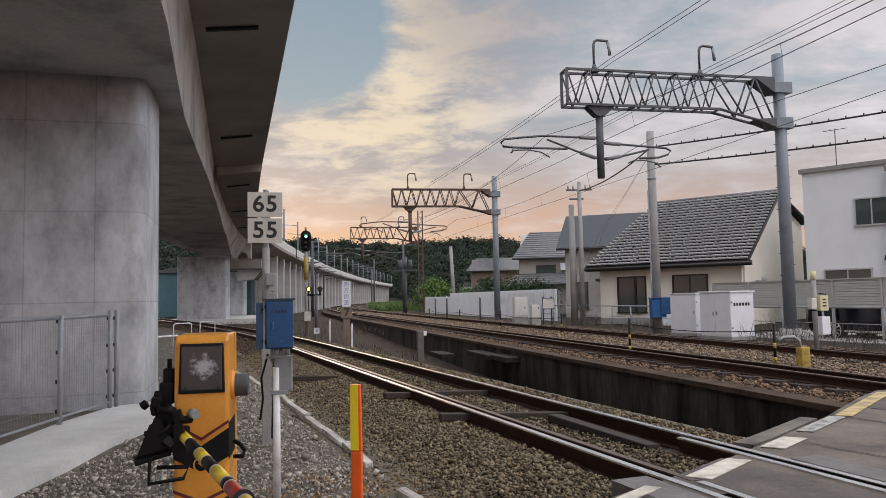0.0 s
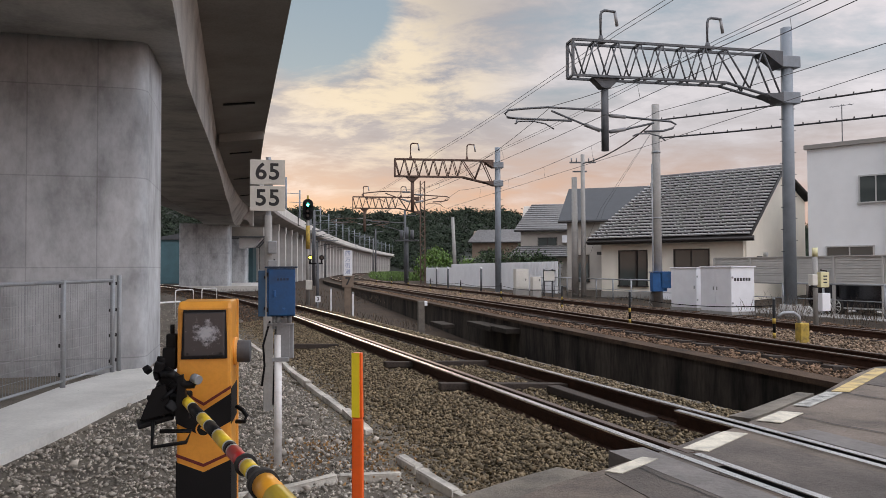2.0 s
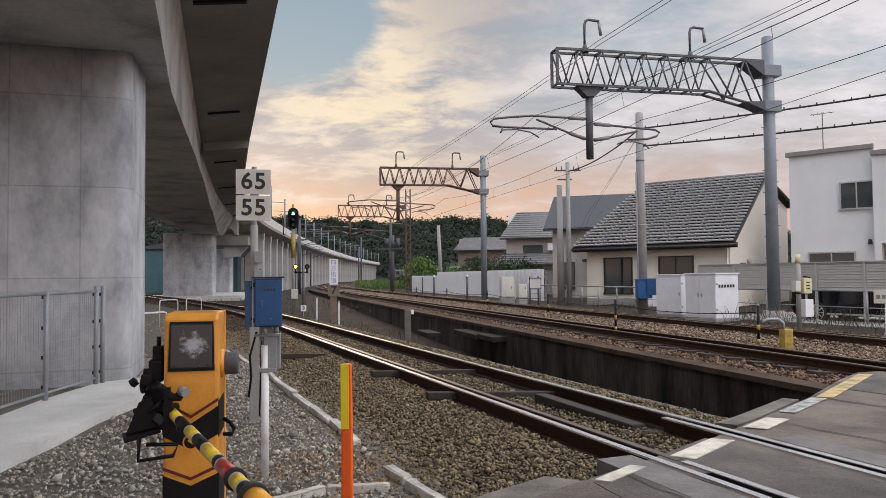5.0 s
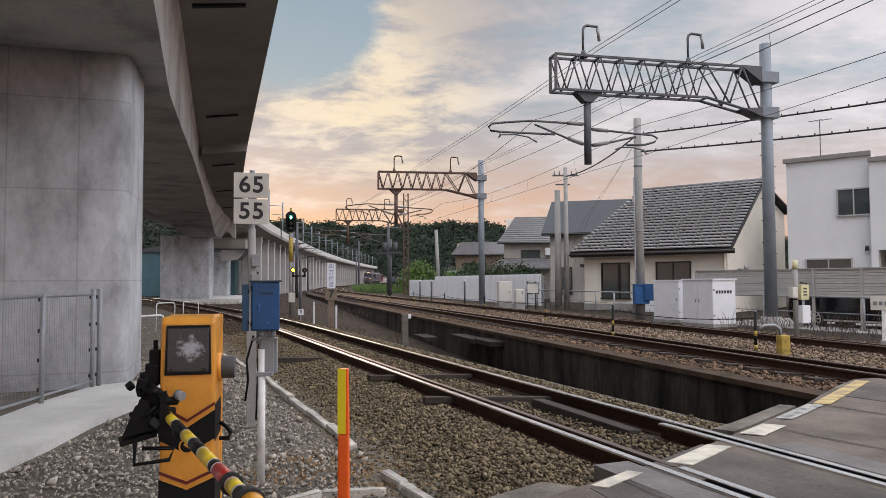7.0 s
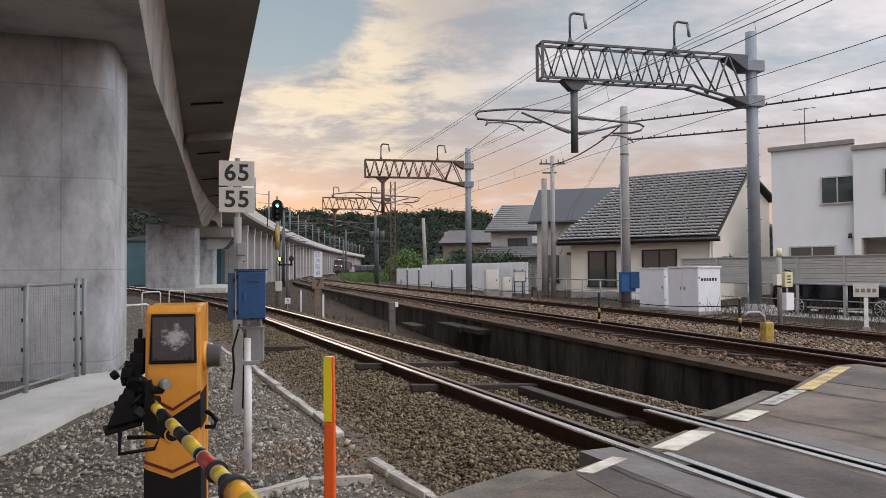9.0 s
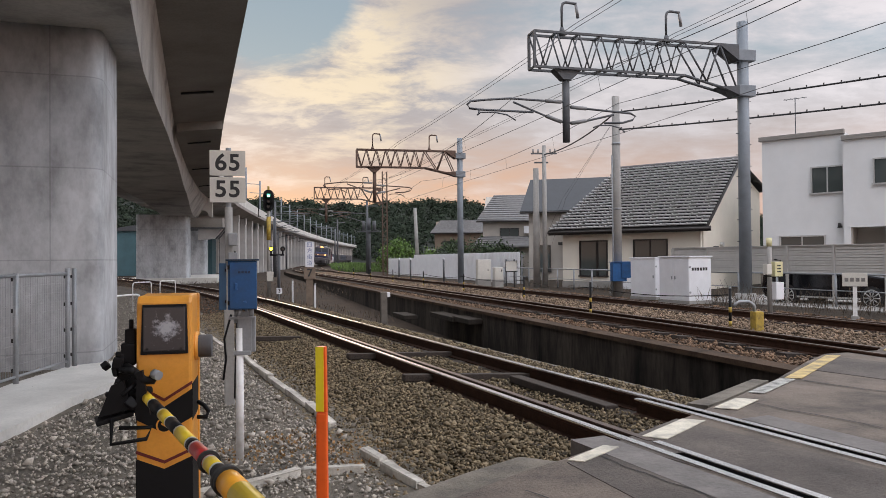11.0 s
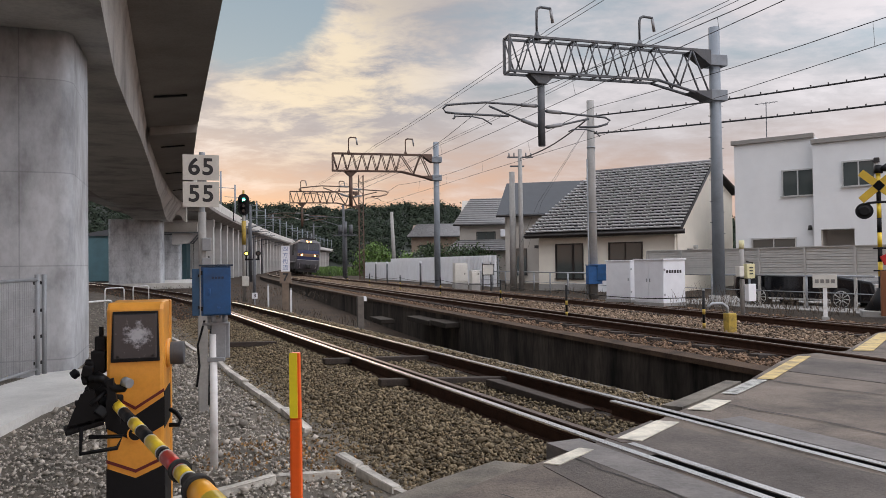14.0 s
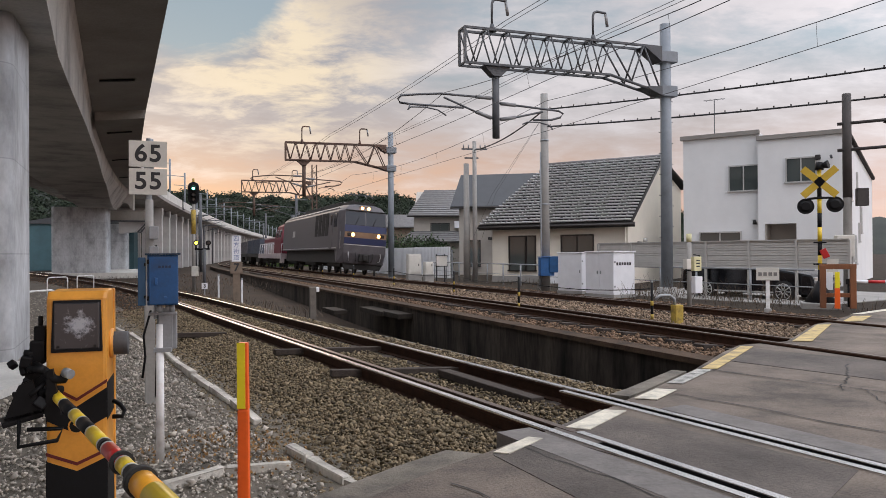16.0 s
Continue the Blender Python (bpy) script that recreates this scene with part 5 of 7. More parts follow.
# ---- pipe guard fence and posts ----
def guard_fence():
    f = thing("guard_fence", "low white pipe guard fence behind the tracks", "fence")
    line = [(4.6, 44.0), (6.4, 37.2), (8.5, 28.6), (10.1, 25.6), (11.2, 22.6), (12.6, 18.6)]
    for (x1, y1), (x2, y2) in zip(line, line[1:]):
        L = math.hypot(x2 - x1, y2 - y1)
        n = max(1, round(L / 1.9))
        for z in (0.72, 0.25):
            part("rail", tube((x1, y1, z), (x2, y2, z), 0.028 if z > 0.5 else 0.014, seg=8), "galv", f)
        for k in range(n):
            x, y = x1 + (x2 - x1) * k / n, y1 + (y2 - y1) * k / n
            part("post", tube((x, y, -0.3), (x, y, 0.74), 0.035, seg=10), "galv", f)


guard_fence()


def banded_post(x, y, z1=0.64):
    p = thing("banded_post", "slim black and yellow marker post in the ballast", "post", (x, y, -0.25), group="marker posts between the tracks")
    h = z1 + 0.25
    part("shaft", tube((0, 0, 0), (0, 0, h), 0.028, seg=12), "black", p)
    for z in (0.15, 0.42):
        part("band", tube((0, 0, z), (0, 0, z + 0.10), 0.0305, seg=12), "yellow_old", p)
    part("cap", tube((0, 0, h), (0, 0, h + 0.03), 0.03, 0.02, seg=12), "galv", p)
    return p


M["yellow_old"] = material("faded_yellow_paint", (0.42, 0.29, 0.05), 0.7, 0.3, 8, 0.2, 60, second=(0.12, 0.09, 0.05))
POSTS = [(6.06, 14.11, 0.63), (4.25, 17.94, 0.65)] + [(*MAIN.at(s, 1.55)[:2], 0.62) for s in (36.0, 42.5, 49.0, 56.0, 63.0, 70.0, 78.0)]
for x, y, z in POSTS:
    banded_post(x, y, z)
for (x1, y1, z1), (x2, y2, z2) in zip(POSTS, POSTS[1:]):
    pts = [Vector((x1, y1, z1 - 0.12)).lerp(Vector((x2, y2, z2 - 0.12)), i / 8) - Vector((0, 0, 0.10 * 4 * (i / 8) * (1 - i / 8))) for i in range(9)]
    wire("rope", pts, 0.010, "dark rope slung between marker posts", "rope", "black", "ropes between posts")
for x, y in ((-0.35, 47.5), (1.7, 45.5), (-1.3, 57.0)):
    p = thing("signal_cable_post", "dark thin post with a small white lamp on top", "post", (x, y, -0.3), group="thin dark posts")
    part("shaft", tube((0, 0, 0), (0, 0, 1.5), 0.06, seg=10), "truss", p)
    part("cap", tube((0, 0, 1.5), (0, 0, 1.62), 0.09, 0.05, seg=10), "white", p)

M["button_yellow"] = material("pale_yellow_box", (0.62, 0.58, 0.34), 0.55, 0.12, 6, 0.05, 50)
yb = thing("rail_point_box", "yellow weathered steel box with a bent pipe by the rail", "box", (6.23, 13.35, -0.2), 14)
part("case", box((0.18, 0.16, 0.44), (0, 0, 0.22), bevel=0.02), "yellow_old", yb)
part("pipe", bent([(-0.05, 0, 0.42), (-0.06, 0, 0.55), (-0.15, 0.02, 0.62), (-0.35, 0.05, 0.62), (-0.45, 0.06, 0.55)], 0.03), "galv", yb)

mp = thing("emergency_button_post", "post with yellow emergency button box and white telephone box", "post", (8.14, 16.78, -0.25), 25)
part("post", tube((0, 0, 0), (0, 0, 1.9), 0.055, seg=14), "concretepole", mp)
part("cap", tube((0, 0, 1.72), (0, 0, 1.92), 0.062, seg=14), "button_yellow", mp, "yellow and white reflective cap")
part("button_box", box((0.26, 0.14, 0.34), (0.12, -0.09, 1.20), bevel=0.012), "button_yellow", mp, "pale yellow emergency button box")
part("small_box", box((0.16, 0.12, 0.24), (-0.16, -0.07, 1.20), bevel=0.012), "signplate", mp)
part("phone_box", box((0.26, 0.16, 0.40), (0.14, -0.09, 0.70), bevel=0.012), "white", mp, "white telephone box")
for k in range(3):
    part("writing_bar", box((0.12, 0.004, 0.03), (0.12, -0.162, 1.28 - 0.07 * k)), "ink", mp)
part("frame_pipe", bent([(-0.24, -0.05, 1.05), (0.3, -0.05, 1.02), (0.3, -0.05, 1.40), (0.1, -0.05, 1.42)], 0.015), "black", mp)


def notice_board():
    b = thing("notice_board", "small white notice board on a white post", "sign", (9.90, 16.38, -0.2), -30)
    part("post", box((0.085, 0.06, 0.8), (0, 0, 0.4), bevel=0.006), "whitepipe", b)
    pl = part("board", box((0.50, 0.02, 0.30), (0, -0.04, 0.90), bevel=0.005), "signplate", b)
    for k in range(4):
        part("writing_bar", box((0.075, 0.004, 0.085), (-0.165 + 0.11 * k, -0.053, 0.90)), "faintink", pl)
    part("foot", box((0.16, 0.16, 0.12), (0, 0, 0.03), bevel=0.03), "concretepole", b)


M["faintink"] = material("faded_grey_lettering", (0.20, 0.19, 0.18), 0.7, 0.2, 8, 0.0, 50)
notice_board()


def crossing_signal():
    c = thing("crossing_signal", "level crossing signal with yellow crossbuck and two round black lamps", "crossing signal", (11.99, 17.47, -0.15), -30)
    part("base_skirt", tube((0, 0, 0.0), (0, 0, 0.62), 0.42, 0.07, seg=16), "black", c, "black cone skirt")
    part("plinth", box((0.9, 0.8, 0.2), (0, 0, -0.02), bevel=0.03), "concretepole", c)
    z = 0.55
    for k in range(8):
        z2 = z + 0.36
        part("mast_band", tube((0, 0, z), (0, 0, z2), 0.052, seg=16), "yellow" if k % 2 else "black", c)
        z = z2
    for a in (42, -42):
        bd = part("crossbuck_board", box((1.04, 0.02, 0.18), (0, -0.085, 3.14), (0, a, 0), bevel=0.005), "crossyellow", c, "yellow crossbuck board")
        part("black_panel", box((0.20, 0.006, 0.182), (0, -0.1, 3.14), (0, a, 0)), "black", bd)
    part("bell", tube((0, 0, 3.45), (0, 0, 3.65), 0.11, 0.08, seg=16), "black", c, "black bell housing")
    part("bell_horn", tube((0.06, -0.02, 3.55), (0.20, -0.08, 3.58), 0.06, 0.11, seg=14), "black", c)
    part("mast_band", tube((0, 0, z), (0, 0, 3.47), 0.06, seg=16), "yellow", c)
    part("lamp_beam", bent([(-0.34, -0.04, 2.66), (-0.25, -0.05, 2.72), (0, -0.06, 2.74), (0.25, -0.05, 2.73), (0.38, -0.04, 2.70)], 0.03), "black", c)
    for sx, zz, tt in ((-0.32, 2.53, 0), (0.35, 2.56, 0)):
        disc = part("lamp_plate", tube((sx, -0.06, zz), (sx, -0.03, zz), 0.20, seg=28), "black", c, "round black lamp backing")
        hood = bmesh.new()
        add_tube(hood, (sx, -0.10, zz), (sx, -0.06, zz), 0.10, 0.15, 18)
        part("lamp_case", hood, "black", disc)
        part("lamp_back", tube((sx, -0.03, zz), (sx, 0.10, zz), 0.14, 0.10, seg=16), "black", disc)
    for z2 in (1.05, 1.6):
        part("clamp", box((0.30, 0.12, 0.04), (0, 0, z2), bevel=0.006), "black", c)
    part("arrow_lamp", box((0.16, 0.08, 0.24), (0.10, -0.10, 1.32), (0, -25, 0), bevel=0.02), "red", c, "red direction arrow sign")
    pl = part("instruction_plate", box((0.26, 0.01, 0.42), (0.28, -0.05, 0.98), bevel=0.003), "signplate", c)
    part("plate_dot", tube((0.28, -0.058, 0.98), (0.28, -0.054, 0.98), 0.05, seg=14), "ink", pl)
    part("lower_plate", box((0.20, 0.01, 0.44), (0.18, -0.08, 0.62), bevel=0.003), "white", c)


M["crossyellow"] = material("crossbuck_yellow", (0.55, 0.36, 0.03), 0.5, 0.1, 4, 0.05, 50)
crossing_signal()


def timber_frame():
    f = thing("timber_frame", "brown painted timber guard frame beside the road", "frame", (11.62, 16.30, -0.12), -28)
    for x in (-0.30, 0.34):
        part("post", box((0.13, 0.13, 1.02), (x, 0, 0.5), bevel=0.01), "brownwood", f)
    part("beam", box((0.78, 0.12, 0.12), (0.02, 0, 0.98), bevel=0.01), "brownwood", f)
    part("lower_beam", box((0.60, 0.08, 0.10), (0.02, 0, 0.30), bevel=0.01), "brownwood", f)
    p = thing("marker_post", "orange marker post with a yellow top at the crossing", "marker post", (11.45, 16.05, -0.12), -28)
    part("post", bevelled(prism([(-0.06, 0), (0.06, 0), (0.055, 0.48), (-0.055, 0.48)], 0.05), 0.01), "orangepost", p)
    part("reflector", bevelled(prism([(-0.055, 0.48), (0.055, 0.48), (0.05, 0.86), (-0.05, 0.86)], 0.05), 0.01), "yellowtape", p, "yellow reflective top")
    # the far barrier's lowered arm
    arm = thing("crossing_barrier", "lowered far barrier arm banded red and white", "crossing barrier", (12.3, 16.7, 0.48), -32)
    for k in range(14):
        part("band", tube((0.35 * k, 0, 0), (0.35 * k + 0.35, 0, 0), 0.04, seg=12), "red" if k % 2 else "white", arm)
    part("holder", box((0.16, 0.14, 0.14), (-0.05, 0, 0), bevel=0.01), "black", arm)
    part("support_leg", tube((-0.05, 0, -0.62), (-0.05, 0, -0.05), 0.05, seg=10), "black", arm)
    for k in range(4):
        s = thing("bent_guard_pipe", "red and white bent pipe guard by the far road", "guard", (15.0 + 1.4 * k, 17.9 + 0.5 * k, -0.25), -25, group="bent guard pipes")
        part("pipe", bent([(-0.55, 0, 0), (-0.55, 0, 0.62), (-0.45, 0, 0.72), (0.45, 0, 0.72), (0.55, 0, 0.62), (0.55, 0, 0)], 0.045), "pinkred" if k % 2 == 0 else "whitepipe", s)


M["pinkred"] = material("faded_red_pipe", (0.42, 0.12, 0.11), 0.6, 0.15, 5, 0.05, 50)
timber_frame()

M["darkpole"] = material("dark_weathered_pole", (0.06, 0.052, 0.05), 0.8, 0.2, 3, 0.2, 40)
pw = pole("power_pole", 12.67 * 1.12, 17.34 * 1.12, -0.25, 5.72, 0.115, "dark weathered power pole with crossarms and a meter box")
pw.matrix_world = pose(14.19, 19.42, -0.25, 0, 0, -20)
part("sleeve", tube((0, 0, 3.0), (0, 0, 5.95), 0.12, seg=18), "darkpole", pw, "dark upper pole sleeve")
for z in (5.1, 4.35):
    part("crossarm", tube((-0.25, 0, z), (3.2, -0.6, z + 0.12), 0.045, seg=10), "darkpole", pw)
part("brace", tube((0.9, -0.15, 5.1), (2.6, -0.5, 4.5), 0.035, seg=8), "darkpole", pw)
part("meter_box", box((0.46, 0.3, 0.6), (-0.15, -0.2, 1.62), bevel=0.02), "signplate", pw, "grey meter box")
part("conduit", bent([(-0.1, -0.2, 1.3), (0.02, -0.2, 1.0), (0.05, -0.2, 0.1)], 0.06), "concretepole", pw)
part("terminal_box", box((0.30, 0.22, 0.5), (0.35, -0.1, 3.0), bevel=0.02), "darkpole", pw, "dark terminal box")


# ---- buildings ----
def window(parent, w, h, at, turn=(0, 0, 0), frame_mat="frame", sashes=2, proud=0.03):
    """A sliding window: frame, sill and one pane a sash, set in the wall's face."""
    win = part("window", bmesh.new(), frame_mat, parent)
    win.matrix_local = pose(*at, *turn)
    t = 0.06
    for nm, size, pos in (("frame_top", (w, 0.08, t), (0, 0, h / 2 - t / 2)), ("frame_sill", (w + 0.08, 0.12, t), (0, -0.02, -h / 2 + t / 2)), ("frame_side", (t, 0.08, h - 2 * t), (-w / 2 + t / 2, 0, 0)), ("frame_side", (t, 0.08, h - 2 * t), (w / 2 - t / 2, 0, 0))):
        part(nm, box(size, (pos[0], pos[1] - proud, pos[2])), frame_mat, win)
    n = max(1, sashes)
    pw = (w - 2 * t) / n
    for k in range(n):
        part("pane", box((pw - 0.02, 0.02, h - 2 * t), (-w / 2 + t + pw * (k + 0.5), -proud + 0.01 - 0.012 * (k % 2), 0)), "window", win)
        if k:
            part("mullion", box((0.05, 0.06, h - 2 * t), (-w / 2 + t + pw * k, -proud - 0.01, 0)), frame_mat, win)
    return win


def solid(name, verts, faces, mat, parent, label=""):
    bm = bmesh.new()
    vs = [bm.verts.new(v) for v in verts]
    for f in faces:
        bm.faces.new([vs[i] for i in f])
    bmesh.ops.recalc_face_normals(bm, faces=bm.faces)
    return part(name, bm, mat, parent, label)


def roof_plane(name, quad, thick, mat, parent):
    """A roof slope as a slab: four corners, eave left, eave right, ridge right, ridge left."""
    q = [Vector(p) for p in quad]
    n = (q[1] - q[0]).cross(q[3] - q[0]).normalized()
    v = q + [p - n * thick for p in q]
    return solid(name, v, [(0, 1, 2, 3), (7, 6, 5, 4), (0, 4, 5, 1), (1, 5, 6, 2), (2, 6, 7, 3), (3, 7, 4, 0)], mat, parent)


def cream_house():
    h = thing("cream_house", "cream rendered bungalow with a dark tiled roof", "house", (7.3, 36.6, -0.35), -40)
    L, D, ze, zr, ov = 6.98, 9.0, 3.2, 6.35, 0.5
    m, eb = D / 2, zr - 1.15
    # walls as one shell with the gable on the far right
    solid("wall", [(0, 0, 0), (L, 0, 0), (L, D, 0), (0, D, 0), (0, 0, ze), (L, 0, ze), (L, m, zr - 0.15), (L, D, eb - 0.2), (0, D, eb - 0.2)], [(0, 1, 5, 4), (1, 2, 7, 6, 5), (2, 3, 8, 7), (3, 0, 4, 8), (4, 5, 6), (6, 7, 8, 4)], "cream", h)
    part("plinth", box((L + 0.04, 0.05, 0.45), (L / 2, -0.01, 0.225)), "concretepole", h)
    ez = ze - 0.25
    a, b, c, d = (-ov, -ov, ez), (L + 0.3, -ov, ez), (L + 0.3, m, zr), (1.0, m, zr)
    roof = roof_plane("roof", (a, b, c, d), 0.16, "tile_under", h)
    roof_plane("roof", ((L + 0.3, D + ov, eb), (-ov, D + ov, eb), (1.0, m, zr), (L + 0.3, m, zr)), 0.16, "tile_under", h)
    solid("roof_hip", [(-ov, -ov, ez), (1.0, m, zr), (-ov, D + ov, eb), (-ov, -ov, ez - 0.16), (-ov, D + ov, eb - 0.16)], [(0, 1, 2), (0, 2, 4, 3), (3, 4, 1), (0, 3, 1), (2, 1, 4)], "tile_row", h)
    part("gutter", tube((-ov, -ov - 0.07, ez - 0.12), (L + ov, -ov - 0.07, ez - 0.12), 0.06, seg=10), "darkbrown", h, "dark brown gutter")
    part("fascia", box((L + 2 * ov, 0.03, 0.22), (L / 2, -ov - 0.005, ez - 0.13)), "darkbrown", h)
    for ya, yb, za in ((-ov, m, ez), (D + ov, m, eb)):
        part("barge_board", tube((L + 0.3, ya, za - 0.1), (L + 0.3, yb, zr - 0.1), 0.06, seg=6), "darkbrown", h)
    part("ridge_cap", tube((1.0, m, zr + 0.03), (L + ov, m, zr + 0.03), 0.10, seg=10), "tile_row", h)
    part("downpipe", tube((L - 0.1, -0.06, 0.1), (L - 0.1, -0.06, ez), 0.035, seg=8), "cream", h)
    window(h, 0.95, 1.75, (1.42, -0.0, 1.55), sashes=1)
    window(h, 0.55, 1.75, (2.15, -0.0, 1.55), sashes=1)
    window(h, 1.65, 0.95, (4.55, -0.0, 1.95), sashes=2)
    window(h, 0.55, 0.55, (L + 0.0, 1.6, 1.8), (0, 0, 90), sashes=1)
    window(h, 0.4, 0.5, (L + 0.0, 5.2, 1.8), (0, 0, 90), sashes=1)
    part("vent_hood", tube((L, 2.3, 2.15), (L + 0.16, 2.3, 2.15), 0.1, seg=12), "alum", h)
    part("outdoor_unit", box((0.8, 0.32, 0.62), (3.4, -0.32, 0.36), bevel=0.03), "white", h, "white air conditioner unit")
    # tiles row by row up the front slope
    rows = 22
    e0, e1 = Vector(a), Vector(b)
    r0, r1 = Vector(d), Vector(c)
    nrm = (e1 - e0).cross(Vector((0, m + ov, zr - ez))).normalized()
    slope = math.degrees(math.atan2(zr - ez, m + ov))
    tm = bmesh.new()
    add_box(tm, (0.285, 0.15, 0.05), (0, 0, 0.03), (-16, 0, 0))
    add_box(tm, (0.05, 0.15, 0.06), (-0.12, 0, 0.055), (-16, 0, 0))
    tile = part("roof_tile", tm, "tile", roof)
    count = 0
    for i in range(rows):
        f = (i + 0.35) / rows
        s, t = e0.lerp(r0, f), e1.lerp(r1, f)
        n = int((t - s).length / 0.295)
        for k in range(n):
            p = s.lerp(t, (k + 0.5) / n) + nrm * 0.03
            mm = pose(*p, slope, 0, 0)
            if count < 290:
                o = tile if count == 0 else tile.copy()
                if count:
                    scene.collection.objects.link(o)
                o.parent = roof
                o.matrix_local = mm
                count += 1
    bm = bmesh.new()
    seen = 0
    for i in range(rows):
        f = (i + 0.35) / rows
        s, t = e0.lerp(r0, f), e1.lerp(r1, f)
        n = int((t - s).length / 0.295)
        for k in range(n):
            seen += 1
            if seen <= 290:
                continue
            p = s.lerp(t, (k + 0.5) / n) + nrm * 0.03
            mm = pose(*p, slope, 0, 0)
            for size, off in (((0.285, 0.15, 0.05), (0, 0, 0.03)), ((0.05, 0.15, 0.06), (-0.12, 0, 0.055))):
                bmesh.ops.create_cube(bm, size=1, matrix=mm @ pose(*off, -16) @ Matrix.Diagonal((*size, 1)))
    part("upper_roof_tiles", bm, "tile_isl", roof, kind="stuff")
    # pale snow guards stand out on the tiles
    sg = bmesh.new()
    for i in (1, 5, 9, 13, 17):
        f = (i + 0.35) / rows
        s, t = e0.lerp(r0, f), e1.lerp(r1, f)
        n = int((t - s).length / 0.9)
        for k in range(n):
            p = s.lerp(t, (k + 0.5 + 0.5 * (i % 2)) / (n + 1)) + nrm * 0.07
            add_box(sg, (0.12, 0.06, 0.09), p)
    part("snow_guards", sg, "darkbrown", roof, kind="stuff")
    return h


# near black, so gaps between tile rows carry painted shadow lines
M["tile_under"] = material("row_shade_underlay", (0.012, 0.012, 0.012), 0.8, 0.2, 3, 0.1, 40)
M["tile_isl"] = material("dark_glazed_roof_tile_field", (0.38, 0.37, 0.37), 0.32, 0.25, 3, 0.1, 40)
cream_house()


def white_house():
    h = thing("white_house", "white rendered two-storey house with a flat parapet roof", "house", (15.45, 32.4, -0.35), -42)
    L1, L, D = 3.3, 6.65, 11.5
    za, zb = 6.76, 6.40
    solid("wall", [(0, 0, 0), (L1, 0, 0), (L1, D, 0), (0, D, 0), (0, 0, za), (L1, 0, za), (L1, D, za), (0, D, za)], [(0, 1, 5, 4), (1, 2, 6, 5), (2, 3, 7, 6), (3, 0, 4, 7), (4, 5, 6, 7)], "whitewall", h)
    y0 = -0.35
    # the front of the right block with a recessed porch
    px0, px1, pz = L1 + 0.25, L1 + 1.5, 2.75
    for nm, x0, x1, z0, z1 in (("wall", L1, px0, 0, zb), ("wall", px1, L, 0, zb), ("wall", px0, px1, pz, zb)):
        part(nm, box((x1 - x0, 0.25, z1 - z0), ((x0 + x1) / 2, y0 + 0.125, (z0 + z1) / 2)), "whitewall", h)
    part("porch_back", box((px1 - px0 + 0.2, 0.1, pz), ((px0 + px1) / 2, y0 + 1.1, pz / 2)), "beige", h, "beige porch wall")
    part("porch_side", box((0.1, 1.0, pz), (px0, y0 + 0.6, pz / 2)), "beige", h)
    part("porch_ceiling", box((px1 - px0, 1.0, 0.1), ((px0 + px1) / 2, y0 + 0.62, pz + 0.05)), "whitewall", h)
    # side wall, its top falls away to the back
    solid("side_wall", [(L, y0, 0), (L, D, 0), (L, D, zb - 1.0), (L, y0, zb), (L - 0.25, y0 + 0.25, 0), (L - 0.25, D, 0), (L - 0.25, D, zb - 1.0), (L - 0.25, y0 + 0.25, zb)], [(0, 1, 2, 3), (7, 6, 5, 4), (0, 3, 7, 4), (1, 5, 6, 2), (3, 2, 6, 7), (0, 4, 5, 1)], "whitewall", h)
    solid("roof", [(L1, y0 + 0.2, zb - 0.05), (L, y0 + 0.2, zb - 0.05), (L, D, zb - 1.05), (L1, D, zb - 1.05), (L1, D, zb - 0.9), (L, D, zb - 0.9), (L, y0 + 0.2, zb + 0.06), (L1, y0 + 0.2, zb + 0.06)], [(0, 1, 2, 3), (4, 5, 6, 7), (0, 7, 6, 1), (2, 5, 4, 3), (1, 6, 5, 2), (0, 3, 4, 7)], "slate", h)
    part("parapet_cap", box((L1 + 0.12, 0.22, 0.20), (L1 / 2 - 0.05, -0.02, za + 0.02), bevel=0.02), "housecap", h, "grey-brown parapet cap")
    part("parapet_cap", box((L - L1 + 0.1, 0.22, 0.20), ((L + L1) / 2, y0, zb + 0.05), bevel=0.02), "housecap", h, "grey-brown parapet cap")
    part("roof_edge", tube((L + 0.06, y0, zb + 0.05), (L + 0.06, D, zb - 0.95), 0.10, seg=6), "darkbrown", h)
    window(h, 1.30, 1.18, (L1 - 0.66, 0.0, 4.80), frame_mat="alum", sashes=2)
    window(h, 1.85, 0.75, (1.62, 0.0, 2.1), frame_mat="alum", sashes=2)
    window(h, 1.22, 1.08, (L1 + 1.70, y0, 4.98), frame_mat="alum", sashes=2)
    for yy, zz, w, hh in ((1.0, 4.4, 0.75, 1.5), (3.6, 4.6, 0.3, 1.0), (2.0, 1.7, 0.3, 1.2), (2.9, 1.6, 0.3, 1.3), (5.2, 3.0, 0.5, 1.3), (4.4, 2.4, 0.3, 0.9)):
        window(h, w, hh, (L + 0.0, yy, zz), (0, 0, 90), frame_mat="alum", sashes=1)
    part("wall_lamp", tube((L1 - 0.2, -0.12, 2.75), (L1 - 0.2, -0.12, 2.95), 0.09, 0.06, seg=10), "darkbrown", h)
    part("bracket", tube((L - 0.5, y0 - 0.1, 5.4), (L - 0.5, y0 - 0.3, 5.45), 0.05, seg=8), "truss", h)
    part("security_lamp", box((0.2, 0.15, 0.2), (L - 1.0, y0 - 0.1, 5.45), bevel=0.03), "darkbrown", h)
    a = part("aerial", tube((0.9, 2.0, za), (0.9, 2.0, za + 2.1), 0.022, seg=6), "truss", h, "thin television aerial")
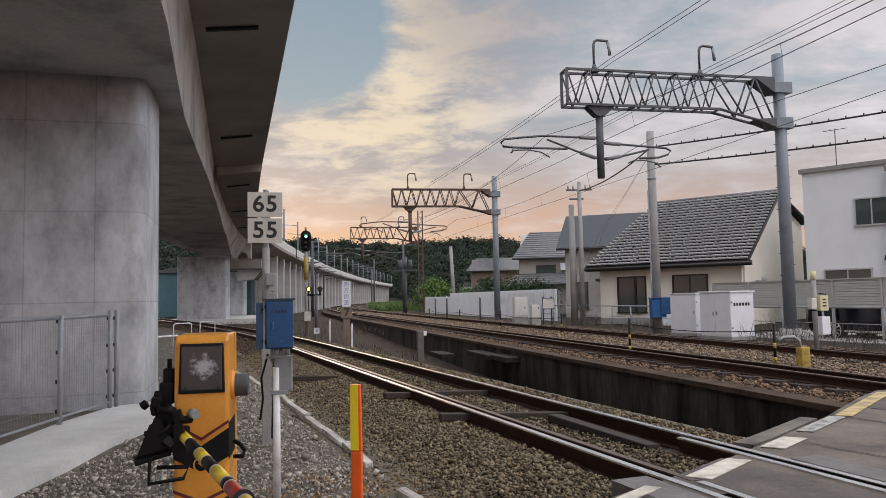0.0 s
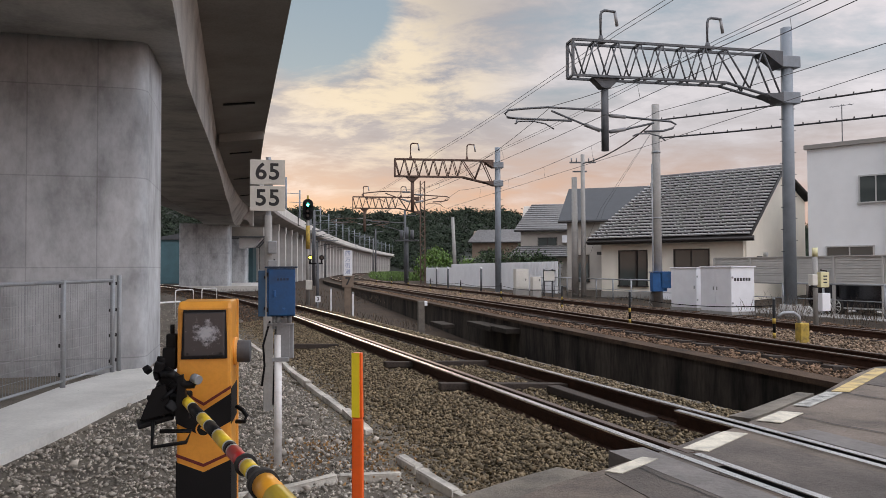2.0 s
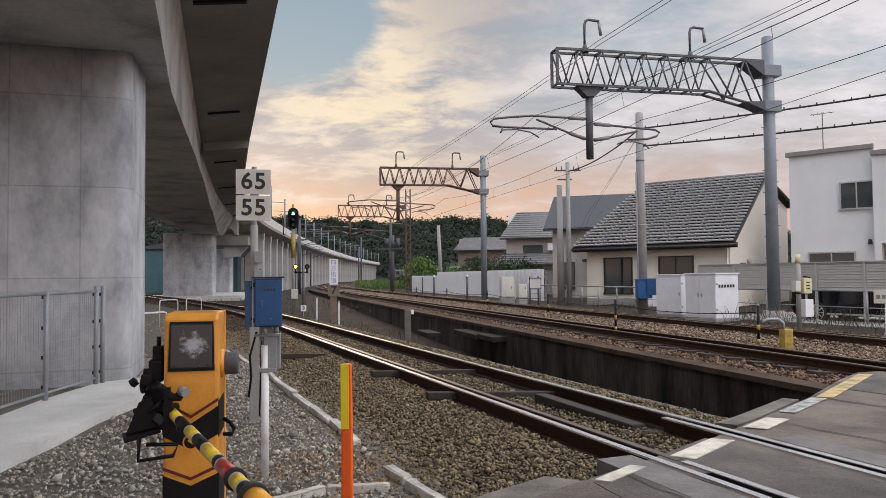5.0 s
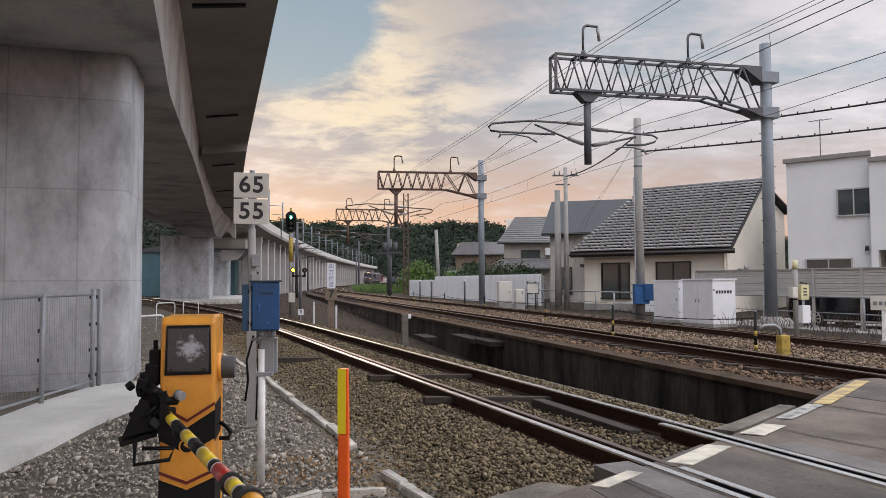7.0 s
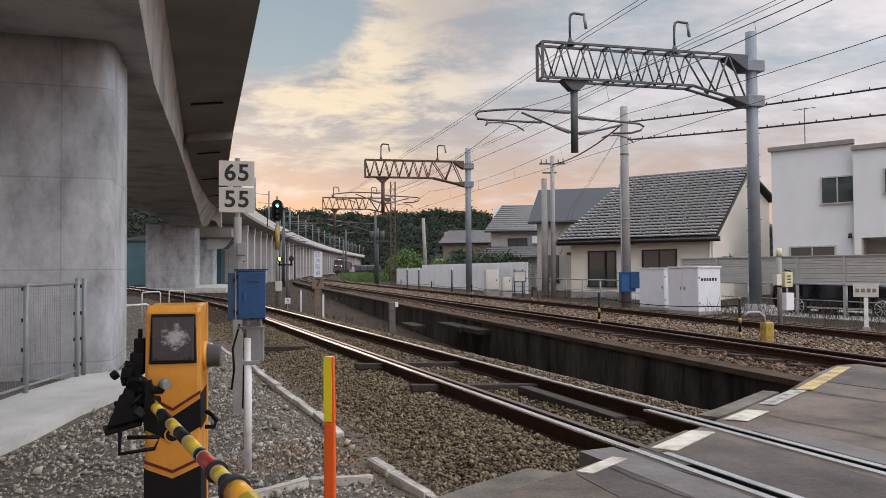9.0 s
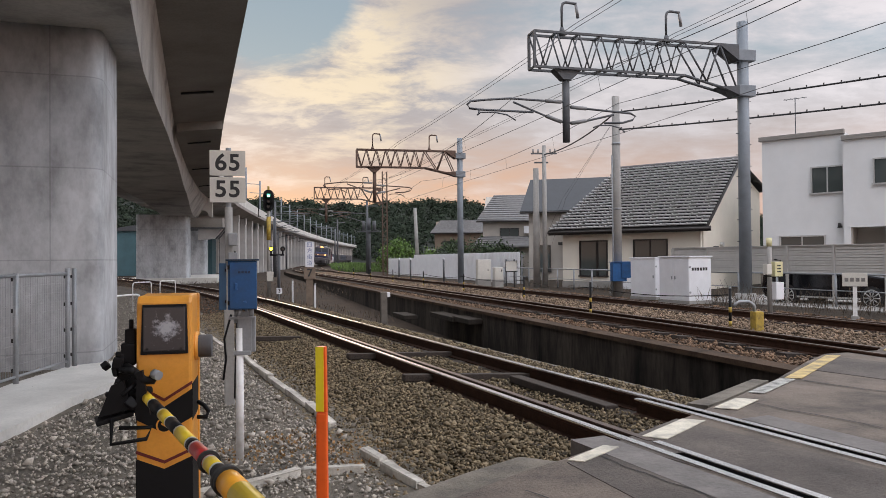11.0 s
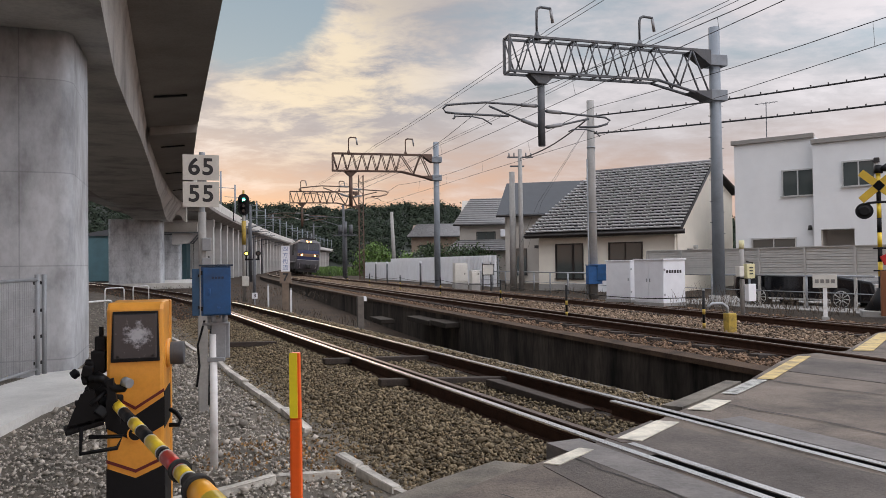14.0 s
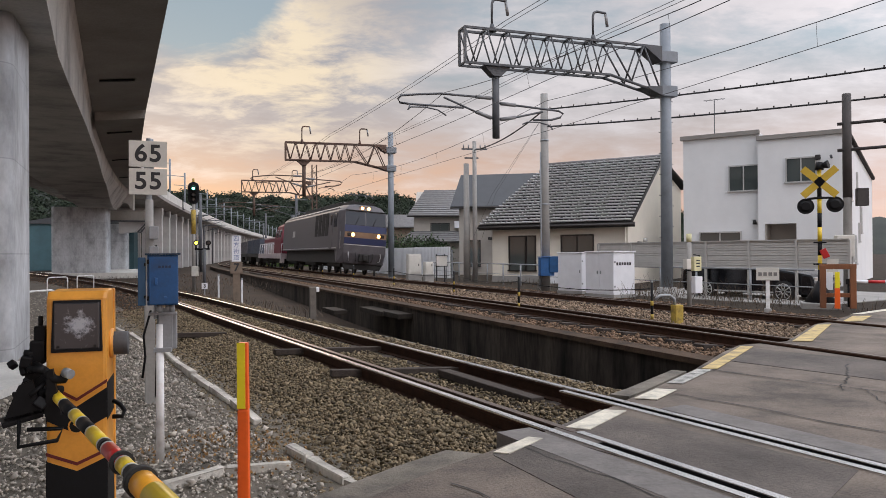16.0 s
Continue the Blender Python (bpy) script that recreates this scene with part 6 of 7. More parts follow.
    part("aerial_boom", tube((0.4, 2.0, za + 2.05), (1.4, 2.0, za + 2.05), 0.014, seg=5), "truss", a)
    for k in range(4):
        part("aerial_rod", tube((0.5 + 0.25 * k, 1.8, za + 2.05), (0.5 + 0.25 * k, 2.2, za + 2.05), 0.011, seg=5), "truss", a)


M["housecap"] = material("grey_brown_cap", (0.26, 0.245, 0.225), 0.6, 0.08, 3, 0.05, 50)
white_house()


def gable_house(name, label, at, turn, L, D, ze, zr, wall, roof, wins=(), hip=0.0, ov=0.5):
    h = thing(name, label, "house", at, turn)
    m = D / 2
    solid("wall", [(0, 0, 0), (L, 0, 0), (L, D, 0), (0, D, 0), (0, 0, ze), (L, 0, ze), (L, m, zr - 0.15), (L, D, ze), (0, D, ze), (0, m, zr - 0.15)], [(0, 1, 5, 4), (1, 2, 7, 6, 5), (2, 3, 8, 7), (3, 0, 4, 9, 8), (4, 5, 6, 9), (6, 7, 8, 9)], wall, h)
    ez = ze - 0.2
    for quad in (((-ov, -ov, ez), (L + ov, -ov, ez), (L + ov - hip, m, zr), (-ov + hip, m, zr)), ((L + ov, D + ov, ez), (-ov, D + ov, ez), (-ov + hip, m, zr), (L + ov - hip, m, zr))):
        r = roof_plane("roof", quad, 0.15, roof, h)
        if roof == "tile_row":
            q = [Vector(p) for p in quad]
            for k in range(12):
                f = (k + 0.5) / 12
                a, b = q[0].lerp(q[3], f), q[1].lerp(q[2], f)
                part("tile_course", tube(a, b, 0.06, seg=6), roof, r)
    for x, z, w, hh, n in wins:
        window(h, w, hh, (x, 0, z), sashes=n)
    part("gutter", tube((-ov, -ov - 0.06, ez - 0.1), (L + ov, -ov - 0.06, ez - 0.1), 0.06, seg=8), "darkbrown", h)
    return h


g = gable_house("grey_roof_house", "beige two-storey house with a dark slate roof", (7.55, 49.2, -0.4), -18, 5.2, 8.0, 4.95, 7.3, "beige", "slate", ((1.0, 1.6, 0.9, 1.8, 1), (3.6, 3.6, 1.3, 1.0, 2)))
part("balcony", box((2.6, 0.9, 1.1), (3.6, -0.5, 3.1), bevel=0.03), "beige", g, "beige rendered balcony front")
part("shade_screen", box((2.6, 0.06, 0.7), (3.6, -0.95, 4.1)), "concretepole", g)
cp = thing("carport", "dark brown carport beside the beige house", "carport", (8.6, 42.2, -0.35), -18)
for x in (0.0, 1.5):
    part("post", box((0.22, 0.22, 2.35), (x, 0, 1.17), bevel=0.01), "darkbrown", cp)
part("roof", box((2.3, 2.6, 0.16), (0.75, 1.0, 2.42), bevel=0.02), "darkbrown", cp)
part("back_panel", box((1.6, 0.08, 1.5), (0.9, 1.9, 0.85)), "slate", cp)
g = gable_house("tiled_house", "older house with grey tiled roofs on two levels", (5.6, 61.5, -0.4), -10, 4.8, 7.0, 5.0, 7.2, "beige", "tile_row", ((2.2, 3.7, 1.6, 0.9, 2),), hip=1.2)
r = roof_plane("lower_roof", ((-1.0, -1.9, 2.6), (5.6, -1.9, 2.6), (5.2, 0.0, 3.5), (-0.2, 0.0, 3.5)), 0.14, "tile_row", g)
for k in range(5):
    f = (k + 0.5) / 5
    part("tile_course", tube(Vector((-1.0, -1.9, 2.62)).lerp(Vector((-0.2, 0, 3.52)), f), Vector((5.6, -1.9, 2.62)).lerp(Vector((5.2, 0, 3.52)), f), 0.05, seg=6), "tile_row", r)
part("porch_wall", box((4.6, 1.4, 2.7), (2.4, -0.7, 1.35)), "beige", g)
part("outdoor_unit", box((0.8, 0.35, 0.6), (3.8, -0.2, 4.0), bevel=0.03), "white", g)
g = gable_house("brown_house", "brown timber two-storey house with a pale roof", (2.2, 86.0, -0.4), -5, 8.0, 7.0, 4.9, 6.3, "housebrown", "tile_row", ((2.2, 3.0, 2.6, 1.4, 3), (6.0, 3.3, 2.0, 1.0, 2)), hip=1.0)
roof_plane("lower_roof", ((-1.2, -2.0, 2.0), (3.5, -2.0, 2.0), (3.0, 0, 2.8), (-0.8, 0, 2.8)), 0.12, "tile_row", g)
for x, y, w, d, hh, mat in ((-31.0, 92.0, 12.0, 8.0, 5.2, "teal"), (-49.0, 90.0, 14.0, 9.0, 4.2, "teal")):
    b = thing("teal_shed", "teal clad industrial shed beyond the viaduct", "shed", (x, y, -0.4), 12)
    part("wall", box((w, d, hh), (0, 0, hh / 2)), mat, b)
    part("roof", bevelled(prism([(-w / 2 - 0.3, hh), (w / 2 + 0.3, hh), (0, hh + 1.2)], d + 0.5), 0.02), "slate", b)


# ---- fences and car by the houses ----
def louvre_fence():
    f = thing("louvre_fence", "grey louvred screen fence on posts by the parking", "fence")
    a, b = Vector((9.26, 26.4, 0)), Vector((13.75, 18.75, 0))
    d = (b - a)
    L = d.length
    ang = math.degrees(math.atan2(d.y, d.x))
    n = 6
    for k in range(n + 1):
        p = a.lerp(b, k / n)
        o = part("post", box((0.07, 0.07, 1.85), (0, 0, 0.62), bevel=0.006), "louvre", f)
        o.matrix_local = pose(p.x, p.y, 0, 0, 0, ang)
    for k in range(n):
        p = a.lerp(b, (k + 0.5) / n)
        pan = part("panel", box((L / n - 0.08, 0.02, 0.82), (0, 0.03, 1.13)), "louvre", f)
        pan.matrix_local = pose(p.x, p.y, 0, 0, 0, ang)
        for i in range(11):
            part("slat", box((L / n - 0.08, 0.020, 0.062), (0, 0.012, 0.76 + 0.077 * i), (-8, 0, 0)), "louvre", pan)
        part("top_cap", box((L / n, 0.07, 0.03), (0, 0, 1.56)), "louvre", pan)


louvre_fence()


def parked_car():
    c = thing("parked_car", "black parked car with multi-spoke alloy wheels", "car", (12.95, 22.0, -0.30), -60)
    prof = [(-2.1, 0.25), (2.1, 0.25), (2.2, 0.55), (2.1, 0.85), (1.2, 0.98), (0.55, 1.48), (-1.0, 1.52), (-1.7, 1.05), (-2.15, 0.95), (-2.2, 0.5)]
    part("body", bevelled(prism(prof, 1.70), 0.06), "carblack", c)
    part("side_window", prism([(-1.5, 1.05), (0.95, 1.02), (0.5, 1.4), (-0.95, 1.44)], 1.72), "window", c)
    for x in (-1.3, 1.3):
        for y in (-0.78, 0.78):
            w = part("wheel", tube((x, y - 0.1, 0.33), (x, y + 0.1, 0.33), 0.33, seg=26), "blackrubber", c, "black tyre")
            s = -1 if y < 0 else 1
            part("rim", tube((x, y + s * 0.09, 0.33), (x, y + s * 0.105, 0.33), 0.235, seg=24), "underframe", w)
            for k in range(10):
                a = k * math.pi / 5
                part("spoke", tube((x + 0.04 * math.cos(a), y + s * 0.115, 0.33 + 0.04 * math.sin(a)), (x + 0.22 * math.cos(a), y + s * 0.11, 0.33 + 0.22 * math.sin(a)), 0.016, seg=5), "alum", w)
            part("rim_ring", bent([(x + 0.235 * math.cos(k * math.pi / 10), y + s * 0.11, 0.33 + 0.235 * math.sin(k * math.pi / 10)) for k in range(21)], 0.014, 5), "alum", w)
    part("sill_trim", box((2.0, 0.04, 0.05), (0, -0.86, 0.30)), "alum", c)
    for x in (2.12,):
        for y in (-0.6, 0.6):
            part("headlight", box((0.12, 0.34, 0.12), (x, y, 0.72), bevel=0.02), "alum", c)


parked_car()
M["stub_pale"] = material("worn_parking_concrete", (0.30, 0.285, 0.265), 0.9, 0.25, 1.5, 0.3, 40)
flat_sheet("parking_slab", [(9.0, 25.0), (12.2, 18.0), (19, 21.5), (15.5, 29.0)], -0.20, 0.12, "stub_pale", "pale concrete parking slab by the white house", "pavement")


def corrugated_fence():
    f = thing("corrugated_fence", "white corrugated steel fence along the track", "fence")
    a, b = Vector((-2.7, 74.0, 0)), Vector((6.0, 42.6, 0))
    d = (b - a)
    n = 17
    ang = math.degrees(math.atan2(d.y, d.x))
    w = d.length / n
    for k in range(n):
        p = a.lerp(b, (k + 0.5) / n)
        pts = []
        m = 8
        for i in range(m):
            x = -w / 2 + w * i / m
            pts += [(x, 0), (x + w / m * 0.35, 0), (x + w / m * 0.5, -0.07), (x + w / m * 0.85, -0.07)]
        pts.append((w / 2, 0))
        out = pts + [(x, y + 0.012) for x, y in reversed(pts)]
        bm = prism(out, 2.0 if k > 4 else 1.75, "z")
        o = part("fence_panel", bm, "whitefence", f)
        o.matrix_local = pose(p.x, p.y, 0.62 if k > 4 else 0.45, 0, 0, ang)
    for k in range(n + 1):
        p = a.lerp(b, k / n)
        o = part("fence_post", box((0.08, 0.08, 1.9), (0, 0.12, 0.5)), "galv", f)
        o.matrix_local = pose(p.x, p.y, 0, 0, 0, ang)


corrugated_fence()
for x, y, w, hh, mat in ((3.45, 37.9, 0.72, 1.45, "signplate"), (4.05, 36.6, 0.45, 1.05, "signplate")):
    c = thing("trackside_cabinet", "grey trackside cabinet on a concrete base", "cabinet", (x, y, -0.3), 10, group="grey trackside cabinets")
    part("plinth", box((w, 0.5, 0.5), (0, 0, 0.25), bevel=0.02), "concretepole", c)
    part("case", box((w - 0.04, 0.45, hh - 0.45), (0, 0, 0.5 + (hh - 0.45) / 2), bevel=0.015), mat, c)
    part("door", box((w - 0.14, 0.02, hh - 0.6), (0, -0.235, 0.5 + (hh - 0.45) / 2), bevel=0.005), mat, c)
    part("handle", box((0.03, 0.03, 0.1), (w * 0.25, -0.26, 0.95)), "black", c)
mb = thing("meter_frame", "dark framed meter board on two posts", "board", (4.75, 37.3, -0.3), 5)
for x in (-0.2, 0.22):
    part("post", tube((x, 0, 0), (x, 0, 1.5), 0.04, seg=8), "truss", mb)
part("board", box((0.55, 0.06, 0.5), (0.05, -0.05, 1.15), bevel=0.01), "signplate", mb)
part("board_frame", bent([(-0.24, -0.09, 0.88), (0.34, -0.09, 0.88), (0.34, -0.09, 1.42), (-0.24, -0.09, 1.42), (-0.24, -0.09, 0.88)], 0.025, 6), "black", mb)


# ---- signal and small posts between the lines ----
def signal():
    s = thing("railway_signal", "black colour light signal showing green on a slim mast", "signal", (-6.88, 34.93, -0.45), 12)
    part("mast", tube((0, 0, 0), (0, 0, 4.05), 0.085, 0.075, seg=14), "concretepole", s)
    part("yellow_sleeve", tube((0, 0, 2.65), (0, 0, 3.75), 0.10, seg=14), "yellow_old", s)
    bm = bmesh.new()
    for z in (4.26, 4.76):
        add_tube(bm, (0, -0.10, z), (0, 0.03, z), 0.25, seg=24)
    add_box(bm, (0.5, 0.13, 0.5), (0, -0.035, 4.51))
    hd = part("signal_head", bm, "black", s, "black rounded signal head")
    for z, mat in ((4.72, "signalgreen"), (4.45, "darklens"), (4.22, "darklens")):
        part("lens", tube((0, -0.14, z), (0, -0.10, z), 0.06 if mat == "signalgreen" else 0.07, seg=16), mat, hd, "lit green lens" if mat == "signalgreen" else "unlit dark lens")
        bmh = bmesh.new()
        add_tube(bmh, (0, -0.32, z + 0.01), (0, -0.10, z), 0.095, 0.10, 14, False)
        part("hood", bmh, "black", hd)
    part("top_cap", tube((0, 0, 4.9), (0, 0, 5.18), 0.05, seg=10), "yellow_old", s)
    part("ladder", bent([(-0.35, 0.1, 3.75), (-0.45, 0.1, 3.75), (-0.45, 0.1, 4.4)], 0.025, 6), "black", s)
    part("foot_box", box((0.30, 0.25, 0.45), (0.05, -0.05, 0.95), bevel=0.02), "signplate", s)
    d = thing("dwarf_signal", "small repeater signal with a lit yellow lamp on a post", "signal", (-6.35, 34.0, -0.45), 12)
    part("post", tube((0.1, 0, 0), (0.1, 0, 1.95), 0.07, seg=12), "truss", d)
    part("bar", tube((-0.30, 0, 1.95), (0.34, 0, 1.95), 0.04, seg=8), "black", d)
    for x, mat in ((-0.24, "signalyellow"), (0.28, "darklens")):
        h = part("lamp", tube((x, -0.12, 2.22), (x, 0.1, 2.22), 0.115, seg=16), "black", d)
        part("lens", tube((x, -0.15, 2.22), (x, -0.12, 2.22), 0.065, seg=16), mat, h, "lit yellow lens" if mat == "signalyellow" else "unlit lens")
        part("stem", tube((x, 0, 1.95), (x, 0, 2.12), 0.04, seg=8), "black", d)


M["darklens"] = glass("unlit_lens", (0.015, 0.015, 0.015), 0.2)
signal()


def name_post():
    p = thing("kilometre_post", "brown post with a white name board and a number seven plate", "post", (-4.1, 28.71, -0.5), 10)
    part("post", box((0.26, 0.14, 1.75), (0, 0, 0.87), bevel=0.01), "postbrown", p)
    b = part("name_board", box((0.33, 0.04, 0.98), (0.0, -0.06, 1.97), bevel=0.006), "white", p, "white board with blue writing")
    for k, ch in enumerate("\u56db\u65b9\u8857\u9053"):
        lettering("character", ch, 0.215, "blueboard", b, (0.0, -0.083, 2.33 - 0.235 * k), depth=0.002, swell=0.0)
    pl = part("number_plate", box((0.44, 0.05, 0.44), (0.0, -0.085, 1.25), bevel=0.006), "postbrown", p)
    lettering("numeral", "7", 0.42, "ink", pl, (0.0, -0.114, 1.25), depth=0.003)
    m = thing("curve_marker", "small white plate marked with a three near the ground", "sign", (-6.05, 33.0, -0.5), 10)
    part("stake", box((0.05, 0.05, 0.35), (0, 0, 0.17)), "galv", m)
    mp_ = part("plate", box((0.24, 0.03, 0.26), (0, -0.03, 0.40), bevel=0.004), "white", m)
    lettering("numeral", "3", 0.22, "ink", mp_, (0, -0.047, 0.40), depth=0.002)
    for x, y, hh in ((-5.1, 30.8, 0.9), (-3.65, 26.9, 0.85)):
        s = thing("marker_stake", "thin white marker stake in the verge", "stake", (x, y, -0.5), group="white marker stakes")
        part("stake", box((0.06, 0.06, hh), (0, 0, hh / 2), bevel=0.006), "white", s)
        part("cap", box((0.065, 0.065, 0.06), (0, 0, hh + 0.02), bevel=0.01), "galv", s)
    c = thing("concrete_stub", "short weathered concrete post beside the retaining wall", "post", (-0.86, 19.58, -0.7), 15)
    part("post", box((0.17, 0.15, 1.08), (0, 0, 0.54), bevel=0.015), "stub", c)
    part("cap_box", box((0.08, 0.08, 0.12), (0.13, 0, 1.02), bevel=0.01), "white", c)


M["stub_dark"] = material("dark_slab_concrete", (0.035, 0.029, 0.024), 0.9, 0.35, 4, 0.4, 40, spec=0.2)
M["stub"] = material("dark_weathered_concrete", (0.13, 0.115, 0.10), 0.9, 0.25, 5, 0.4, 40)
M["postbrown"] = material("brown_weathered_post", (0.19, 0.145, 0.11), 0.85, 0.2, 5, 0.2, 40)
M["blueboard"] = material("blue_lettering", (0.16, 0.22, 0.40), 0.6, 0.1, 5, 0.0, 40)
name_post()

# ledges and slabs against the retaining wall
for s, o, L, z in ((33.2, -2.05, 2.2, -0.42), (31.6, -1.98, 1.4, -0.40), (36.5, -2.5, 1.6, -0.62)):
    p = MAIN.at(s, o)
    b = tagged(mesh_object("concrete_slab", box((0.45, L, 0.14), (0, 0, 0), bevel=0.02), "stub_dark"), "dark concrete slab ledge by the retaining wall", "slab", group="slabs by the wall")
    b.matrix_world = pose(p.x, p.y, z, 0, 0, MAIN.turn(s))
# thin kerb along the trench
tagged(mesh_object("trench_kerb", sweep(BRANCH, [(1.52, -0.6), (1.52, -0.20), (1.62, -0.20), (1.62, -0.6)], 17.2, 31, 1.0), "stub"), "thin concrete kerb along the trench", "kerb", kind="structure")


# ---- distant masts along the tracks ----
for s, o in ((92, -3.2), (108, -3.4), (124, -3.2), (142, -3.4), (160, -3.2), (182, -3.4), (90, 6.2), (126, 6.2), (164, 6.2)):
    p = MAIN.at(s, o)
    m = thing("catenary_mast", "grey catenary mast with a bracket arm beside the track", "mast", (p.x, p.y, -0.5), MAIN.turn(s), group="distant catenary masts")
    part("shaft", tube((0, 0, 0), (0, 0, 7.9), 0.15, 0.12, seg=10), "truss", m)
    k = 1 if o < 0 else -1
    part("arm", tube((0, 0, 6.6), (3.6 * k, 0, 6.7), 0.05, seg=6), "truss", m)
    part("stay", tube((0, 0, 5.6), (3.0 * k, 0, 6.5), 0.04, seg=6), "truss", m)
    part("beam", tube((-0.6, 0, 7.4), (1.2, 0, 7.4), 0.05, seg=6), "truss", m)
tp = thing("transformer_pole", "dark pole carrying grey transformers", "pole", (-4.4, 70.0, -0.4))
part("shaft", tube((0, 0, 0), (0, 0, 5.6), 0.16, seg=10), "truss", tp)
for x in (-0.5, 0.0, 0.5):
    part("transformer", tube((x, 0, 4.4), (x, 0, 5.3), 0.17, seg=12), "truss", tp)
part("platform", box((2.2, 0.6, 0.12), (0, 0, 4.3)), "truss", tp)


# ---- vegetation ----
M["straw"] = material("dead_straw", (0.30, 0.17, 0.07), 0.9, 0.3, 8, 0.0, 40, per="island")
def leaf_cloud(points, size, seed, aspect=1.0):
    """Loose leaf faces at points, as arrays for one mesh."""
    rng = np.random.default_rng(seed)
    n = len(points)
    a, b = rng.normal(size=(n, 3)), rng.normal(size=(n, 3))
    a /= np.linalg.norm(a, axis=1)[:, None]
    b -= (a * b).sum(1)[:, None] * a
    b /= np.linalg.norm(b, axis=1)[:, None]
    s = rng.uniform(0.6, 1.4, (n, 1)) * size
    P0 = np.asarray(points)
    return np.stack([P0 - a * s, P0 + b * s * 0.55 * aspect, P0 + a * s, P0 - b * s * 0.55 * aspect], 1)


def quads_object(name, quads, mat, parent=None):
    n = len(quads)
    me = bpy.data.meshes.new(name)
    me.vertices.add(n * 4)
    me.vertices.foreach_set("co", quads.reshape(-1))
    me.loops.add(n * 4)
    me.loops.foreach_set("vertex_index", np.arange(n * 4))
    me.polygons.add(n)
    me.polygons.foreach_set("loop_start", np.arange(n) * 4)
    me.polygons.foreach_set("loop_total", np.full(n, 4))
    me.update()
    me.validate()
    me.materials.append(M[mat])
    ob = new(name, me)
    if parent is not None:
        ob.parent = parent
    return ob


def tree(x, y, h, r, mat, label, seed, leaves=2600, leaf=0.10, base=0.35):
    rng = np.random.default_rng(seed)
    t = thing("tree", label, "tree", (x, y, -0.45))
    bm = bmesh.new()
    add_tube(bm, (0, 0, 0), (0.05 * h, 0, h * 0.55), 0.05 * r + 0.05, 0.03 * r + 0.02, 10)
    tips = []
    for k in range(9):
        a, z = rng.uniform(0, 6.283), h * rng.uniform(base, 0.6)
        e = (math.cos(a) * r * rng.uniform(0.4, 0.8), math.sin(a) * r * rng.uniform(0.4, 0.8), z + h * rng.uniform(0.12, 0.35))
        add_tube(bm, (0.03 * h, 0, z), e, 0.03, 0.01, 6)
        tips.append(e)
    part("trunk", bm, "bark", t)
    cl = []
    for _ in range(46):
        a, u = rng.uniform(0, 6.283), rng.uniform(-1, 1)
        k = rng.uniform(0.45, 1.0)
        q = math.sqrt(1 - u * u)
        cl.append((math.cos(a) * q * r * k, math.sin(a) * q * r * k, h * (base + (1 - base) * 0.5) + u * h * (1 - base) * 0.5 * k))
    cl = np.array(cl)
    pts = cl[rng.integers(0, len(cl), leaves)] + rng.normal(0, 0.16 * r, (leaves, 3))
    pts[:, 2] = np.maximum(pts[:, 2], h * base * 0.5)
    quads_object("crown", leaf_cloud(pts, leaf, seed + 1), mat, t)
    return t


tree(-2.1, 79.0, 3.9, 2.0, "leaf", "round bright green shrub tree behind the white fence", 11, 4200, 0.13, 0.12)
tree(1.5, 81.0, 2.8, 1.3, "leaf", "small bright green shrub behind the white fence", 12, 2200, 0.12, 0.12)
tree(4.9, 57.0, 3.0, 1.7, "leafdark", "dark green garden tree before the tiled house", 13, 4200, 0.10, 0.15)
tree(6.5, 56.0, 2.8, 1.5, "leafdark", "dark green garden tree beside the tiled house", 14, 3600, 0.10, 0.15)
tree(3.4, 66.0, 3.2, 1.6, "leafdark", "dark clipped garden tree by the brown house", 15, 3000, 0.11, 0.15)
tree(7.2, 58.0, 2.4, 1.2, "leafdark", "dark shrub by the garden wall", 16, 2400, 0.10, 0.1)


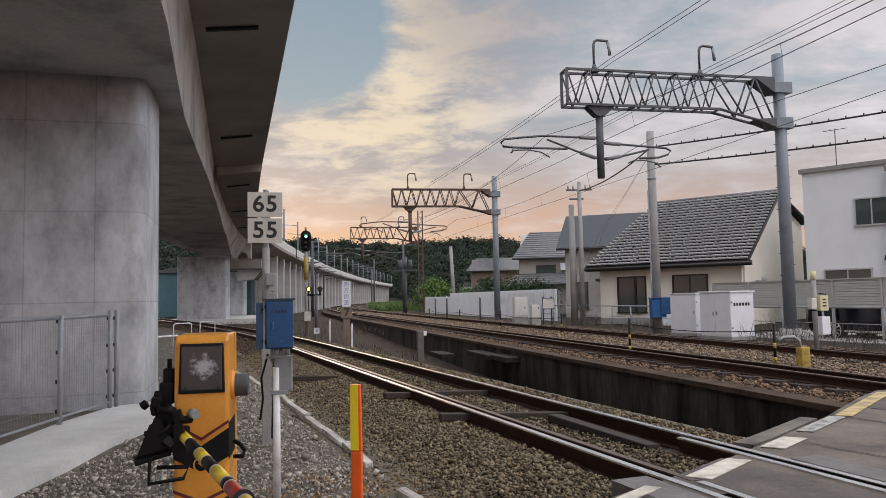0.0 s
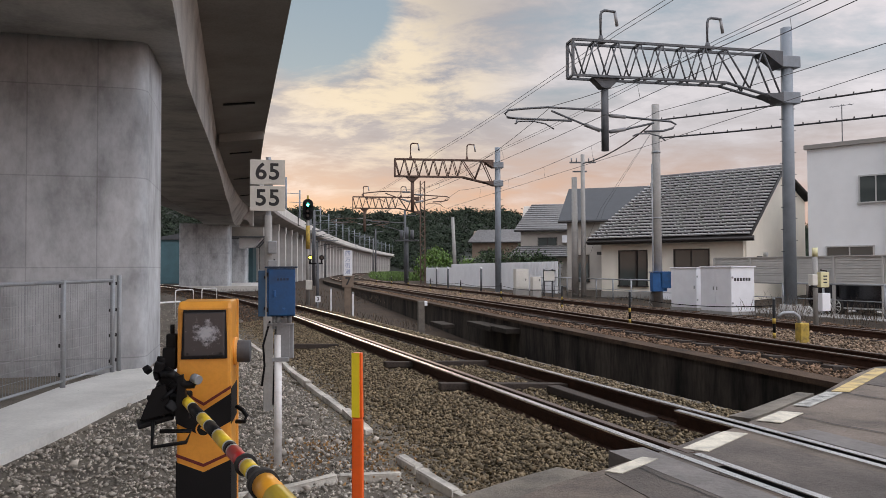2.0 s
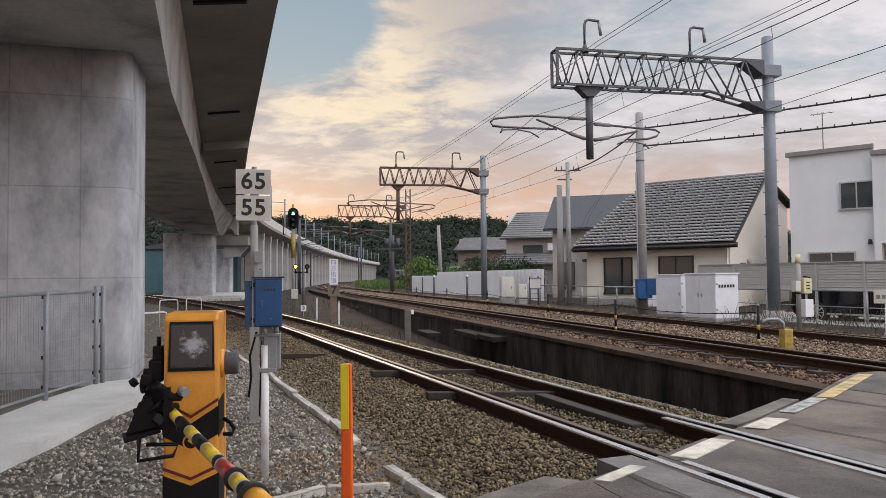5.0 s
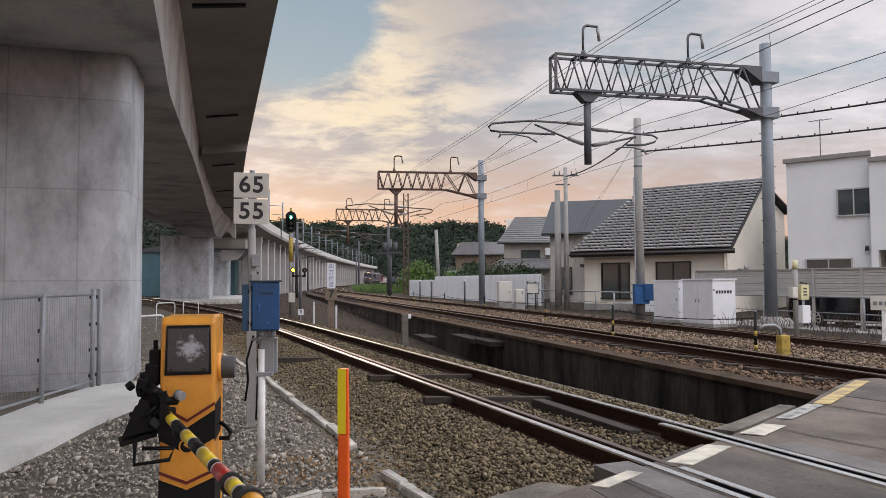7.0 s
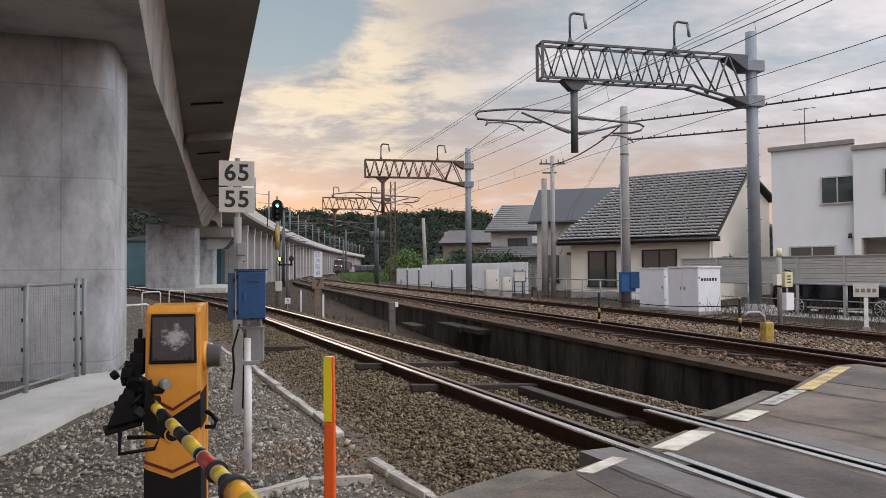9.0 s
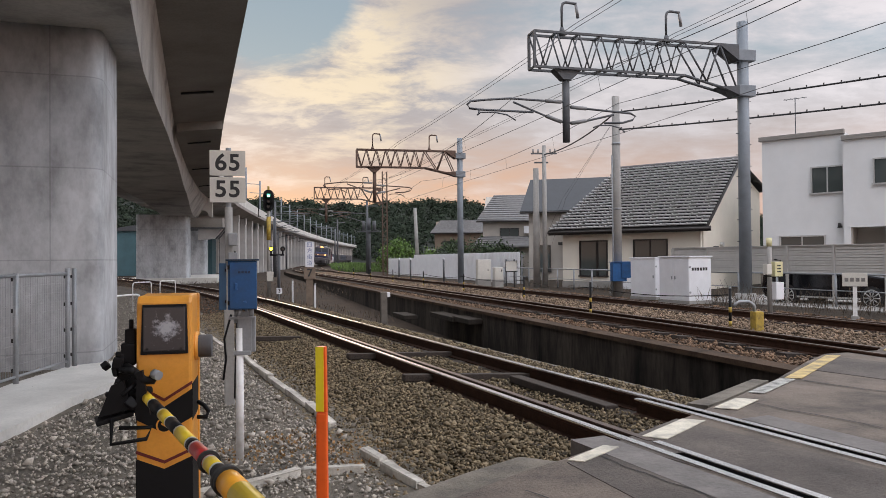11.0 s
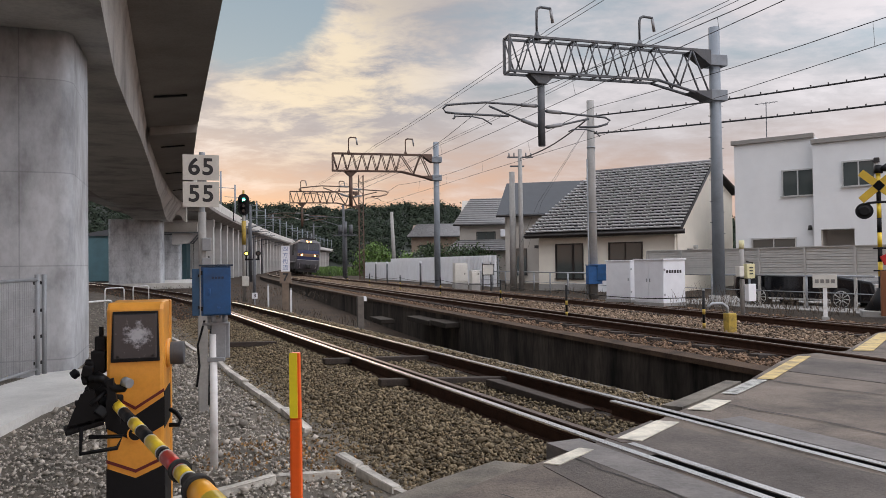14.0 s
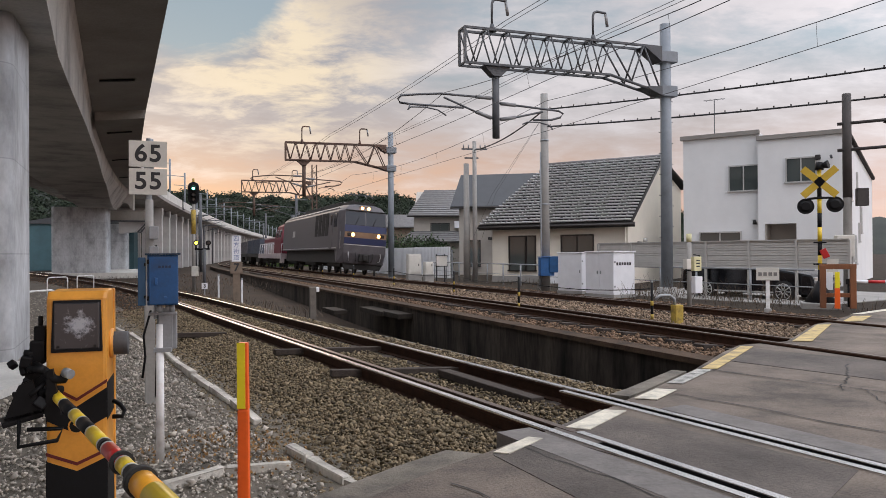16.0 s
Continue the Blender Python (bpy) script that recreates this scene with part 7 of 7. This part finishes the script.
def hillside():
    """A wooded ridge in the distance: a solid slope clothed with leaf clumps."""
    rng = np.random.default_rng(5)
    az = np.radians(np.linspace(-48, 40, 177))

    def crest(a):
        d = np.degrees(a)
        h = np.interp(d, [-48, -30, -20, -12, -6, -2, 2, 6, 10, 16, 40], [41, 42, 41.5, 38.5, 35.5, 36, 37.5, 35.5, 30.5, 26, 21.5])
        return h + 0.9 * np.sin(d * 2.1) + 0.7 * np.sin(d * 5.3 + 1) + 0.4 * np.sin(d * 11.7)
    bm = bmesh.new()
    rows = []
    for R, f in ((330, -0.02), (360, 0.45), (400, 0.93), (460, 0.97), (700, 0.5)):
        rows.append([bm.verts.new((R * math.sin(a), R * math.cos(a), -1 + f * (float(crest(a)) * (R / 420 if R < 450 else 1.05) - 1.6))) for a in az])
    for p, q in zip(rows, rows[1:]):
        for i in range(len(az) - 1):
            f = bm.faces.new((p[i], p[i + 1], q[i + 1], q[i]))
            f.smooth = True
    tagged(mesh_object("hillside", bm, "hill_solid"), "dark wooded hillside on the horizon", "hill", kind="structure")
    n = 5600
    a = np.radians(rng.uniform(-46, 36, n))
    f = rng.uniform(0, 1, n) ** 0.7
    R = 332 + f * 76
    z = -1 + np.interp(R, [330, 360, 400, 460], [-0.02, 0.45, 0.93, 0.97]) * (crest(a) * R / 420 - 2.5)
    c = np.stack([R * np.sin(a), R * np.cos(a), z + 1.2], 1)
    m = 42
    pts = c[:, None, :] + rng.normal(0, 1, (n, m, 3)) * np.array([1.5, 1.5, 1.0])[None, None] * rng.uniform(0.6, 1.5, (n, 1, 1))
    nrm = (pts - c[:, None, :]) + rng.normal(0, 0.55, pts.shape) + np.array([0.0, -0.2, 0.7])
    nrm = (nrm / np.linalg.norm(nrm, axis=2)[:, :, None]).reshape(-1, 3)
    u = np.cross(nrm, rng.normal(size=nrm.shape))
    u /= np.linalg.norm(u, axis=1)[:, None]
    q = np.cross(nrm, u)
    size = rng.uniform(0.3, 0.7, (len(nrm), 1))
    P0 = pts.reshape(-1, 3)
    quads = np.stack([P0 - u * size, P0 + q * size, P0 + u * size, P0 - q * size], 1)
    tagged(quads_object("forest_crowns", quads, "hill"), "dense dark green tree crowns on the hillside", "forest", kind="stuff")


M["hill_solid"] = material("wooded_hill_floor", (0.030, 0.035, 0.028), 0.95, 0.4, 0.05, 0.0, 1.0)
hillside()


def grass_patch(name, pts, h, mat, label, seed, blade=0.014):
    rng = np.random.default_rng(seed)
    pts = np.asarray(pts, float)
    n = len(pts)
    a = rng.uniform(0, 6.283, n)
    lean = rng.normal(0, 0.35, (n, 2))
    hh = h * rng.uniform(0.5, 1.3, n)
    w = np.stack([np.cos(a), np.sin(a), np.zeros(n)], 1) * blade
    top = pts + np.stack([lean[:, 0] * hh, lean[:, 1] * hh, hh], 1)
    q = np.stack([pts - w, pts + w, top + w * 0.25, top - w * 0.25], 1)
    return tagged(quads_object(name, q, mat), label, "grass", kind="stuff")


def scatter(n, line, s1, s2, o1, o2, z, seed, bias=1.0):
    rng = np.random.default_rng(seed)
    s = s1 + (s2 - s1) * rng.uniform(0, 1, n) ** bias
    o = rng.uniform(o1, o2, n)
    i = np.clip((s - line.s0) / line.ds, 0, len(line.th) - 2)
    j = i.astype(int)
    f = (i - j)[:, None]
    p = line.xy[j] * (1 - f) + line.xy[j + 1] * f
    th = line.th[j]
    zz = z(o) if callable(z) else np.full(n, z)
    return np.stack([p[:, 0] + o * np.cos(th), p[:, 1] - o * np.sin(th), zz], 1)


def SHOULDER(o):
    """Height of the ballast across the branch track."""
    return np.interp(o, [-2.3, -2.0, -1.0, 1.15, 1.45, 1.55], [-0.25, -0.235, -0.145, -0.145, -0.185, -0.25])


grass_patch("verge_grass", scatter(9000, MAIN, 100, 138, 5.6, 10.0, -0.3, 21), 0.9, "grass", "bright green grass verge beside the far track", 22, 0.04)
grass_patch("trench_weeds", np.concatenate([scatter(900, BRANCH, 31, 60, 1.5, 3.6, -0.52, 23), scatter(2500, BRANCH, 44, 95, 1.8, 12.0, -0.47, 29)]), 0.17, "drygrass", "dry brown weeds along the trench", 24, 0.012)
grass_patch("yard_weeds", scatter(600, MAIN, 22, 45, 6.9, 9.5, -0.24, 25), 0.22, "drygrass", "dry brown weeds behind the far track", 26, 0.012)
grass_patch("dry_bushes", np.concatenate([np.random.default_rng(30 + i).normal(c, (0.32, 0.32, 0.12), (90, 3)) for i, c in enumerate(((9.3, 20.3, -0.1), (10.1, 18.6, -0.1), (10.7, 17.6, -0.1), (8.9, 21.6, -0.1)))]), 0.42, "drygrass", "leafless dry bushes by the guard fence", 27, 0.007)
grass_patch("yard_straw", np.concatenate([np.random.default_rng(60 + i).normal(c, (0.2, 0.16, 0.01), (160, 3)) for i, c in enumerate(((-0.95, 6.1, -0.2), (-0.55, 5.75, -0.2), (-0.5, 5.3, -0.2), (-1.2, 5.6, -0.2)))]), 0.016, "straw", "dead brown leaves and straw on the gravel", 28, 0.012)

# ---- sleepers and ballast ----
def sleepers(parent, line, s1, s2, off, z, step=0.62, w=2.0, tilt=0.0):
    base = None
    n = int((s2 - s1) / step)
    for k in range(n):
        s = s1 + step * (k + 0.5)
        p = line.at(s, off)
        if base is None:
            bm = box((w, 0.22, 0.14), (0, 0, 0), bevel=0.012)
            ob = base = part("sleeper", bm, "sleeper", parent)
        else:
            ob = base.copy()
            scene.collection.objects.link(ob)
            ob.parent = parent
        ob.matrix_world = pose(p.x, p.y, z - 0.07, 0, tilt, line.turn(s))


sleepers(branch, BRANCH, 15.8, 60, 0.0, -0.145)
sleepers(main, MAIN, 16.5, 70, 0.0, -0.16, tilt=4.4)
sleepers(far, MAIN, 18.5, 60, FAR_OFF, -0.16, tilt=4.4)


def fastenings(parent, line, s1, s2, off, z):
    bm = bmesh.new()
    n = int((s2 - s1) / 0.62)
    for k in range(n):
        p = line.at(s1 + 0.62 * (k + 0.5), off)
        add_box(bm, (0.045, 0.035, 0.03), (p.x, p.y, z))
    part("rail_clip", bm, "concretepole", parent, kind="stuff")


fastenings(main, MAIN, 16.5, 80, -0.565 - 0.13, -0.125)


rngb = np.random.default_rng(77)
near_ballast = np.concatenate([
    scatter(88000, BRANCH, 13.5, 32, -2.3, -0.66, SHOULDER, 41, 1.5),
    scatter(17000, BRANCH, 14.6, 34, -0.36, 0.36, -0.145, 42, 1.2),
    scatter(17000, BRANCH, 16.2, 36, 0.66, 1.5, SHOULDER, 43, 1.2),
])
near_ballast[:, 2] += rngb.uniform(-0.02, 0.03, len(near_ballast))
keep = ~((near_ballast[:, 0] > -0.5) & (near_ballast[:, 1] - 3.75 < 0.96 * (near_ballast[:, 0])))
stones("ballast", near_ballast[keep], 0.0155, "ballast", "rust-dusted brown ballast stones of the branch track", "ballast", 51)
far_ballast = np.concatenate([
    scatter(11000, BRANCH, 30, 90, -2.2, 1.5, SHOULDER, 44, 1.5),
    scatter(14000, MAIN, 16.8, 60, -1.5, -0.68, -0.155, 45, 1.4),
    scatter(12000, MAIN, 17.0, 110, -0.48, 0.48, -0.175, 46, 1.4),
])
far_ballast[:, 2] += rngb.uniform(-0.02, 0.03, len(far_ballast))
stones("ballast", far_ballast, 0.023, "ballast_rust", "rust-dusted brown ballast stones of the main track", "ballast", 52)
mid = scatter(56000, MAIN, 17.6, 95, 0.72, FAR_OFF - 0.70, -0.17, 47, 1.5)
mid[:, 2] += rngb.uniform(-0.02, 0.05, len(mid)) + 0.02
stones("ballast", mid, 0.024, "ballast_pale", "pale brown ballast heaped between the main tracks", "ballast", 53)
stones("ballast", scatter(12000, MAIN, 19.5, 70, FAR_OFF - 0.4, FAR_OFF + 2.2, -0.19, 48, 1.3), 0.026, "ballast_rust", "brown ballast stones of the far track", "ballast", 54)
gr = np.concatenate([scatter(52000, BRANCH, 12.0, 26, -7.5, -2.2, -0.205, 49, 1.2), scatter(9000, BRANCH, 24, 45, -7.5, -2.2, -0.21, 50, 1.2)])
ok = ~((gr[:, 0] < -3.35) & (gr[:, 1] < 10.5)) & (gr[:, 1] > 1.5) & ~((gr[:, 0] > -0.45) & (gr[:, 1] < 4.4))
stones("gravel", gr[ok], 0.0125, "gravel", "loose grey gravel of the yard", "gravel", 55)
big = scatter(260, BRANCH, 13.0, 24, -5.0, -2.0, -0.18, 61)
stones("gravel", big, 0.032, "gravel", "larger grey stones lying on the gravel", "gravel", 56)
# loose timbers between and beside the branch rails
for s, o, L, a in ((17.6, 0.25, 1.6, 4), (18.9, -0.15, 1.5, 80), (21.0, 0.0, 1.9, 88), (24.2, -1.5, 1.2, 85)):
    p = BRANCH.at(s, o)
    t = tagged(mesh_object("loose_timber", box((0.16, L, 0.08), (0, 0, 0), bevel=0.012), "sleeper"), "weathered loose timber lying by the rails", "timber", group="loose timbers")
    t.matrix_world = pose(p.x, p.y, -0.10, 2, 3, BRANCH.turn(s) + a)


# ---- the train ----
def wheelset(v, y, r=0.43):
    for x in (-0.565, 0.565):
        part("wheel", tube((x - 0.06, y, r), (x + 0.06, y, r), r, seg=20), "underframe", v)
    part("axle", tube((-0.55, y, r), (0.55, y, r), 0.08, seg=8), "underframe", v)


def bogie(v, y):
    part("bogie_frame", bevelled(box((2.2, 3.4, 0.5), (0, y, 0.62)), 0.05), "underframe", v, "sooty bogie frame")
    for d in (-1.2, 1.2):
        wheelset(v, y + d)


def hull(points):
    """The convex solid round points."""
    bm = bmesh.new()
    vs = [bm.verts.new(p) for p in points]
    r = bmesh.ops.convex_hull(bm, input=vs)
    loose = {g for g in r["geom_interior"] + r["geom_unused"] if isinstance(g, bmesh.types.BMVert) and g.is_valid}
    bmesh.ops.delete(bm, geom=list(loose), context="VERTS")
    bmesh.ops.dissolve_limit(bm, angle_limit=radians(1), verts=bm.verts, edges=bm.edges)
    bmesh.ops.recalc_face_normals(bm, faces=bm.faces)
    return bm


def both(*pts):
    """Points given for one side, on both sides."""
    return [(s * x, y, z) for x, y, z in pts for s in (-1, 1)]


def slope_panel(half, thick, low, high, bevel=0.01):
    """A flat panel on the sloping front, between two (y, z) edges, lying proud of it."""
    (ya, za), (yb, zb) = low, high
    ln = math.hypot(yb - ya, zb - za)
    tilt = math.degrees(math.atan2(yb - ya, zb - za))
    return box((2 * half, thick, ln), (0, (ya + yb) / 2, (za + zb) / 2), (-tilt, 0, 0), bevel)


def loco():
    v = thing("electric_locomotive", "silver grey and blue electric freight locomotive with lit headlamps", "locomotive")
    L, w, f = 19.2, 2.86, 1.25
    h = w / 2
    # body: upright sides, sloping roof edges, a front that narrows a little and leans back above the lamps
    part("body", bevelled(hull(both((h, 0.75, 1.24), (h, L, 1.24), (h, 1.0, 3.30), (h, L, 3.30), (1.05, L - 0.3, 3.66), (0.7, L - 0.3, 3.74), (1.05, 1.5, 3.64), (0.7, 1.5, 3.72), (f, 0.05, 1.24), (f, 0.0, 2.15), (f - 0.05, 0.38, 3.34), (0.95, 0.62, 3.60), (0.5, 0.60, 3.68))), 0.05, 2, 12), "locogrey", v)
    # pale tubes added as the bright highlight along both roof edges
    part("roof_edge", tube((h - 0.16, 1.3, 3.50), (h - 0.16, L - 0.4, 3.50), 0.035, seg=6), "alum", v, "pale tube standing for the roof edge highlight")
    part("roof_edge", tube((-h + 0.16, 1.3, 3.50), (-h + 0.16, L - 0.4, 3.50), 0.035, seg=6), "alum", v, "pale tube standing for the roof edge highlight")
    part("body_stripe", box((w + 0.012, L - 1.2, 0.05), (0, L / 2 + 0.5, 1.34)), "alum", v, "pale sill stripe")
    part("apron", bevelled(hull(both((f, 0.02, 1.52), (f, 0.06, 1.10), (f - 0.12, 0.26, 0.56), (h - 0.02, 0.8, 1.30), (h - 0.02, 0.9, 0.55), (h - 0.1, 1.5, 0.75), (h - 0.02, 1.5, 1.26))), 0.03, 2, 12), "locogrey", v, "grey rounded front apron")
    part("white_line", box((2 * f - 0.02, 0.05, 0.03), (0, 0.015, 1.54)), "alum", v, "thin pale line")
    part("blue_mask", slope_panel(f - 0.01, 0.03, (0.028, 1.58), (0.012, 1.90)), "locoblue", v, "dark blue front mask")
    gb = part("gold_band", slope_panel(f - 0.01, 0.034, (0.010, 1.91), (0.0, 2.20)), "locogold", v, "dull gold headlamp band")
    part("blue_band", slope_panel(f - 0.02, 0.03, (0.015, 2.21), (0.135, 2.56)), "locoblue", v, "dark blue band below the windscreen")
    ws = part("windscreen", slope_panel(f - 0.07, 0.03, (0.135, 2.57), (0.372, 3.28)), "cabglass", v, "dark raked windscreen")
    part("visor", box((2 * f - 0.12, 0.10, 0.05), (0, 0.37, 3.335), (-20, 0, 0), bevel=0.01), "underframe", v, "dark rain visor")
    part("screen_pillar", slope_panel(0.03, 0.045, (0.135, 2.57), (0.372, 3.28)), "locogrey", ws)
    for x in (-0.62, 0.42):
        part("wiper", tube((x, 0.10, 2.58), (x + 0.22, 0.235, 3.0), 0.016, seg=5), "black", ws)
    for x in (-0.86, 0.86):
        part("lamp_bezel", box((0.46, 0.04, 0.17), (x, -0.005, 2.06), bevel=0.02), "black", gb)
        part("headlamp", tube((x * 0.88, -0.045, 2.06), (x * 0.88, -0.02, 2.06), 0.10, seg=16), "headlamp", v, "lit warm headlamp")
        part("marker_lamp", tube((x * 1.14, -0.035, 2.06), (x * 1.14, -0.02, 2.06), 0.06, seg=12), "darklens", v, "unlit tail lamp")
    for x in (-0.19, 0.19):
        part("headlamp", tube((x, 0.40, 3.49), (x, 0.56, 3.49), 0.09, seg=14), "headlamp", v, "lit warm roof headlamp")
    part("lamp_housing", hull(both((0.36, 0.46, 3.38), (0.36, 0.46, 3.60), (0.36, 0.9, 3.38), (0.30, 0.9, 3.70))), "locogrey", v)
    # coupler, plough and hoses
    part("coupler", bevelled(box((0.30, 0.6, 0.30), (0, 0.02, 0.90)), 0.05), "underframe", v)
    part("coupler_box", box((0.62, 0.3, 0.42), (0, 0.08, 0.88), bevel=0.05), "underframe", v)
    part("plough", bevelled(prism([(-1.2, 0.55), (1.2, 0.55), (1.05, 0.26), (-1.05, 0.26)], 0.12), 0.02), "underframe", v).location = (0, 0.4, 0)
    for x in (-0.95, -0.5, 0.5, 0.95):
        part("hose", bent([(x, 0.06, 1.15), (x, -0.02, 0.95), (x * 0.96, 0.04, 0.72), (x * 0.9, 0.25, 0.70)], 0.022, 6), "alum" if abs(x) > 0.9 else "underframe", v)
    for s in (-1, 1):
        part("grab_rail", tube((s * 1.36, 0.42, 1.3), (s * 1.36, 0.55, 2.2), 0.018, seg=6), "alum", v)
        part("side_window", box((0.02, 0.72, 0.72), (s * (h + 0.003), 1.62, 2.82), bevel=0.005), "cabglass", v)
        door = part("cab_door", box((0.02, 0.68, 1.95), (s * (h + 0.002), 2.55, 2.25), bevel=0.006), "locogrey", v)
        part("door_window", box((0.012, 0.4, 0.55), (s * (h + 0.014), 2.55, 2.85), bevel=0.004), "cabglass", door)
        for k in range(4):
            lv = part("louvre", box((0.03, 0.78, 1.25), (s * (h + 0.002), 3.75 + 1.0 * k, 2.66), bevel=0.006), "underframe", v, "dark side louvre")
            for j in range(5):
                part("slat", box((0.02, 0.74, 0.03), (s * (h + 0.02), 3.75 + 1.0 * k, 2.20 + 0.23 * j), (0, 25 * s, 0)), "underframe", lv)
        part("side_plate", box((0.02, 0.9, 0.4), (s * (h + 0.002), 14.6, 2.35)), "alum", v, "pale side plate")
    part("underframe", box((2.4, L - 2.6, 0.7), (0, L / 2 + 0.5, 0.90)), "underframe", v)
    for y in (2.9, 9.6, 16.3):
        bogie(v, y)
    for y, ln in ((6.0, 4.2), (11.6, 5.4)):
        part("roof_pod", bevelled(box((1.5, ln, 0.24), (0, y, 3.84)), 0.04), "underframe", v, "dark roof equipment")
    for y in (1.9, 17.0):
        pg = part("pantograph_base", box((1.5, 1.3, 0.14), (0, y, 3.80)), "underframe", v, "dark pantograph base")
        hi = 4.30 if y < 5 else 4.05
        for x in (-0.45, 0.45):
            part("base_insulator", tube((x, y - 0.4, 3.72), (x, y - 0.4, 3.98), 0.06, seg=8), "underframe", pg)
            part("lower_arm", tube((x, y + 0.5, 3.90), (x * 0.6, y - 0.6, (3.9 + hi) / 2), 0.03, seg=6), "truss", pg)
            part("upper_arm", tube((x * 0.6, y - 0.6, (3.9 + hi) / 2), (x * 0.8, y + 0.2, hi), 0.025, seg=6), "truss", pg)
        for d in (0.0, 0.3):
            part("contact_strip", bent([(-0.9, y + d, hi - 0.1), (-0.65, y + d, hi + 0.02), (0.65, y + d, hi + 0.02), (0.9, y + d, hi - 0.1)], 0.025, 6), "truss", pg)
    return v, L


def red_loco():
    v = thing("hood_locomotive", "red and white hood locomotive coupled behind the electric one", "locomotive")
    L, w = 14.2, 2.84
    # the cab stands next to the electric locomotive, the long bonnet runs back from it
    part("cab", bevelled(hull(both((1.40, 0.55, 1.15), (1.40, 0.45, 2.35), (1.25, 0.75, 3.45), (0.9, 0.85, 3.72), (1.40, 4.2, 1.15), (1.40, 4.2, 2.35), (1.25, 3.75, 3.45), (0.9, 3.65, 3.72))), 0.06, 2, 20), "locored", v, "dark red cab")
    for y, k in ((0.60, -1), (3.97, 1)):
        part("windscreen", box((1.9, 0.04, 0.72), (0, y, 2.90), (-15 * -k, 0, 0), bevel=0.01), "cabglass", v)
    hood = part("long_bonnet", bevelled(box((1.95, 9.0, 1.55), (0, 8.9, 1.98)), 0.10, 3), "hoodwhite", v, "white bonnet with grilles")
    part("bonnet_band", box((1.97, 9.02, 0.30), (0, 8.9, 2.42)), "locored", hood, "red band along the bonnet")
    for k in range(6):
        part("grille", box((1.98, 0.8, 0.55), (0, 5.4 + 1.35 * k, 1.85), bevel=0.01), "alum", hood, "grey bonnet grille")
    part("exhaust", tube((0.0, 6.2, 2.7), (0.0, 6.2, 3.15), 0.16, seg=12), "underframe", hood)
    part("walkway", box((w, L - 0.5, 0.14), (0, L / 2, 1.12), bevel=0.02), "hoodwhite", v, "pale running board")
    part("sill", box((w - 0.02, L - 0.6, 0.32), (0, L / 2, 0.92), bevel=0.02), "hoodwhite", v, "pale frame sill")
    for s in (-1, 1):
        part("side_window", box((0.03, 0.85, 0.62), (s * 1.34, 1.6, 2.85), (0, -8 * s, 0)), "cabglass", v)
        part("side_window", box((0.03, 0.85, 0.62), (s * 1.34, 2.9, 2.85), (0, -8 * s, 0)), "cabglass", v)
        part("handrail", bent([(s * 1.36, 4.4, 2.05), (s * 1.36, 13.7, 2.05)], 0.025, 6), "white", v)
        for k in range(7):
            part("rail_post", tube((s * 1.36, 4.5 + 1.5 * k, 1.15), (s * 1.36, 4.5 + 1.5 * k, 2.05), 0.022, seg=6), "white", v)
        part("end_rail", bent([(s * 1.38, 0.2, 0.7), (s * 1.38, 0.15, 2.0), (s * 0.9, 0.15, 2.05)], 0.035, 6), "white", v, "white end handrail")
        part("step", box((0.3, 0.5, 0.6), (s * 1.22, 0.45, 0.70), bevel=0.02), "hoodwhite", v)
    part("underframe", box((2.0, L - 2, 0.5), (0, L / 2, 0.72)), "underframe", v)
    for y in (3.0, 11.2):
        bogie(v, y)
    return v, L


def wagon(mat, label):
    v = thing("freight_wagon", label, "wagon", group="freight wagons")
    L = 13.0
    part("flat_frame", bevelled(box((2.5, L - 0.4, 0.35), (0, L / 2, 1.0)), 0.03), "underframe", v)
    for k in range(2):
        c = part("container", bevelled(box((2.45, 5.9, 1.5), (0, 3.35 + 6.2 * k, 1.95)), 0.04), mat, v, "dull freight container")
        for i in range(7):
            part("container_rib", box((2.50, 0.08, 1.35), (0, 0.75 + 6.2 * k + 0.86 * i, 1.95)), mat, c)
    for y in (2.2, L - 2.2):
        bogie(v, y)
    return v, L


def make_train():
    cars = []
    back = 0.0
    for v, L in (loco(), red_loco(), wagon("wagonblue", "freight wagon with dull blue containers"), wagon("locogrey", "freight wagon with grey containers"), wagon("wagonblue", "freight wagon with dull blue containers"), wagon("locogrey", "freight wagon with grey containers")):
        cars.append((v, L, back))
        back += L + 0.7
    # the electric locomotive stands tall on its wheels
    for ob in cars[0][0].children_recursive:
        ob.data.transform(Matrix.Diagonal((1.0, 1.0, 1.10, 1.0)))
    return cars


TRAIN = make_train()
# where the train's front stands along the main line
FRONT = ((0.0, 398.0), (4.0, 312.5), (7.0, 247.9), (9.0, 204.8), (11.0, 162.0), (12.5, 130.2), (13.0, 119.5), (13.5, 109.2), (14.0, 98.8), (14.5, 88.4), (15.0, 77.6), (15.5, 65.9), (16.0, 53.6))


def motions():
    t_key = [0.0, 1.0, 2.0, 3.0, 4.0, 5.0, 6.0] + [6.5 + 0.5 * i for i in range(20)]
    for v, L, back in TRAIN:
        rows = []
        for t in t_key:
            s = float(np.interp(t, [r[0] for r in FRONT], [r[1] for r in FRONT])) + back
            a, b = MAIN.at(s + 0.15 * L, FAR_OFF), MAIN.at(s + 0.85 * L, FAR_OFF)
            d = (b - a).normalized()
            p = a - d * 0.15 * L
            rows.append((t, pose(p.x, p.y, 0.06 - CANT, 0, 4.6, math.degrees(math.atan2(-d.x, d.y)))))
        walk(v, rows)


motions()
